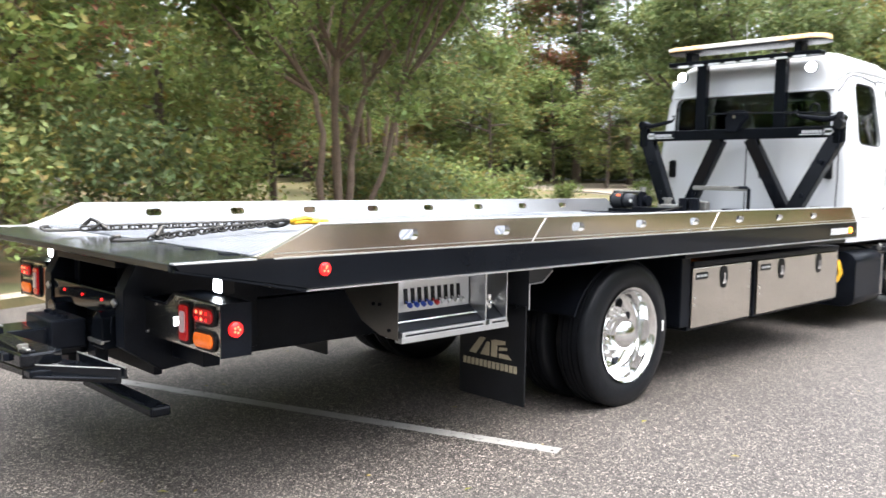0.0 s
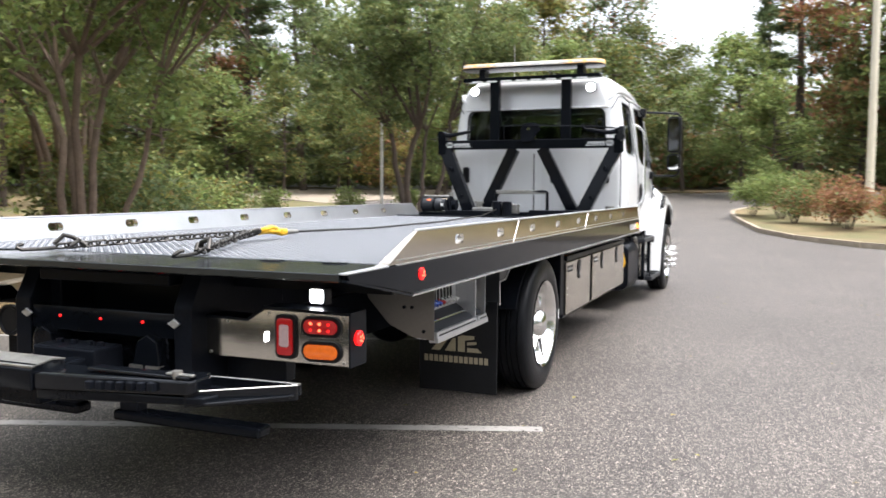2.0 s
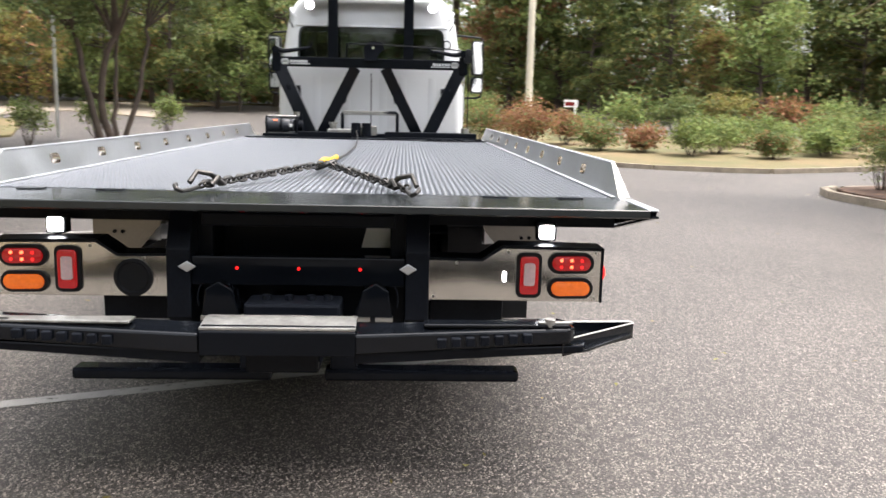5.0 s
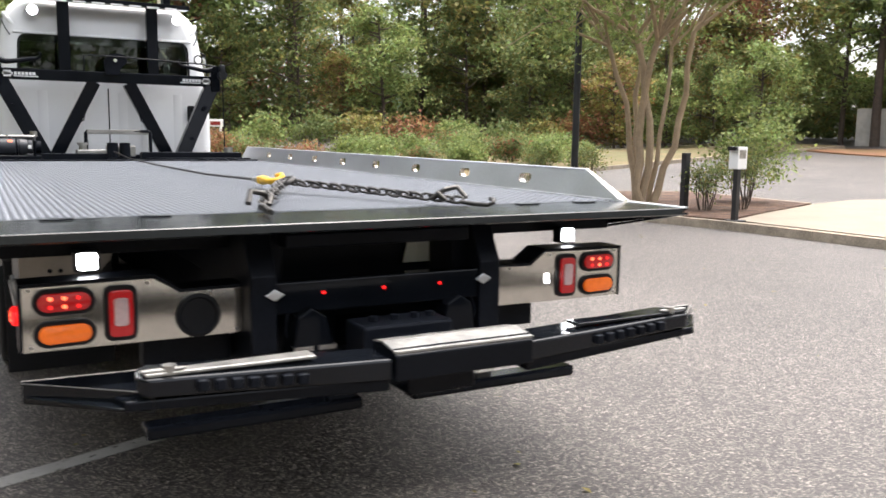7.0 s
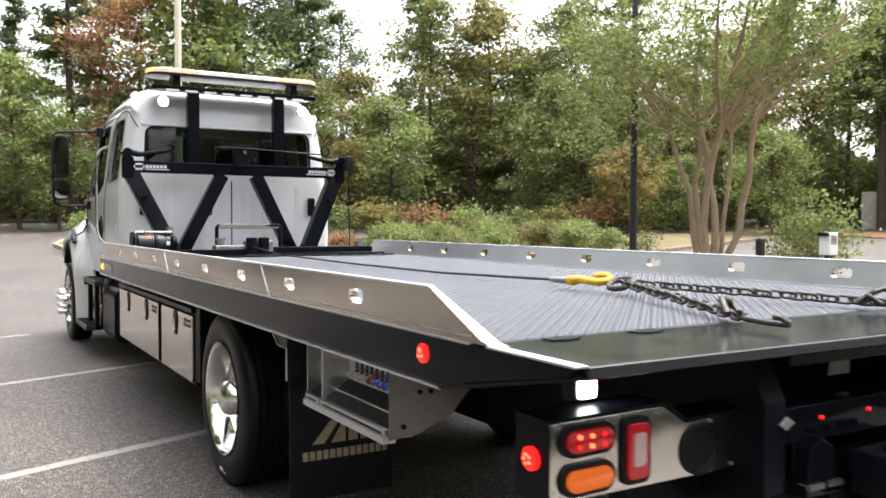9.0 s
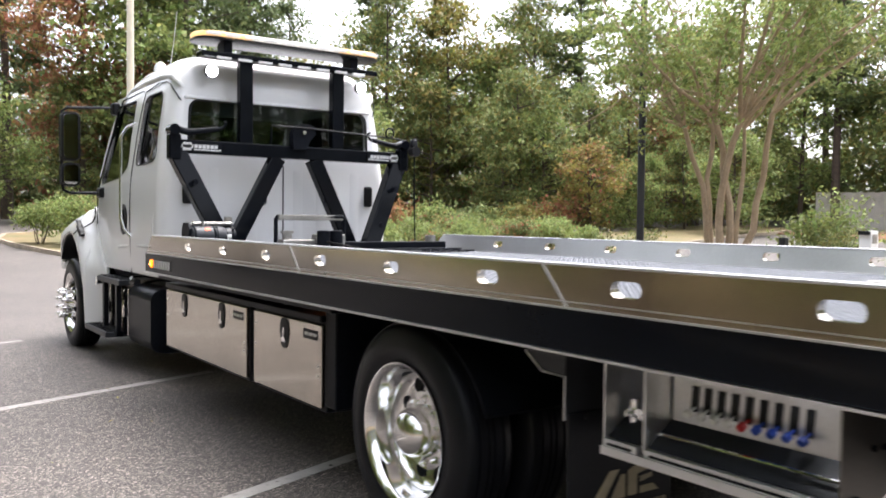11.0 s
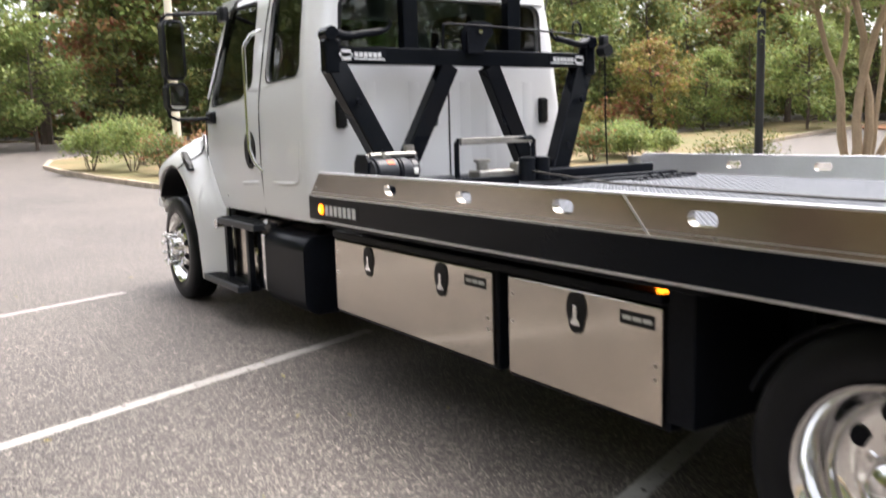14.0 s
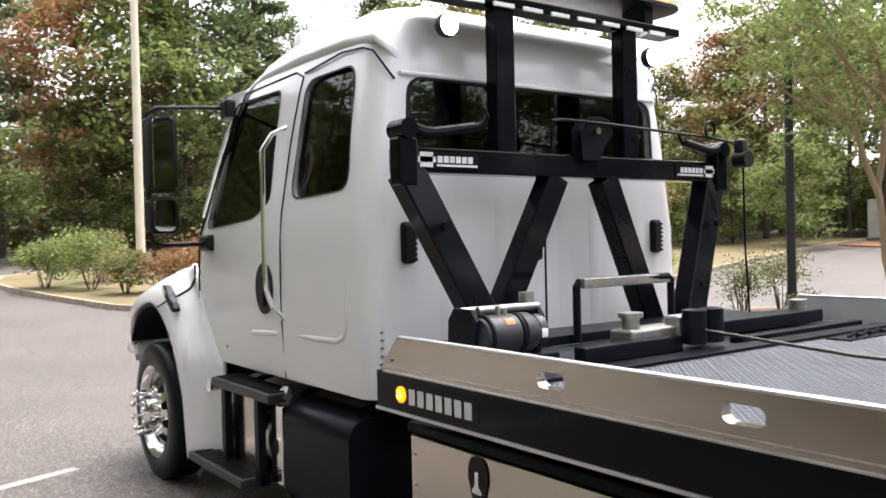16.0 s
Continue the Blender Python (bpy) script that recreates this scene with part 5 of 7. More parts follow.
Q_WIN = rounded([(4.02, 1.81), (4.60, 1.79), (4.54, 2.385), (4.05, 2.385)], 0.09)
D_WIN = rounded([(4.86, 1.80), (5.08, 1.71), (5.76, 1.665), (5.47, 2.40), (4.85, 2.39)], 0.06)
R_WIN = rounded([(-0.82, 1.905), (0.82, 1.905), (0.80, 2.305), (-0.80, 2.305)], 0.09)
cab = part("cab_shell", cab_rings(0), WHITE, truck, "white painted steel cab")
tools = [cab_rings(0.045)]
for outline in (Q_WIN, D_WIN):
    tools.append(prism(B(), outline, "x", -1.4, 1.4))
tools.append(prism(B(), R_WIN, "y", 3.7, 4.2))
tools.append(prism(B(), [(-0.86, 1.68), (0.86, 1.68), (0.78, 2.38), (-0.78, 2.38)], "y", 5.2, 6.2))
cut(cab, tools)
shade(cab, 32)


def side_x(z):
    """The half width of the cab at a height."""
    hs, ws = (0.86, 1.25, 1.60, 1.70, 2.05, 2.35, 2.48), (1.045, 1.065, 1.06, 1.05, 1.01, 0.965, 0.935)
    return float(np.interp(z, hs, ws))


def skin(bm, outline, s, off, thick):
    """A plate that follows the cab's side."""
    a = [bm.verts.new((s * (side_x(z) + off), y, z)) for y, z in outline]
    b = [bm.verts.new((s * (side_x(z) + off - thick), y, z)) for y, z in outline]
    n = len(outline)
    bm.faces.new(a)
    bm.faces.new(b[::-1])
    for i in range(n):
        bm.faces.new((a[i], b[i], b[(i + 1) % n], a[(i + 1) % n]))
    return bm


def grown(outline, d):
    c = sum((Vector(p) for p in outline), Vector((0, 0))) / len(outline)
    return [tuple(Vector(p) + (Vector(p) - c).normalized() * d) for p in outline]


def frame_ring(bm, outline, d, place):
    """A thin seal round an opening; place turns an outline point and a depth into a spot."""
    o = grown(outline, d)
    n = len(outline)
    ring_pts = [[bm.verts.new(place(p, h)) for p in loop] for loop, h in ((outline, 0.004), (o, 0.004), (o, -0.02), (outline, -0.02))]
    for q in range(4):
        a, b = ring_pts[q], ring_pts[(q + 1) % 4]
        for i in range(n):
            bm.faces.new((a[i], a[(i + 1) % n], b[(i + 1) % n], b[i]))
    return bm


def wing_x(y, z):
    """The wing's half width: flush with the door's edge, swelling over the wheel, rolled in at the top and front."""
    edge = 5.56 + max(0.0, z - 0.86) * 0.80
    f = min(1.0, max(0.0, (y - edge) / 0.34))
    roll = 0.22 * (max(0.0, z - 1.10) / 0.35) ** 2 * f
    return side_x(z) + 0.003 + (1.217 - side_x(z)) * f * f * (3 - 2 * f) - roll - 0.10 * (max(0.0, y - 6.84) / 0.32) ** 2


def cab_side(s):
    for outline, name in ((Q_WIN, "quarter_window"), (D_WIN, "door_window")):
        bm = skin(B(), outline, s, -0.020, 0.004)
        pane = part(name, bm, GLASS, truck, "dark tinted side glass")
        pane.visible_shadow = False
        bm = frame_ring(B(), outline, 0.009, lambda p, h: (s * (side_x(p[1]) + h), p[0], p[1]))
        part("seal", bm, PLASTIC, pane, "black rubber seal")
    # door gaps
    door_line = [(4.70, 0.865), (4.70, 1.72), (4.64, 2.2), (4.60, 2.42), (4.70, 2.46), (5.37, 2.45), (5.86, 1.66), (5.90, 1.5), (5.90, 0.87)]
    for (ya, za), (yb, zb) in zip(door_line, door_line[1:]):
        bm = B()
        n = 5
        pts = [(s * (side_x(za + (zb - za) * k / n) + 0.0005), ya + (yb - ya) * k / n, za + (zb - za) * k / n) for k in range(n + 1)]
        tube(bm, pts, 0.0055, 6)
        part("door_gap", bm, SATIN, truck)
    # soft pressed ridges low on the doors
    for run in ([(4.72, 1.095), (5.16, 1.07)], [(4.60, 1.10), (4.30, 1.10), (4.12, 1.105), (4.05, 1.13), (4.015, 1.19), (4.005, 1.28), (4.00, 1.40)]):
        bm = B()
        pts = []
        for (ya, za), (yb, zb) in zip(run, run[1:]):
            pts += [(ya + (yb - ya) * k / 5, za + (zb - za) * k / 5) for k in range(5)]
        pts.append(run[-1])
        m = len(pts)
        tube(bm, [(s * (side_x(z) - 0.006 - 0.012 * abs(2 * i / (m - 1) - 1) ** 6), y, z) for i, (y, z) in enumerate(pts)], 0.017, 12)
        part("door_swage", bm, WHITE, truck, "soft pressed ridge", True, 80)
    # grab rail and door handle
    bm = B()
    x = s * 1.13
    tube(bm, [(s * 1.01, 4.69, 2.17), (s * 1.085, 4.715, 2.13), (x, 4.74, 2.05), (x, 4.745, 1.8), (x, 4.75, 1.45), (x, 4.74, 1.33), (s * 1.11, 4.71, 1.24), (s * 1.06, 4.67, 1.17)], 0.013, 10)
    part("grab_rail", bm, CHROME, truck, "bright grab rail", True)
    bm = B()
    prism(bm, oval(0, 0, 0.11, 0.11), "x", s * 1.06, s * 1.074)
    for v in bm.verts:
        v.co = Vector((v.co.x, 4.90 + v.co.y * 1.9, 1.325 + v.co.z * 2.5))
    handle = part("door_handle", bm, PLASTIC, truck, "black oval door handle", True)
    bm = B()
    bx(bm, s * 1.072, s * 1.088, 4.875, 4.925, 1.23, 1.41, 0.006)
    part("pull", bm, PLASTIC, handle)
    # roof ledge over the doors, with the seam below it
    run = [(0.850, 3.862, 2.395), (0.905, 3.878, 2.445), (0.926, 3.93, 2.490), (0.922, 4.2, 2.520), (0.918, 4.7, 2.530), (0.914, 5.15, 2.515), (0.924, 5.33, 2.47), (0.945, 5.46, 2.395), (0.978, 5.60, 2.24), (1.0, 5.68, 2.1), (1.04, 5.88, 1.75)]
    bm = B()
    wide = (0.014, 0.022, 0.030, 0.034, 0.034, 0.032, 0.026, 0.020, 0.015, 0.014, 0.013)
    rings = []
    for (x, y, z), w in zip(run, wide):
        rings.append([bm.verts.new((s * (x + 0.75 * w * math.cos(a) - 0.006), y, z + w * math.sin(a))) for a in [2 * math.pi * k / 12 for k in range(12)]])
    for p, q in zip(rings, rings[1:]):
        for k in range(12):
            bm.faces.new((p[k], p[(k + 1) % 12], q[(k + 1) % 12], q[k]))
    bm.faces.new(rings[0])
    bm.faces.new(rings[-1])
    part("roof_ledge", bm, WHITE, truck, "white rounded roof ledge", True, 60)
    bm = B()
    tube(bm, [(s * 0.953, 4.58, 2.435), (s * 0.949, 4.2, 2.468), (s * 0.951, 4.0, 2.452), (s * 0.945, 3.92, 2.425), (s * 0.925, 3.872, 2.36), (s * 0.885, 3.842, 2.29)], 0.0055, 6)
    part("door_gap", bm, SATIN, truck)
    # rivets on the rear corner
    for k in range(5):
        bm = B()
        cyl(bm, (s * 0.985, 3.834, 1.02 + 0.035 * k), (s * 0.985, 3.846, 1.02 + 0.035 * k), 0.007, seg=8)
        part("rivet", bm, STEEL, truck)
    # mirrors
    mir = thing("mirror", "black door mirror with two glasses on bent arms", "mirror")
    del mir["category"]
    mir.parent = truck
    bm = B()
    tube(bm, [(s * 0.95, 5.62, 2.40), (s * 1.10, 5.63, 2.395), (s * 1.39, 5.65, 2.375), (s * 1.435, 5.66, 2.34), (s * 1.435, 5.66, 1.95), (s * 1.435, 5.66, 1.66), (s * 1.42, 5.66, 1.595), (s * 1.36, 5.67, 1.57), (s * 1.05, 5.72, 1.575)], 0.014, 8)
    part("arm", bm, PLASTIC, mir, "black tube arm", True)
    for x0, x1, y0, y1, z0, z1 in ((0.93, 1.0, 5.54, 5.66, 2.33, 2.45), (1.03, 1.10, 5.64, 5.80, 1.53, 1.63)):
        bm = B()
        bx(bm, s * x0, s * x1, y0, y1, z0, z1, 0.02)
        part("arm_foot", bm, PLASTIC, mir, "black arm foot")
    for z0, z1 in ((1.875, 2.335), (1.635, 1.855)):
        bm = B()
        prism(bm, [(1.365 * s + p[0], p[1]) for p in round_rect(-0.085, 0.085, z0, z1, 0.045, 5)], "y", 5.61, 5.72, 0.015)
        shell = part("housing", bm, PLASTIC, mir, "black mirror housing", True)
        bm = B()
        prism(bm, [(1.365 * s + p[0], p[1]) for p in round_rect(-0.068, 0.068, z0 + 0.018, z1 - 0.018, 0.035, 5)], "y", 5.594, 5.60)
        turn = Matrix.Translation((1.365 * s, 5.60, 0)) @ pose(0, 0, 0, 0, 0, -14 * s) @ Matrix.Translation((-1.365 * s, -5.60, 0))
        for v in bm.verts:
            v.co = turn @ v.co
        part("glass", bm, MIRROR, shell, "mirror glass")
    # steps and tank
    bm = B()
    cyl(bm, (s * 0.80, 4.20, 0.50), (s * 0.80, 5.56, 0.50), 0.275, seg=40)
    tank = part("fuel_tank", bm, ALU, truck, "bare aluminium round fuel tank", True)
    for y in (5.36, 4.74):
        bm = B()
        lathe(bm, [(0, 0.275), (0, 0.285), (0.06, 0.285), (0.06, 0.275)], (s * 0.80, y, 0.50), "y", 40)
        part("tank_strap", bm, SATIN, tank, "black tank strap", True)
    bm = B()
    cyl(bm, (s * 0.97, 4.70, 0.70), (s * 1.06, 4.70, 0.775), 0.036, seg=20)
    cyl(bm, (s * 1.045, 4.70, 0.762), (s * 1.075, 4.70, 0.787), 0.046, seg=20)
    part("filler_cap", bm, STEEL, tank, "chrome filler cap", True)
    bm = B()
    prism(bm, round_rect(0.50 * s if s > 0 else 1.09 * s, 1.09 * s if s > 0 else 0.50 * s, 0.23, 0.76, 0.10, 5), "y", 3.98, 4.66, 0.01)
    part("tank_cover", bm, SATIN, truck, "black moulded cover behind the tank", True)
    steps_ = thing("cab_steps", "black grated cab steps on uprights", "steps")
    del steps_["category"]
    steps_.parent = truck
    for y0, y1, x0, x1, z in ((4.66, 5.46, 0.98, 1.17, 0.745), (4.92, 5.74, 0.98, 1.22, 0.262)):
        bm = B()
        bx(bm, s * x0, s * x1, y0, y1, z, z + 0.05, 0.008)
        tr_ = part("tread", bm, GREYPLATE, steps_, "dark grey step tread")
        for k in range(int((y1 - y0) / 0.055)):
            bm = B()
            bx(bm, s * (x0 + 0.03), s * (x1 - 0.02), y0 + 0.03 + 0.055 * k, y0 + 0.05 + 0.055 * k, z + 0.05, z + 0.057)
            part("grip", bm, PLASTIC, tr_)
    for y in (4.90, 5.37):
        bm = B()
        bx(bm, s * 1.09, s * 1.135, y - 0.03, y + 0.03, 0.27, 0.74, 0.006)
        part("upright", bm, SATIN, steps_, "black upright")
    bm = B()
    bx(bm, s * 1.07, s * 1.13, 4.87, 5.40, 0.27, 0.32, 0.006)
    part("tie", bm, SATIN, steps_)
    bm = B()
    cyl(bm, (s * 1.155, 5.545, 0.735), (s * 1.06, 5.545, 0.735), 0.04, seg=16)
    part("step_bracket", bm, CHROME, steps_)
    # wing: a curved skin with a round arch
    top_y, top_z = (5.58, 5.60, 5.64, 5.97, 6.02, 6.18, 6.38, 6.59, 6.80, 6.98, 7.10, 7.16), (0.856, 0.86, 0.92, 1.38, 1.445, 1.415, 1.36, 1.285, 1.19, 1.07, 0.93, 0.72)
    bm = B()
    grid = []
    ys = [5.58 + (7.16 - 5.58) * k / 64 for k in range(65)]
    for y in ys:
        u = (y - 6.49) / 0.655
        low = 0.25 if y < 5.835 else (max(0.47 if u < 0 else 0.84, 0.47 + 0.715 * math.sqrt(max(0.0, 1 - u * u))))
        top = max(low + 0.03, float(np.interp(y, top_y, top_z)))
        col = []
        for j in range(13):
            z = low + (top - low) * j / 12
            col.append(bm.verts.new((s * wing_x(y, z), y, z)))
        grid.append(col)
    for p, q in zip(grid, grid[1:]):
        for j in range(12):
            bm.faces.new((p[j], q[j], q[j + 1], p[j + 1]))
    bmesh.ops.recalc_face_normals(bm, faces=bm.faces)
    wing = part("wing", bm, WHITE, truck, "white front wing with a round arch", True, 60)
    md = wing.modifiers.new("sheet", "SOLIDIFY")
    md.thickness, md.offset = 0.03, -1.0
    # shoulder between the wing and the hood
    bm = B()
    rows = []
    for y in ys[18:]:
        t = float(np.interp(y, top_y, top_z))
        x = wing_x(y, t)
        rows.append([bm.verts.new((s * (x - 0.004 - 0.42 * f), y, t - 0.012 + 0.05 * math.sin(math.pi * min(1, f) * 0.5))) for f in (0, 0.15, 0.35, 0.6, 1.0)])
    for p, q in zip(rows, rows[1:]):
        for j in range(4):
            bm.faces.new((p[j], q[j], q[j + 1], p[j + 1]))
    part("wing_top", bm, WHITE, truck, "white wing shoulder", True, 60)
    bm = B()
    arch = [(6.49 + 0.65 * math.cos(radians(a)), 0.47 + 0.71 * math.sin(radians(a))) for a in range(36, 181, 8)]
    prism(bm, arch + [(6.49 + (y - 6.49) * 0.97, 0.47 + (z - 0.47) * 0.97) for y, z in arch[::-1]], "x", s * 0.92, s * 1.19)
    prism(bm, arch + [(5.84, 0.87)], "x", s * 0.92, s * 0.94)
    part("arch_liner", bm, PLASTIC, truck, "black arch liner", True)
    bm = B()
    bx(bm, s * 0.60, s * 1.13, 7.08, 7.36, 0.75, 0.86, 0.03)
    part("bumper_end", bm, WHITE, truck, "white bumper end", True)
    bm = B()
    bx(bm, s * 0.60, s * 1.06, 7.06, 7.31, 0.36, 0.73, 0.03)
    part("valance", bm, PLASTIC, truck, "black lower valance")
    bm = B()
    tube(bm, [(s * (wing_x(y, z) + 0.001), y, z) for y, z in ((5.965, 1.44), (5.975, 1.36), (6.01, 1.29), (6.07, 1.245), (6.15, 1.205), (6.28, 1.165))], 0.007, 6)
    part("hood_gap", bm, SATIN, truck)
    bm = B()
    strap = [(6.20, 1.29), (6.175, 1.315), (6.13, 1.31), (6.06, 1.235), (6.00, 1.21), (5.965, 1.165), (5.985, 1.145), (6.03, 1.15), (6.07, 1.195), (6.14, 1.24)]
    prism(bm, strap, "x", s * 1.165, s * 1.212, 0.008)
    part("hood_latch", bm, PLASTIC, truck, "black rubber hood latch")
    bm = B()
    prism(bm, [(6.175, 1.292), (6.155, 1.30), (6.10, 1.258), (6.125, 1.248)], "x", s * 1.21, s * 1.217, 0.002)
    part("latch_hook", bm, STEEL, truck, "bright latch hook")
    if s < 0:
        bm = B()
        prism(bm, [(5.49, 1.03), (5.515, 1.035), (5.49, 0.95), (5.465, 0.955)], "x", -1.0565, -1.054)
        part("door_sticker", bm, RED_PAINT, truck, "small red sticker on the door")
    bm = B()
    bx(bm, s * 1.062, s * 1.075, 4.93, 5.36, 0.29, 0.725, 0.004)
    part("tank_panel", bm, ALU, truck, "bare aluminium panel behind the step uprights")
    bm = B()
    bx(bm, s * 1.05, s * 1.082, 4.70, 4.83, 0.30, 0.72, 0.008)
    part("tank_strip", bm, CHROME, truck, "polished strip beside the step")


both(cab_side)
bm = B()
rings = []
for y, w, top, low in ((5.90, 0.96, 1.62, 0.9), (6.12, 0.90, 1.59, 0.9), (6.5, 0.82, 1.51, 0.85), (6.88, 0.74, 1.40, 0.8), (7.13, 0.66, 1.27, 0.75), (7.24, 0.60, 1.08, 0.7)):
    rings.append([bm.verts.new((x, y, z)) for x, z in rounded([(-w, low), (w, low), (w * 0.93, top), (-w * 0.93, top)], 0.16, 5)])
for a, b in zip(rings, rings[1:]):
    for k in range(len(a)):
        bm.faces.new((a[k], a[(k + 1) % len(a)], b[(k + 1) % len(a)], b[k]))
bm.faces.new(rings[0])
bm.faces.new(rings[-1])
part("hood", bm, WHITE, truck, "white sloping hood", True, 50)
bm = B()
bx(bm, -0.62, 0.62, 7.14, 7.34, 0.40, 0.80, 0.05)
part("bumper", bm, WHITE, truck, "white front bumper", True)
bm = B()
prism(bm, R_WIN, "y", 3.868, 3.872)
pane = part("rear_window", bm, GLASS, truck, "tinted rear window")
pane.visible_shadow = False
bm = frame_ring(B(), R_WIN, 0.022, lambda p, h: (p[0], 3.843 - h, p[1]))
part("seal", bm, PLASTIC, pane, "black rubber seal")
bm = B()
vsx = [bm.verts.new(p) for p in ((-0.86, 5.895, 1.66), (0.86, 5.895, 1.66), (0.78, 5.46, 2.40), (-0.78, 5.46, 2.40))]
bm.faces.new(vsx)
bmesh.ops.solidify(bm, geom=bm.faces[:], thickness=0.005)
pane = part("windscreen", bm, GLASS, truck, "tinted windscreen")
pane.visible_shadow = False
# pressed ribs and seams of the back wall
for x in (-0.62, -0.28, 0.14, 0.36, 0.70):
    bm = B()
    prism(bm, [(x - 0.085, 3.852), (x - 0.060, 3.843), (x - 0.035, 3.838), (x + 0.035, 3.838), (x + 0.060, 3.843), (x + 0.085, 3.852)], "z", 1.0, 1.76)
    part("back_rib", bm, WHITE, truck, "pressed rib", True)
bm = B()
bx(bm, -0.006, 0.006, 3.837, 3.85, 0.9, 1.8)
bx(bm, -1.0, -0.3, 3.837, 3.845, 1.015, 1.021)
part("panel_seam", bm, SATIN, truck, "dark panel seam")
bm = B()
bx(bm, -0.86, 0.86, 3.826, 3.87, 2.31, 2.335, 0.012)
part("back_swage", bm, WHITE, truck, "raised line over the rear window", True)
# roof details
for x in (-0.5, -0.25, 0, 0.25, 0.5):
    bm = B()
    bx(bm, x - 0.05, x + 0.05, 5.02, 5.14, 2.70, 2.745, 0.015)
    part("roof_marker", bm, AMBER, truck, "amber roof marker lamp", True)
bm = B()
prism(bm, [(-0.90, 5.42), (0.90, 5.42), (0.88, 5.74), (-0.88, 5.74)], "z", 2.475, 2.495, 0.006)
for x in (-0.90, 0.90):
    prism(bm, [(5.42, 2.40), (5.50, 2.36), (5.74, 2.40), (5.74, 2.495), (5.42, 2.495)], "x", x - 0.006, x + 0.006)
part("visor", bm, WHITE, truck, "white sun visor")
bm = B()
lathe(bm, [(0, 0.08), (0.02, 0.085), (0.05, 0.06), (0.06, 0.01)], (-0.45, 4.75, 2.735), "z", 20)
part("roof_aerial", bm, WHITE_LABEL, truck, "small white roof aerial", True)
bm = B()
tube(bm, [(-0.62, 5.02, 2.70), (-0.60, 4.96, 2.95), (-0.585, 4.90, 3.25)], 0.004, 6)
part("whip_aerial", bm, MILL, truck, "thin whip aerial on the roof")
bm = B()
lathe(bm, [(0, 0.055), (0.02, 0.060), (0.10, 0.060), (0.14, 0.045), (0.16, 0.010)], (-0.66, 5.16, 2.655), "z", 20)
part("roof_beacon", bm, CLEAR, truck, "small clear roof lamp", True)
# inside the cab
inside = thing("cab_interior", "dark grey seats and dashboard", "interior")
del inside["category"]
inside.parent = truck
for x in (-0.55, 0.55):
    bm = B()
    bx(bm, x - 0.26, x + 0.26, 4.55, 5.10, 1.15, 1.42, 0.05)
    bx(bm, x - 0.25, x + 0.25, 4.42, 4.58, 1.35, 1.98, 0.05)
    bx(bm, x - 0.14, x + 0.14, 4.44, 4.55, 2.0, 2.18, 0.04)
    part("seat", bm, SEATS, inside, "dark grey high-backed seat", True)
bm = B()
prism(bm, [(5.40, 1.2), (5.90, 1.2), (5.90, 1.62), (5.60, 1.62), (5.42, 1.50)], "x", -0.97, 0.97, 0.02)
part("dashboard", bm, PLASTIC, inside, "black dashboard")
bm = B()
tube(bm, [(-0.5 + 0.22 * math.cos(a), 5.28 - 0.09 * math.sin(a), 1.62 + 0.2 * math.sin(a)) for a in np.linspace(0, 2 * math.pi, 25)], 0.016, 8)
tube(bm, [(-0.5, 5.28, 1.62), (-0.5, 5.5, 1.45)], 0.03, 8)
tube(bm, [(-0.71, 5.28, 1.62), (-0.29, 5.28, 1.62)], 0.014, 8)
part("steering_wheel", bm, PLASTIC, inside, "black steering wheel", True)
bm = B()
bx(bm, -0.95, 0.95, 3.95, 5.9, 0.92, 0.98)
bx(bm, -0.9, 0.9, 3.94, 4.35, 0.98, 1.35, 0.03)
part("cab_floor", bm, SEATS, inside, "dark cab floor and rear bench")
# yellow strap hanging by the front box
bm = B()
for k in range(5):
    tube(bm, [(1.10, 3.46 + 0.012 * k, 0.52), (1.13, 3.47 + 0.012 * k, 0.60), (1.10, 3.47 + 0.012 * k, 0.72)], 0.012, 6)
part("air_line_coil", bm, YELLOW, truck, "yellow coiled air line", True)

# ---- chain bridle, hook and cable lying on the deck ----
bridle = thing("chain_bridle", "dark steel V chain with hooks lying on the deck", "tow chain", (0, -1.7, 1.095))


def link_mesh(length, width, r):
    bm = B()
    pts = []
    h = (length - width) / 2
    for k in range(14):
        a = 2 * math.pi * k / 14
        pts.append((h * (1 if math.cos(a) > 0 else -1) + width / 2 * math.cos(a), width / 2 * math.sin(a), 0))
    n = len(pts)
    ringv = []
    for i in range(n):
        p = Vector(pts[i])
        d = (Vector(pts[(i + 1) % n]) - Vector(pts[i - 1])).normalized()
        side = d.cross(Vector((0, 0, 1)))
        ringv.append([bm.verts.new(p + r * (math.cos(t) * side + math.sin(t) * Vector((0, 0, 1)))) for t in [2 * math.pi * q / 6 for q in range(6)]])
    for i in range(n):
        a, b = ringv[i], ringv[(i + 1) % n]
        for q in range(6):
            bm.faces.new((a[q], a[(q + 1) % 6], b[(q + 1) % 6], b[q]))
    me = bpy.data.meshes.new("chain_link")
    bmesh.ops.recalc_face_normals(bm, faces=bm.faces)
    bm.to_mesh(me)
    bm.free()
    me.materials.append(CHAIN)
    me.shade_smooth()
    return me


LINK = link_mesh(0.056, 0.033, 0.0055)


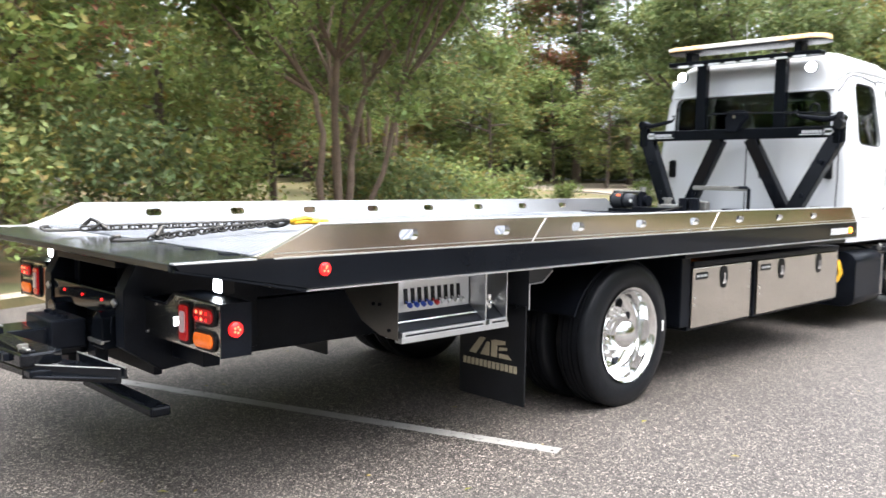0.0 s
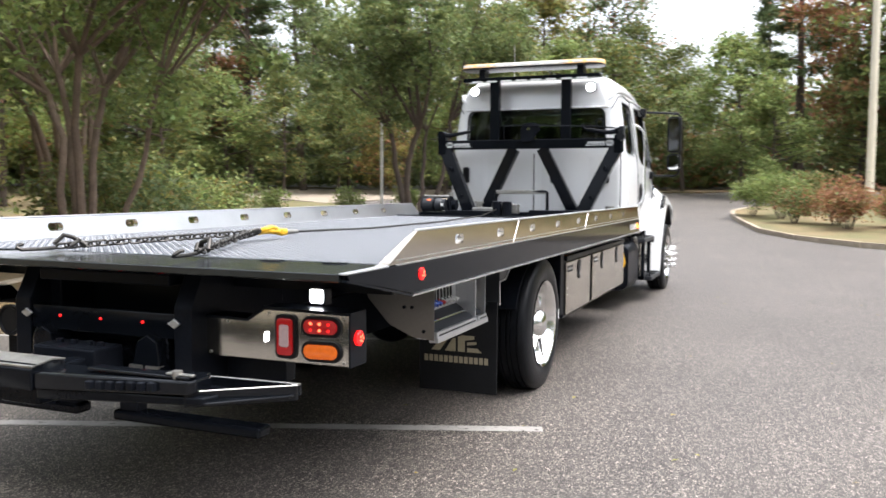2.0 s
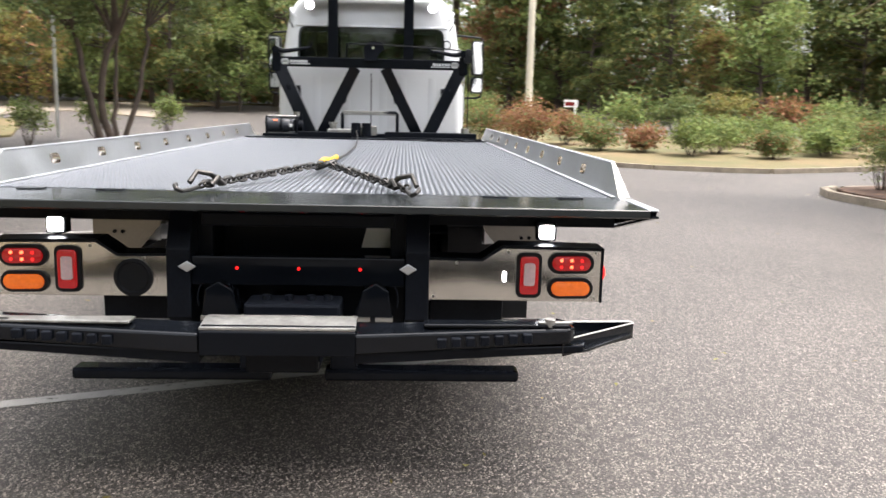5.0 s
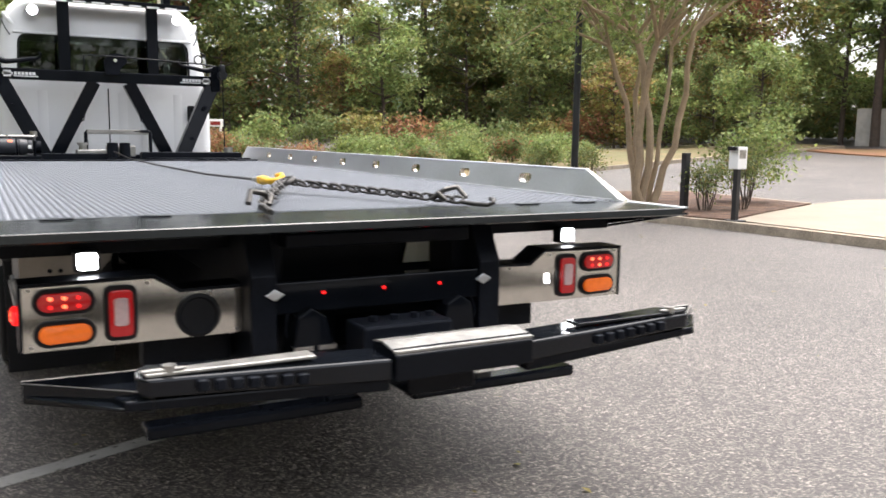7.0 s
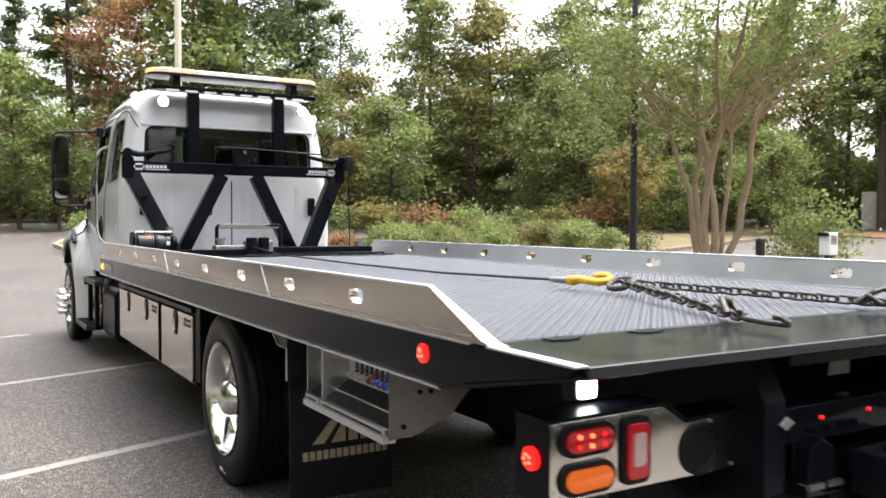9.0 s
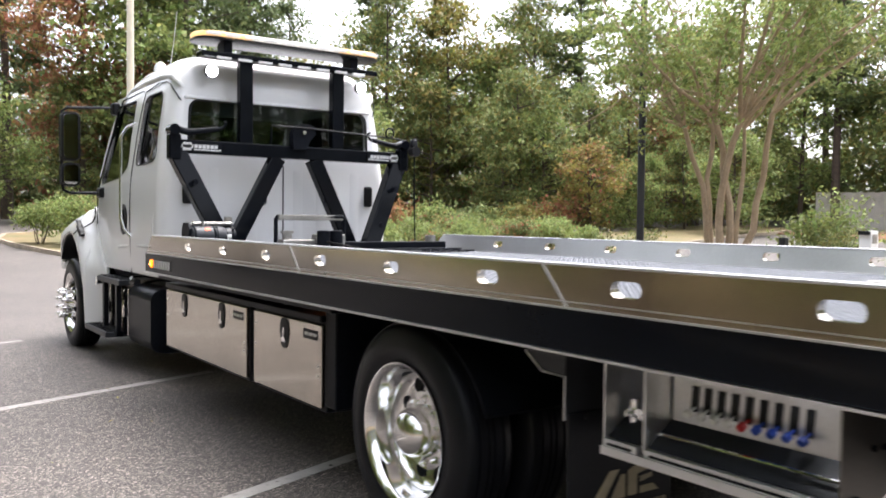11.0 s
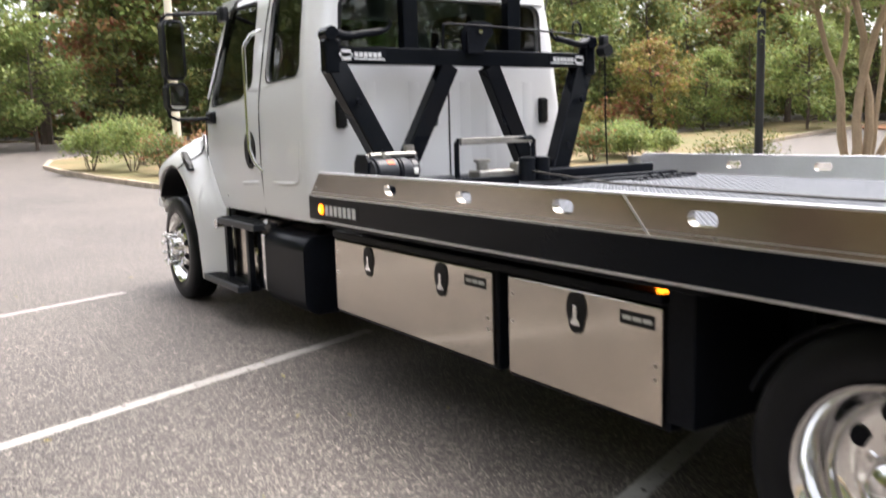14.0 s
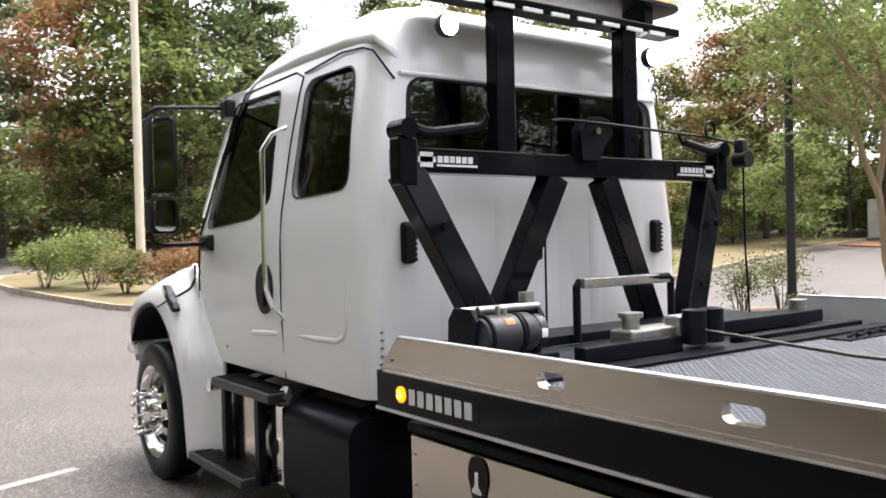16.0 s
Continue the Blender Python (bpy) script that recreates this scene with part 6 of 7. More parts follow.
def chain(a, b, parent, sag=0.02, lift=0.013):
    a, b = Vector(a), Vector(b)
    n = int((b - a).length / 0.039)
    for k in range(n):
        p = a.lerp(b, (k + 0.5) / n)
        p += Vector((0.006 * math.sin(k * 2.1), 0.006 * math.cos(k * 1.3), 0))
        q = (b - a).to_track_quat("X", "Z").to_matrix().to_4x4()
        ob = new("chain_link", LINK)
        ob.matrix_basis = Matrix.Translation(p) @ q @ pose(0, 0, 0, 45 if k % 2 else -45)
        ob.parent = parent


for s in (-1, 1):
    chain((0.01 * s, -0.12, 0.05), (0.40 * s, -1.06, 0.022), bridle)
    bm = B()
    tube(bm, [(0.40 * s, -1.07, 0.016), (0.41 * s, -1.15, 0.014), (0.42 * s, -1.24, 0.016), (0.435 * s, -1.25, 0.025), (0.445 * s, -1.235, 0.036), (0.446 * s, -1.21, 0.038)], 0.0085, 8)
    part("j_hook", bm, CHAIN, bridle, "dark forged J hook", True)
    bm = B()
    tube(bm, [(0.33 * s, -0.95, 0.02), (0.37 * s, -0.99, 0.06), (0.42 * s, -1.0, 0.07), (0.44 * s, -1.04, 0.03)], 0.011, 8)
    tube(bm, [(0.36 * s, -1.02, 0.02), (0.34 * s, -0.98, 0.05)], 0.010, 8)
    part("grab_hook", bm, CHAIN, bridle, "dark forged grab hook", True)
bm = B()
tube(bm, [(0.045 * math.cos(a), -0.10 + 0.06 * math.sin(a), 0.045 + 0.02 * math.cos(a)) for a in np.linspace(0, 2 * math.pi, 17)], 0.012, 8)
part("master_ring", bm, CHAIN, bridle, "dark steel ring", True)

hook = thing("tow_hook", "yellow painted tow hook with worn steel tip on the deck", "tow hook", (0, -1.62, 1.095))
bm = B()
tube(bm, [(0, 0.14, 0.035), (-0.012, 0.10, 0.045), (-0.030, 0.05, 0.050), (-0.036, -0.01, 0.048), (-0.026, -0.065, 0.044), (0.0, -0.095, 0.050), (0.028, -0.080, 0.066), (0.040, -0.025, 0.074), (0.034, 0.025, 0.066)], 0.021, 10, 0.011)
part("hook_body", bm, YELLOW, hook, "yellow forged hook", True)
bm = B()
prism(bm, [(-0.03, 0.16), (0.03, 0.16), (0.025, 0.11), (-0.01, 0.10), (-0.035, 0.12)], "z", 0.02, 0.06, 0.012)
part("hook_eye", bm, YELLOW, hook, "yellow hook eye")
bm = B()
cyl(bm, (0, 0.17, 0.037), (0, 0.30, 0.035), 0.016, 0.012, seg=12)
part("ferrule", bm, STEEL, hook, "steel cable ferrule", True)
bm = B()
tube(bm, [(0, -1.33, 1.13), (0, -0.3, 1.108), (-0.01, 1.0, 1.108), (-0.06, 2.2, 1.125), (-0.11, 2.80, 1.175)], 0.007, 8)
tagged(part("winch_cable", bm, CHAIN, None, "", True), "thin steel winch cable stretched along the deck", "cable")


# ---- trees, shrubs and street things ----
def leaf_object(name, centres, size, rng, material, parent, label="", flat=0.5, mats=None):
    """Many small bent leaves, one mesh."""
    n = len(centres)
    nrm = rng.normal(size=(n, 3)) * np.array([1, 1, 1])
    nrm[:, 2] = np.abs(nrm[:, 2]) + flat
    nrm /= np.linalg.norm(nrm, axis=1, keepdims=True)
    t = np.cross(nrm, rng.normal(size=(n, 3)))
    t /= np.linalg.norm(t, axis=1, keepdims=True)
    b = np.cross(nrm, t)
    s = (size * rng.uniform(0.6, 1.4, n))[:, None]
    vs = np.stack([centres - t * s, centres - b * s * 0.5 + nrm * s * 0.12, centres + t * s, centres + b * s * 0.5 + nrm * s * 0.12], 1).reshape(-1, 3)
    fs = np.arange(4 * n).reshape(-1, 4)
    me = bpy.data.meshes.new(name)
    me.from_pydata(vs.tolist(), [], fs.tolist())
    me.materials.append(material)
    if mats:
        me.materials.append(mats)
        pick = rng.random(n) < 0.2
        me.polygons.foreach_set("material_index", pick.astype(np.int32))
    ob = new(name, me)
    if parent:
        ob.parent = parent
    if label:
        ob["label"] = label
    return ob


def clumps(rng, centres, radii, per, squash=0.6):
    out = []
    for c, r in zip(centres, radii):
        p = rng.normal(size=(per, 3)) * r * 0.5
        p[:, 2] *= squash
        out.append(p + c)
    return np.concatenate(out)


def limb(bm, a, b, r0, r1, rng, bend=0.12, n=5, seg=7):
    a, b = Vector(a), Vector(b)
    d = (b - a).length * bend
    bow, jit = Vector(rng.normal(size=3)) * d, d * 0.12
    pts = [a] + [a.lerp(b, k / n) + bow * math.sin(math.pi * k / n) * 0.6 + Vector(rng.normal(size=3) * jit * (1 if k < n else 0)) for k in range(1, n + 1)]
    tube(bm, pts, r0, seg, r1)
    return pts


def multi_trunk(name, at, height, spread, trunks, seed, leaf, leaf2, label, leaves=9000, size=0.055, bark=BARK, radius=0.07, low=0.42, foot=0.22):
    """A many-stemmed tree: slender leaning trunks under a loose, wide crown."""
    rng = np.random.default_rng(seed)
    tree = thing(name, label, "tree", (*at, rise(*at) + 0.08))
    bm = B()
    tips = []
    for k in range(trunks):
        a = 2 * math.pi * (k + 0.4 * rng.random()) / trunks
        lean = spread * (0.12 + 0.26 * rng.random())
        base = (foot * math.cos(a), foot * math.sin(a), -0.15)
        mid = (lean * math.cos(a), lean * math.sin(a), height * (low + 0.08 * rng.random()))
        r = radius * (0.7 + 0.6 * rng.random())
        limb(bm, base, mid, r, r * 0.62, rng, 0.08, 7, 9)
        for q in range(5):
            a2 = a + rng.normal() * 0.9
            reach = spread * (0.4 + 0.7 * rng.random())
            tip = (mid[0] + reach * math.cos(a2), mid[1] + reach * math.sin(a2), height * (0.62 + 0.38 * rng.random()))
            pts = limb(bm, mid, tip, r * 0.5, 0.012, rng, 0.10)
            tips += [pts[-1], pts[-2], pts[-3]]
            for w in range(3):
                p = pts[2 + w % 3]
                t2 = p + Vector(np.clip(rng.normal(size=3), -1.1, 1.1) * spread * 0.26)
                limb(bm, p, t2, 0.018, 0.006, rng, 0.1, 3, 5)
                tips.append(t2)
    part("trunk", bm, bark, tree, "smooth pale stems" if bark is BARK else "", True)
    c = np.array([tuple(t) for t in tips])
    c = np.concatenate([c, c + rng.normal(size=c.shape) * spread * 0.14])
    pts = clumps(rng, c, rng.uniform(0.25, 0.75, len(c)) * (spread * 0.33), max(8, leaves // len(c)), 0.5)
    pts = pts[(pts[:, 2] > height * low * 0.8) & (np.hypot(pts[:, 0], pts[:, 1]) < spread * 1.25)]
    leaf_object("crown", pts, size, rng, leaf, tree, "", mats=leaf2)
    return tree


def wood_tree(seed, height, width, leaf, leaf2, kind, leaves=8000, size=0.15):
    """A woodland tree at the origin."""
    rng = np.random.default_rng(seed)
    names = {"broad": "green broadleaf tree in the wood", "rust": "woodland tree in rusty autumn leaf", "pine": "tall dark green pine tree", "gold": "woodland tree turning yellow in autumn"}
    tree = thing("tree", names[kind], "tree", group="woodland trees")
    bm = B()
    top = (rng.normal() * 0.3, rng.normal() * 0.3, height * 0.95)
    stem = limb(bm, (0, 0, -0.4), top, height * 0.016, 0.03, rng, 0.015, 8, 8)
    c, r = [], []
    base = 0.22 if kind != "pine" else 0.35
    count = 46
    for k in range(count):
        f = base + (1 - base) * (k + rng.random()) / count
        p = stem[min(8, int(f * 8.2))]
        shape = math.sin(math.pi * min(1, (f - base) / (1 - base) * 0.85 + 0.13)) ** 0.7 if kind != "pine" else (1.08 - f) * 1.2
        reach = width * shape * (0.55 + 0.6 * rng.random())
        a = rng.random() * 6.28
        tip = Vector((p.x + reach * math.cos(a), p.y + reach * math.sin(a), height * f + (0.3 if kind != "pine" else -0.2) * reach * rng.random()))
        if k % 2 == 0:
            limb(bm, (p.x, p.y, height * f * 0.96), tip, 0.05, 0.012, rng, 0.08, 3, 5)
        for q in (1.0, 0.62):
            c.append((p.x + (tip.x - p.x) * q, p.y + (tip.y - p.y) * q, tip.z))
            r.append(width * (0.30 if kind != "pine" else 0.24) * (0.7 + 0.6 * rng.random()))
    part("trunk", bm, BARK_DARK, tree, "", True)
    pts = clumps(rng, np.array(c), r, leaves // len(c), 0.62 if kind != "pine" else 0.4)
    leaf_object("crown", pts, size, rng, leaf, tree, mats=leaf2)
    return tree


def shrub(name, at, w, h, seed, leaf, leaf2, label, leaves=1500, size=0.045, group="", lift=0.12, stems=True):
    rng = np.random.default_rng(seed)
    ob = thing(name, label, "shrub", (*at, rise(*at) + lift), group)
    bm = B()
    tips = []
    for k in range(9):
        a = 6.28 * (k + rng.random()) / 9
        tip = (w * 0.42 * math.cos(a) * rng.uniform(0.4, 1), w * 0.42 * math.sin(a) * rng.uniform(0.4, 1), h * rng.uniform(0.55, 0.95))
        limb(bm, (0.05 * math.cos(a), 0.05 * math.sin(a), -0.1), tip, 0.014, 0.005, rng, 0.1, 4, 5)
        tips.append(tip)
    part("woody_base", bm, BARK_DARK, ob)
    c = np.array(tips)
    c = np.concatenate([c, c * np.array([1.05, 1.05, 0.75]) + rng.normal(size=c.shape) * w * 0.12, c * np.array([0.5, 0.5, 1]) + rng.normal(size=c.shape) * w * 0.1])
    pts = clumps(rng, c, np.full(len(c), w * 0.30), leaves // len(c), 0.75)
    pts = pts[pts[:, 2] > h * 0.16]
    leaf_object("foliage", pts, size, rng, leaf, ob, mats=leaf2)
    return ob


# crape myrtles
multi_trunk("crape_myrtle", (10.1, 6.8), 6.8, 2.4, 6, 11, LEAF_LIGHT, LEAF, "crape myrtle with many pale stems in the mulch bed", 23000, 0.05, BARK, 0.075, 0.40, 0.13)
multi_trunk("crape_myrtle", (-6.9, 3.9), 7.6, 3.4, 5, 12, LEAF_LIGHT, LEAF, "old crape myrtle with thick leaning stems on the bank", 60000, 0.065, BARK_MID, 0.065, 0.34)
multi_trunk("crape_myrtle", (-7.6, 17.6), 7.5, 2.9, 4, 13, LEAF, LEAF_DARK, "crape myrtle beside the lawn", 30000, 0.08, BARK_DARK, 0.09, 0.36)
multi_trunk("crape_myrtle", (-10.5, -2.5), 7.5, 3.4, 5, 15, LEAF_LIGHT, LEAF_GOLD, "leafy tree leaning over the bank", 26000, 0.08, BARK_MID, 0.10, 0.36)
multi_trunk("crape_myrtle", (-13.5, 9.5), 8.5, 3.6, 6, 16, LEAF_DARK, LEAF, "leafy tree behind the bank shrubs", 22000, 0.09, BARK_MID, 0.10, 0.36)

# woodland
kinds = [(21, 14, 3.6, LEAF, LEAF_GOLD, "broad"), (22, 17, 3.4, LEAF_DARK, LEAF, "broad"), (23, 13, 3.3, LEAF_RUST, LEAF_GOLD, "rust"), (24, 19, 2.8, LEAF_PINE, LEAF_DARK, "pine"), (25, 12, 3.4, LEAF_GOLD, LEAF, "gold"), (26, 10, 3.2, LEAF_LIGHT, LEAF, "broad"), (27, 15, 3.8, LEAF_DARK, LEAF_RUST, "broad")]
models = [wood_tree(*k) for k in kinds]
rng = np.random.default_rng(5)
spots = []
for a in np.arange(-82, 84, 3.6):
    spots.append((a + rng.normal() * 0.7, 45 + rng.normal() * 2.0))
for a in np.arange(-82, 84, 4.6):
    spots.append((a + rng.normal() * 1.0, 55 + rng.normal() * 3.0))
# unseen trees round the back, added to darken mirror and metal reflections
for a in np.arange(92, 276, 5.5):
    spots.append((a, 34 + rng.normal() * 3.0))
mix = [0, 1, 3, 0, 6, 2, 5, 1, 4, 0, 3, 6, 1, 5]
for k, (a, r) in enumerate(spots):
    x, y = r * math.sin(radians(a)), r * math.cos(radians(a))
    i = mix[(k * 5 + k // 9) % len(mix)]
    if -14 < a < 4 and i in (2, 4):
        i = 5
    if (5 < a < 9 or 15 < a < 20) and r < 50:
        i = 2 if k % 2 else 3
    if 28 < a < 60:
        i = (5, 0, 4, 5, 0, 3)[k % 6]
    if 47 < a < 57:
        i = (4, 2, 4)[k % 3]
    if 60 < a < 92:
        i = (3, 0, 5, 3, 6)[k % 5]
    f = rng.uniform(0.80, 1.12)
    for gap, wide in ((-4, 6), (26, 2.5), (48, 4), (-28, 3)):
        if abs(a - gap) < wide:
            f *= 0.74
    if 2 < a < 22:
        f *= 1.12
    m = pose(x, y, rise(x, y), 0, 0, rng.uniform(0, 360)) @ Matrix.Scale(f, 4)
    t = copy_thing(models[i], Matrix.Identity(4))
    t.matrix_basis = m
for t in models:
    for o in (*t.children_recursive, t):
        bpy.data.objects.remove(o)

# trees crowding the left bank
near = [wood_tree(31, 9.5, 2.8, LEAF_LIGHT, LEAF_GOLD, "broad", 11000, 0.10), wood_tree(32, 8.5, 2.6, LEAF, LEAF_RUST, "broad", 11000, 0.10)]
for k, (x, y, f) in enumerate(((-15, -6, 1.0), (-14, 1, 1.05), (-17, 5.5, 1.1), (-20, 11, 1.0), (-22, 3, 1.2), (-13.5, -12, 1.0), (-24, 17, 1.05), (-28, 24, 1.0))):
    t = copy_thing(near[k % 2], Matrix.Identity(4))
    t.matrix_basis = pose(x, y, rise(x, y), 0, 0, 70 * k) @ Matrix.Scale(f, 4)
    t["label"] = "leafy tree standing on the planted bank"
for t in near:
    for o in (*t.children_recursive, t):
        bpy.data.objects.remove(o)

# low leafy trees and saplings at the wood's edge
edge = [wood_tree(41, 6.0, 2.1, LEAF_LIGHT, LEAF, "broad", 5200, 0.10), wood_tree(42, 7.5, 2.3, LEAF, LEAF_GOLD, "broad", 5200, 0.11), wood_tree(43, 5.0, 1.9, LEAF_GOLD, LEAF_RUST, "gold", 4200, 0.10)]
rng = np.random.default_rng(15)
for k, a in enumerate(np.arange(-62, 80, 4.1)):
    r = 40 + rng.normal() * 1.5
    a += rng.normal() * 0.8
    x, y = r * math.sin(radians(a)), r * math.cos(radians(a))
    if -8 < a < 3 or 57 < a < 82:
        continue
    t = copy_thing(edge[(0, 1, 1, 2, 0, 1)[k % 6]], Matrix.Identity(4))
    t.matrix_basis = pose(x, y, rise(x, y) - 0.5, 0, 0, rng.uniform(0, 360)) @ Matrix.Scale(rng.uniform(0.8, 1.2), 4)
    t["label"] = "low leafy tree at the wood's edge"
for k, a in enumerate(np.arange(38, 57, 3.4)):
    r = 37 + 1.6 * math.sin(k * 2.1)
    x, y = r * math.sin(radians(a)), r * math.cos(radians(a))
    t = copy_thing(edge[(1, 0, 2, 0)[k % 4]], Matrix.Identity(4))
    t.matrix_basis = pose(x, y, rise(x, y) - 0.7, 0, 0, 47 * k) @ Matrix.Scale(0.85 + 0.2 * math.sin(k * 1.3), 4)
    t["label"] = "low leafy tree at the wood's edge"
for t in edge:
    for o in (*t.children_recursive, t):
        bpy.data.objects.remove(o)

# undergrowth that closes the wood; the 100 to 262 degree ring is unseen, added for dark reflections
rng = np.random.default_rng(77)
for name, a0, a1, r0, n, leaf, leaf2 in (("undergrowth", -84, -22, 45, 42000, LEAF_DARK, LEAF), ("undergrowth", -22, 40, 47, 44000, LEAF, LEAF_RUST), ("undergrowth", 40, 86, 45, 30000, LEAF, LEAF_GOLD), ("undergrowth", 100, 262, 36, 22000, LEAF_DARK, LEAF)):
    a = np.radians(rng.uniform(a0, a1, n))
    r = r0 + rng.gamma(1.5, 5, n)
    top = 5.5 + 1.6 * np.sin(a * 23) + 1.0 * np.sin(a * 57 + 1)
    z = rng.random(n) ** 1.2 * top
    pts = np.stack([r * np.sin(a), r * np.cos(a), z + 1.6], 1)
    tagged(leaf_object(name, pts, 0.26, rng, leaf, None, mats=leaf2), "dense dark undergrowth along the wood's edge", "undergrowth", kind="stuff")

# shrubs on the grass island
mixs = [(LEAF_LIGHT, LEAF, "bright green shrub on the island"), (LEAF_RUST, LEAF_GOLD, "reddish island shrub on thin stems"), (LEAF, LEAF_RUST, "green island shrub with red tips"), (LEAF_RUST, LEAF, "rusty red shrub on the island")]
spots = [(1.7, 25.6, 0), (2.6, 24.4, 0), (3.0, 22.6, 2), (4.1, 22.0, 1), (4.4, 20.3, 3), (5.6, 21.2, 1), (6.2, 19.2, 2), (7.4, 18.6, 3), (8.4, 17.4, 0), (9.5, 18.4, 2), (10.4, 16.6, 3), (11.8, 17.4, 1), (13.0, 16.0, 2), (14.4, 17.2, 0), (15.6, 15.8, 1), (17.2, 16.8, 2), (19.0, 16.4, 0), (20.6, 17.6, 3), (22.5, 17.6, 2), (24.5, 18.6, 1), (3.4, 26.6, 2), (6.6, 23.6, 0), (26.5, 19.2, 0), (28.5, 20.0, 2), (12.2, 14.9, 0), (13.8, 14.7, 1), (15.2, 14.6, 0), (16.8, 14.8, 2), (18.4, 15.0, 0), (20.2, 15.4, 1), (21.8, 15.8, 0), (23.4, 16.4, 3), (25.2, 17.0, 0), (11.2, 18.6, 0), (14.0, 18.8, 2), (16.6, 18.6, 0), (19.6, 18.8, 0)]
spots = [(x, y if x < 11 else y + 2.4, m if x < 8 else (0, 2, 0)[k % 3]) for k, (x, y, m) in enumerate(spots) if x < 17.5]
for k, (x, y, m) in enumerate(spots):
    l1, l2, lab = mixs[m]
    f = 1.0 if x < 5 else 0.66
    shrub("shrub", (x, y), (1.35 + 0.3 * math.sin(k * 2.3)) * (1.0 if x < 5 else 0.85), (1.15 + 0.25 * math.sin(k * 1.7)) * f, 100 + k, l1, l2, lab, 2800, 0.05, "island shrubs")
# shrubs on the left bank and by the lawn
for k, (x, y, w, h) in enumerate(((-6.6, -1.6, 1.8, 1.9), (-7.6, 0.4, 2.2, 2.1), (-8.2, 2.2, 2.0, 1.7), (-8.6, 5.6, 2.2, 1.7), (-8.9, 7.4, 2.0, 1.6), (-9.6, 9.2, 2.2, 1.6), (-10.2, 11.4, 1.8, 1.3), (-9.0, -4.0, 2.4, 2.6), (-8.0, -6.5, 2.4, 2.4), (-10.4, 0.5, 2.6, 2.8))):
    shrub("bush", (x, y), w, h, 200 + k, (LEAF, LEAF_DARK, LEAF_LIGHT)[k % 3], LEAF_GOLD, "leafy green bush on the bank", 3200, 0.06, "bank bushes")
for k, (x, y) in enumerate(((-11.0, 15.0), (-9.6, 17.0), (-8.6, 19.4), (-7.2, 21.6))):
    shrub("bush", (x, y), 0.9, 1.1, 230 + k, LEAF_LIGHT, LEAF, "small clipped bush beside the lawn", 1200, 0.05, "lawn bushes")
# mulch bed plants
for k, (x, y, w, h) in enumerate(((9.15, 9.0, 0.8, 0.95), (10.6, 9.2, 0.9, 1.05), (9.9, 5.0, 0.6, 0.8), (10.7, 4.9, 0.7, 1.1), (9.2, 7.9, 0.55, 0.45))):
    shrub("shrub", (x, y), w, h, 250 + k, LEAF, LEAF_GOLD, "sparse young shrub in the mulch", 1500, 0.028, "mulch bed shrubs")
shrub("bush", (12.2, 6.1), 1.4, 1.65, 260, LEAF_LIGHT, LEAF, "rounded bright green bush beside the post", 2600, 0.05)
# low hedge along the far road
for k in range(9):
    x, y = 10 + 2.0 * k, 30.5 - 0.62 * k
    shrub("hedge_plant", (x, y), 2.2, 1.2 + 0.2 * math.sin(k), 300 + k, (LEAF_LIGHT, LEAF, LEAF_GOLD, LEAF_RUST)[k % 4], LEAF, "low roadside hedge plant", 1500, 0.09, "roadside hedge", 0.0)

# fallen leaves on the asphalt
rng = np.random.default_rng(9)
n = 260
pts = np.stack([rng.uniform(-7, 8, n), rng.uniform(-5, 13, n), np.full(n, 0.006)], 1)
lv = leaf_object("fallen_leaves", pts, 0.022, rng, LEAF_GOLD, None, flat=6.0)
tagged(lv, "few small dry leaves scattered on the asphalt", "leaves", kind="stuff")

# pale pole on the island
pole = thing("utility_pole", "tall cream painted pole on a concrete foot", "pole", (5.72, 30.6, rise(5.72, 30.6)))
bm = B()
cyl(bm, (0, 0, 0.3), (0, 0, 12), 0.155, 0.12, 20)
part("shaft", bm, CREAM_POLE, pole, "", True)
bm = B()
cyl(bm, (0, 0, -0.2), (0, 0, 0.75), 0.32, 0.32, 24)
part("foot", bm, CONCRETE, pole, "concrete foot", True)
# dark lamp post in the mulch bed
post = thing("lamp_post", "tall dark bronze lamp post in the mulch bed", "lamp post", (9.7, 8.46, 0.13))
bm = B()
cyl(bm, (0, 0, 0), (0, 0, 8.5), 0.075, 0.06, 20)
part("shaft", bm, DARK_POLE, post, "", True)
bm = B()
bx(bm, -0.14, 0.14, -0.14, 0.14, 0, 0.03, 0.006)
part("base_plate", bm, DARK_POLE, post)
bm = B()
bx(bm, -0.9, -0.05, -0.17, 0.17, 8.35, 8.48, 0.03)
part("lamp_head", bm, DARK_POLE, post)
# thin lamp post beside the lawn
post = thing("sign_post", "thin grey post beside the lawn", "post", (-10.2, 20.5, rise(-10.2, 20.5)))
bm = B()
cyl(bm, (0, 0, -0.1), (0, 0, 4.2), 0.05, 0.05, 12)
part("shaft", bm, MILL, post, "", True)
# square bollard and the boxed post
boll = thing("bollard", "square dark wooden bollard in the mulch", "bollard", (9.72, 5.33, 0.12))
bm = B()
bx(bm, -0.055, 0.055, -0.055, 0.055, -0.1, 0.98, 0.006)
part("post", bm, DARK_POLE, boll)
bm = B()
bx(bm, -0.06, 0.06, -0.06, 0.06, 0.98, 1.0, 0.006)
part("cap", bm, DARK_POLE, boll)
mb = thing("dispenser_post", "white dispenser box on a dark square post", "dispenser", (8.92, 3.46, 0.12))
bm = B()
bx(bm, -0.04, 0.04, -0.04, 0.04, -0.1, 0.82, 0.005)
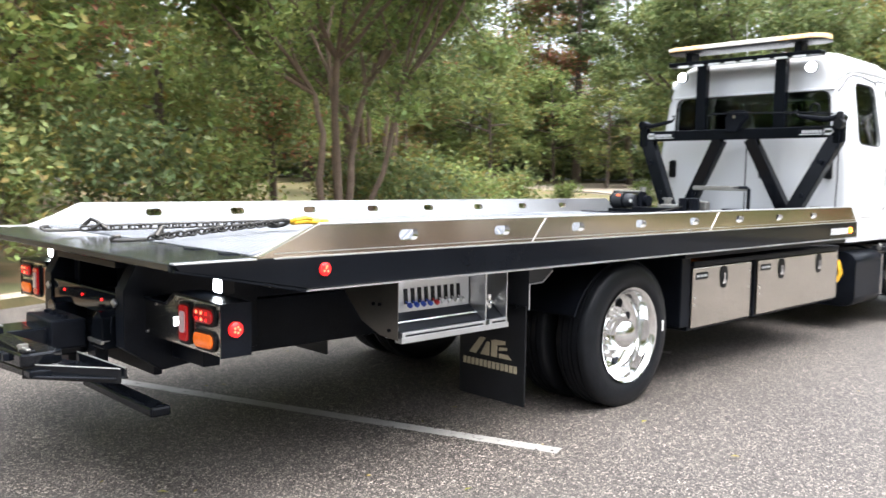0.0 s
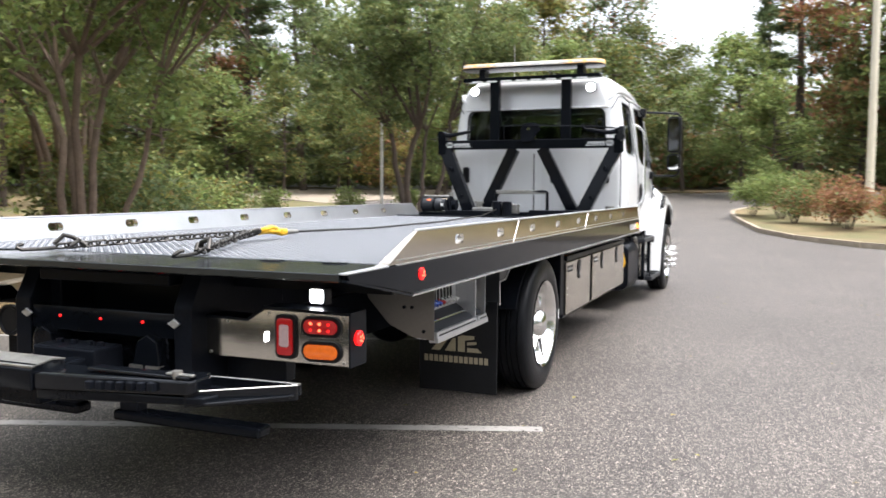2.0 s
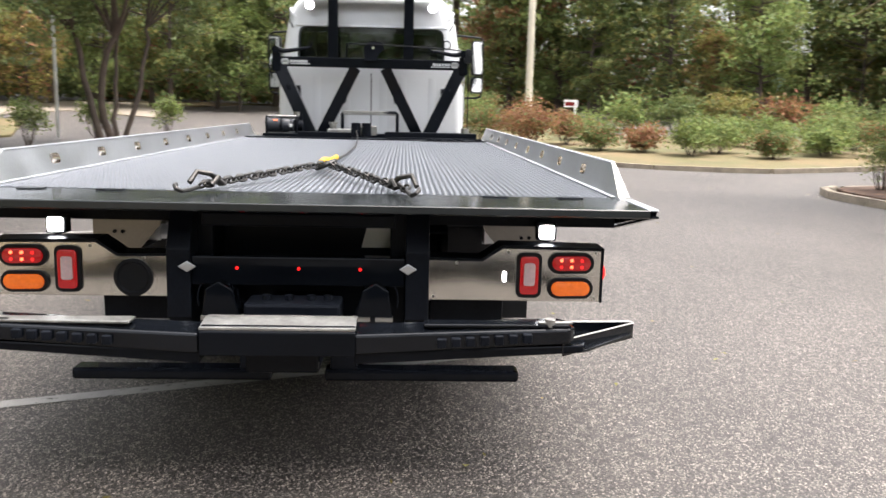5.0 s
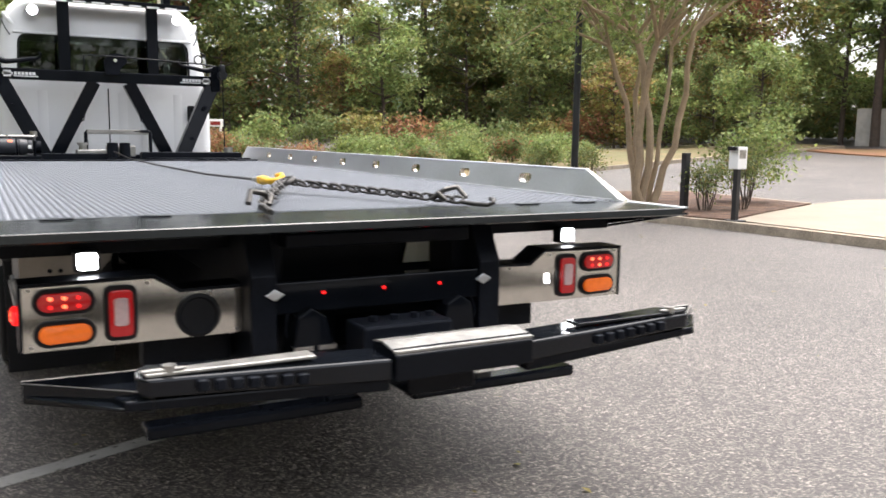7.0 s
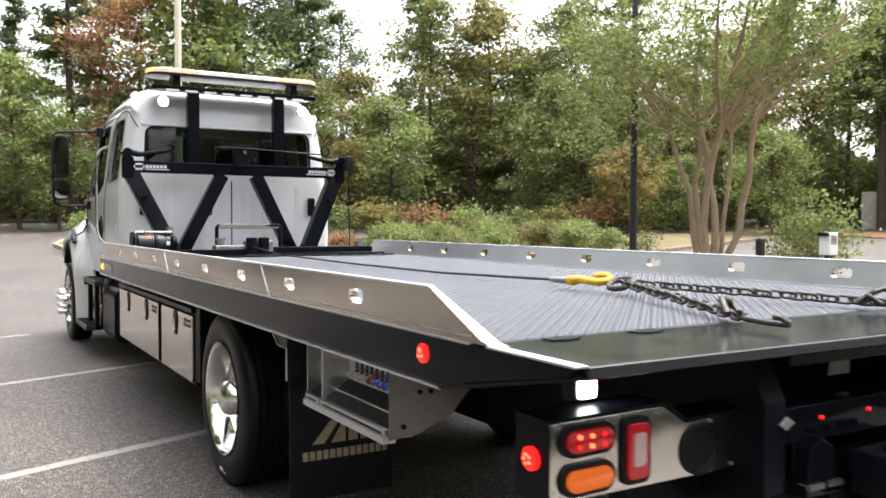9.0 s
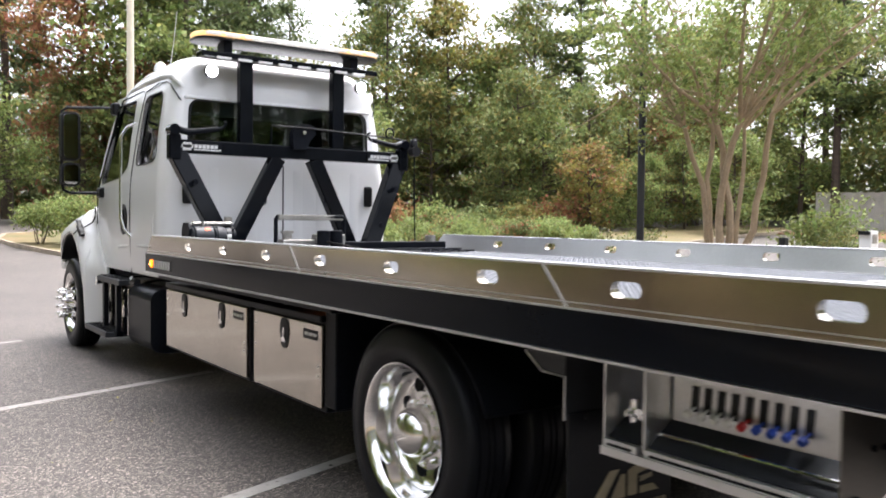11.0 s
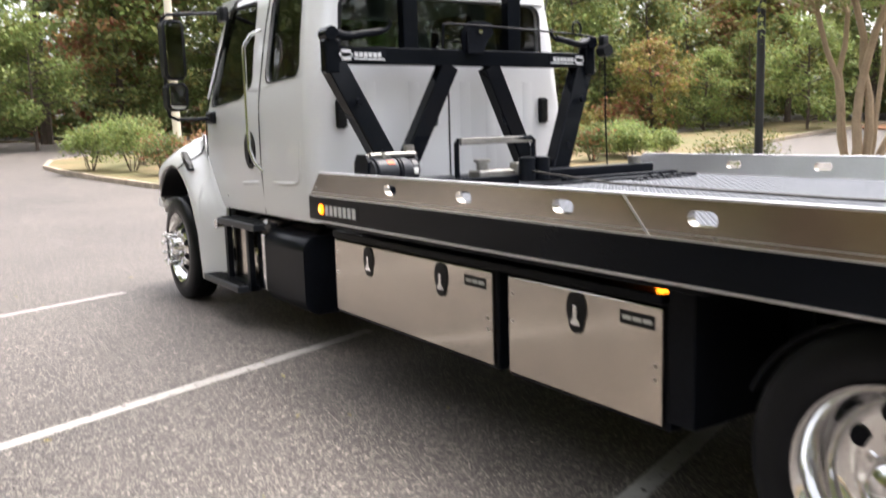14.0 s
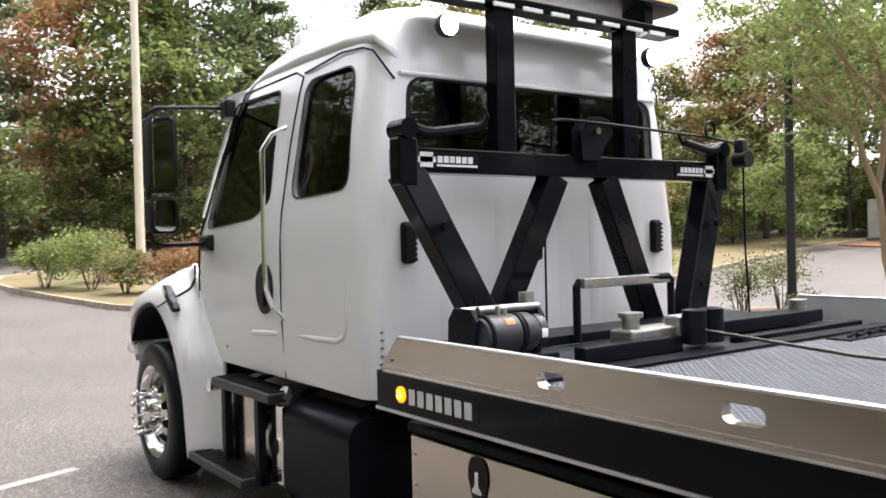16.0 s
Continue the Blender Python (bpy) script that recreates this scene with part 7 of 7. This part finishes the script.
bx(bm, -0.12, 0.12, -0.12, 0.12, 0.0, 0.02, 0.003)
part("post", bm, DARK_POLE, mb)
bm = B()
bx(bm, -0.10, 0.10, -0.09, 0.09, 0.80, 1.14, 0.012)
body = part("box", bm, WHITE_LABEL, mb, "white box")
bm = B()
bx(bm, -0.07, 0.06, -0.096, -0.088, 0.96, 1.09, 0.004)
part("window", bm, STEEL, body, "grey front window")
bm = B()
bx(bm, -0.15, -0.10, -0.08, 0.08, 1.08, 1.14, 0.006)
part("lid", bm, PLASTIC, body, "dark open lid")
# yard fence in the distance
fence = thing("yard_fence", "weathered grey board fence beyond the road", "fence", kind="structure")
for k in range(58):
    a = Vector((37.5, 21.4)).lerp(Vector((43.4, 7.0)), k / 58)
    z = rise(a.x, a.y)
    bm = B()
    dv = Vector((6, -13.5)).normalized() * 0.15
    nv = Vector((dv.y, -dv.x)).normalized() * 0.012
    h = 1.85 + 0.04 * math.sin(k * 3.1)
    prism(bm, [(a.x - dv.x - nv.x, a.y - dv.y - nv.y), (a.x + dv.x - nv.x, a.y + dv.y - nv.y), (a.x + dv.x + nv.x, a.y + dv.y + nv.y), (a.x - dv.x + nv.x, a.y - dv.y + nv.y)], "z", z, z + h)
    part("board", bm, WOOD, fence)
# small street sign by the wood
sign = thing("street_sign", "small green diamond road sign on a thin post", "road sign", (19.0, 36.0, rise(19, 36)))
bm = B()
cyl(bm, (0, 0, 0), (0, 0, 2.3), 0.03, seg=8)
part("post", bm, MILL, sign)
bm = B()
prism(bm, [(0, 1.75), (0.36, 2.1), (0, 2.45), (-0.36, 2.1)], "y", -0.04, -0.03)
part("plate", bm, mat("sign_green", (0.25, 0.34, 0.25), 0.5), sign)

# small white sign on the island
sign = thing("island_sign", "small white sign on a white post among the shrubs", "sign", (6.7, 25.4, rise(6.7, 25.4) + 0.12))
bm = B()
cyl(bm, (0, 0, -0.1), (0, 0, 1.15), 0.06, 0.045, 12)
part("post", bm, WHITE_LABEL, sign, "", True)
bm = B()
bx(bm, -0.42, 0.10, -0.03, -0.01, 1.05, 1.32, 0.01)
plate = part("plate", bm, WHITE_LABEL, sign)
bm = B()
bx(bm, -0.38, -0.02, -0.036, -0.03, 1.10, 1.24)
part("bar", bm, RED_PAINT, plate, "dark red bar")
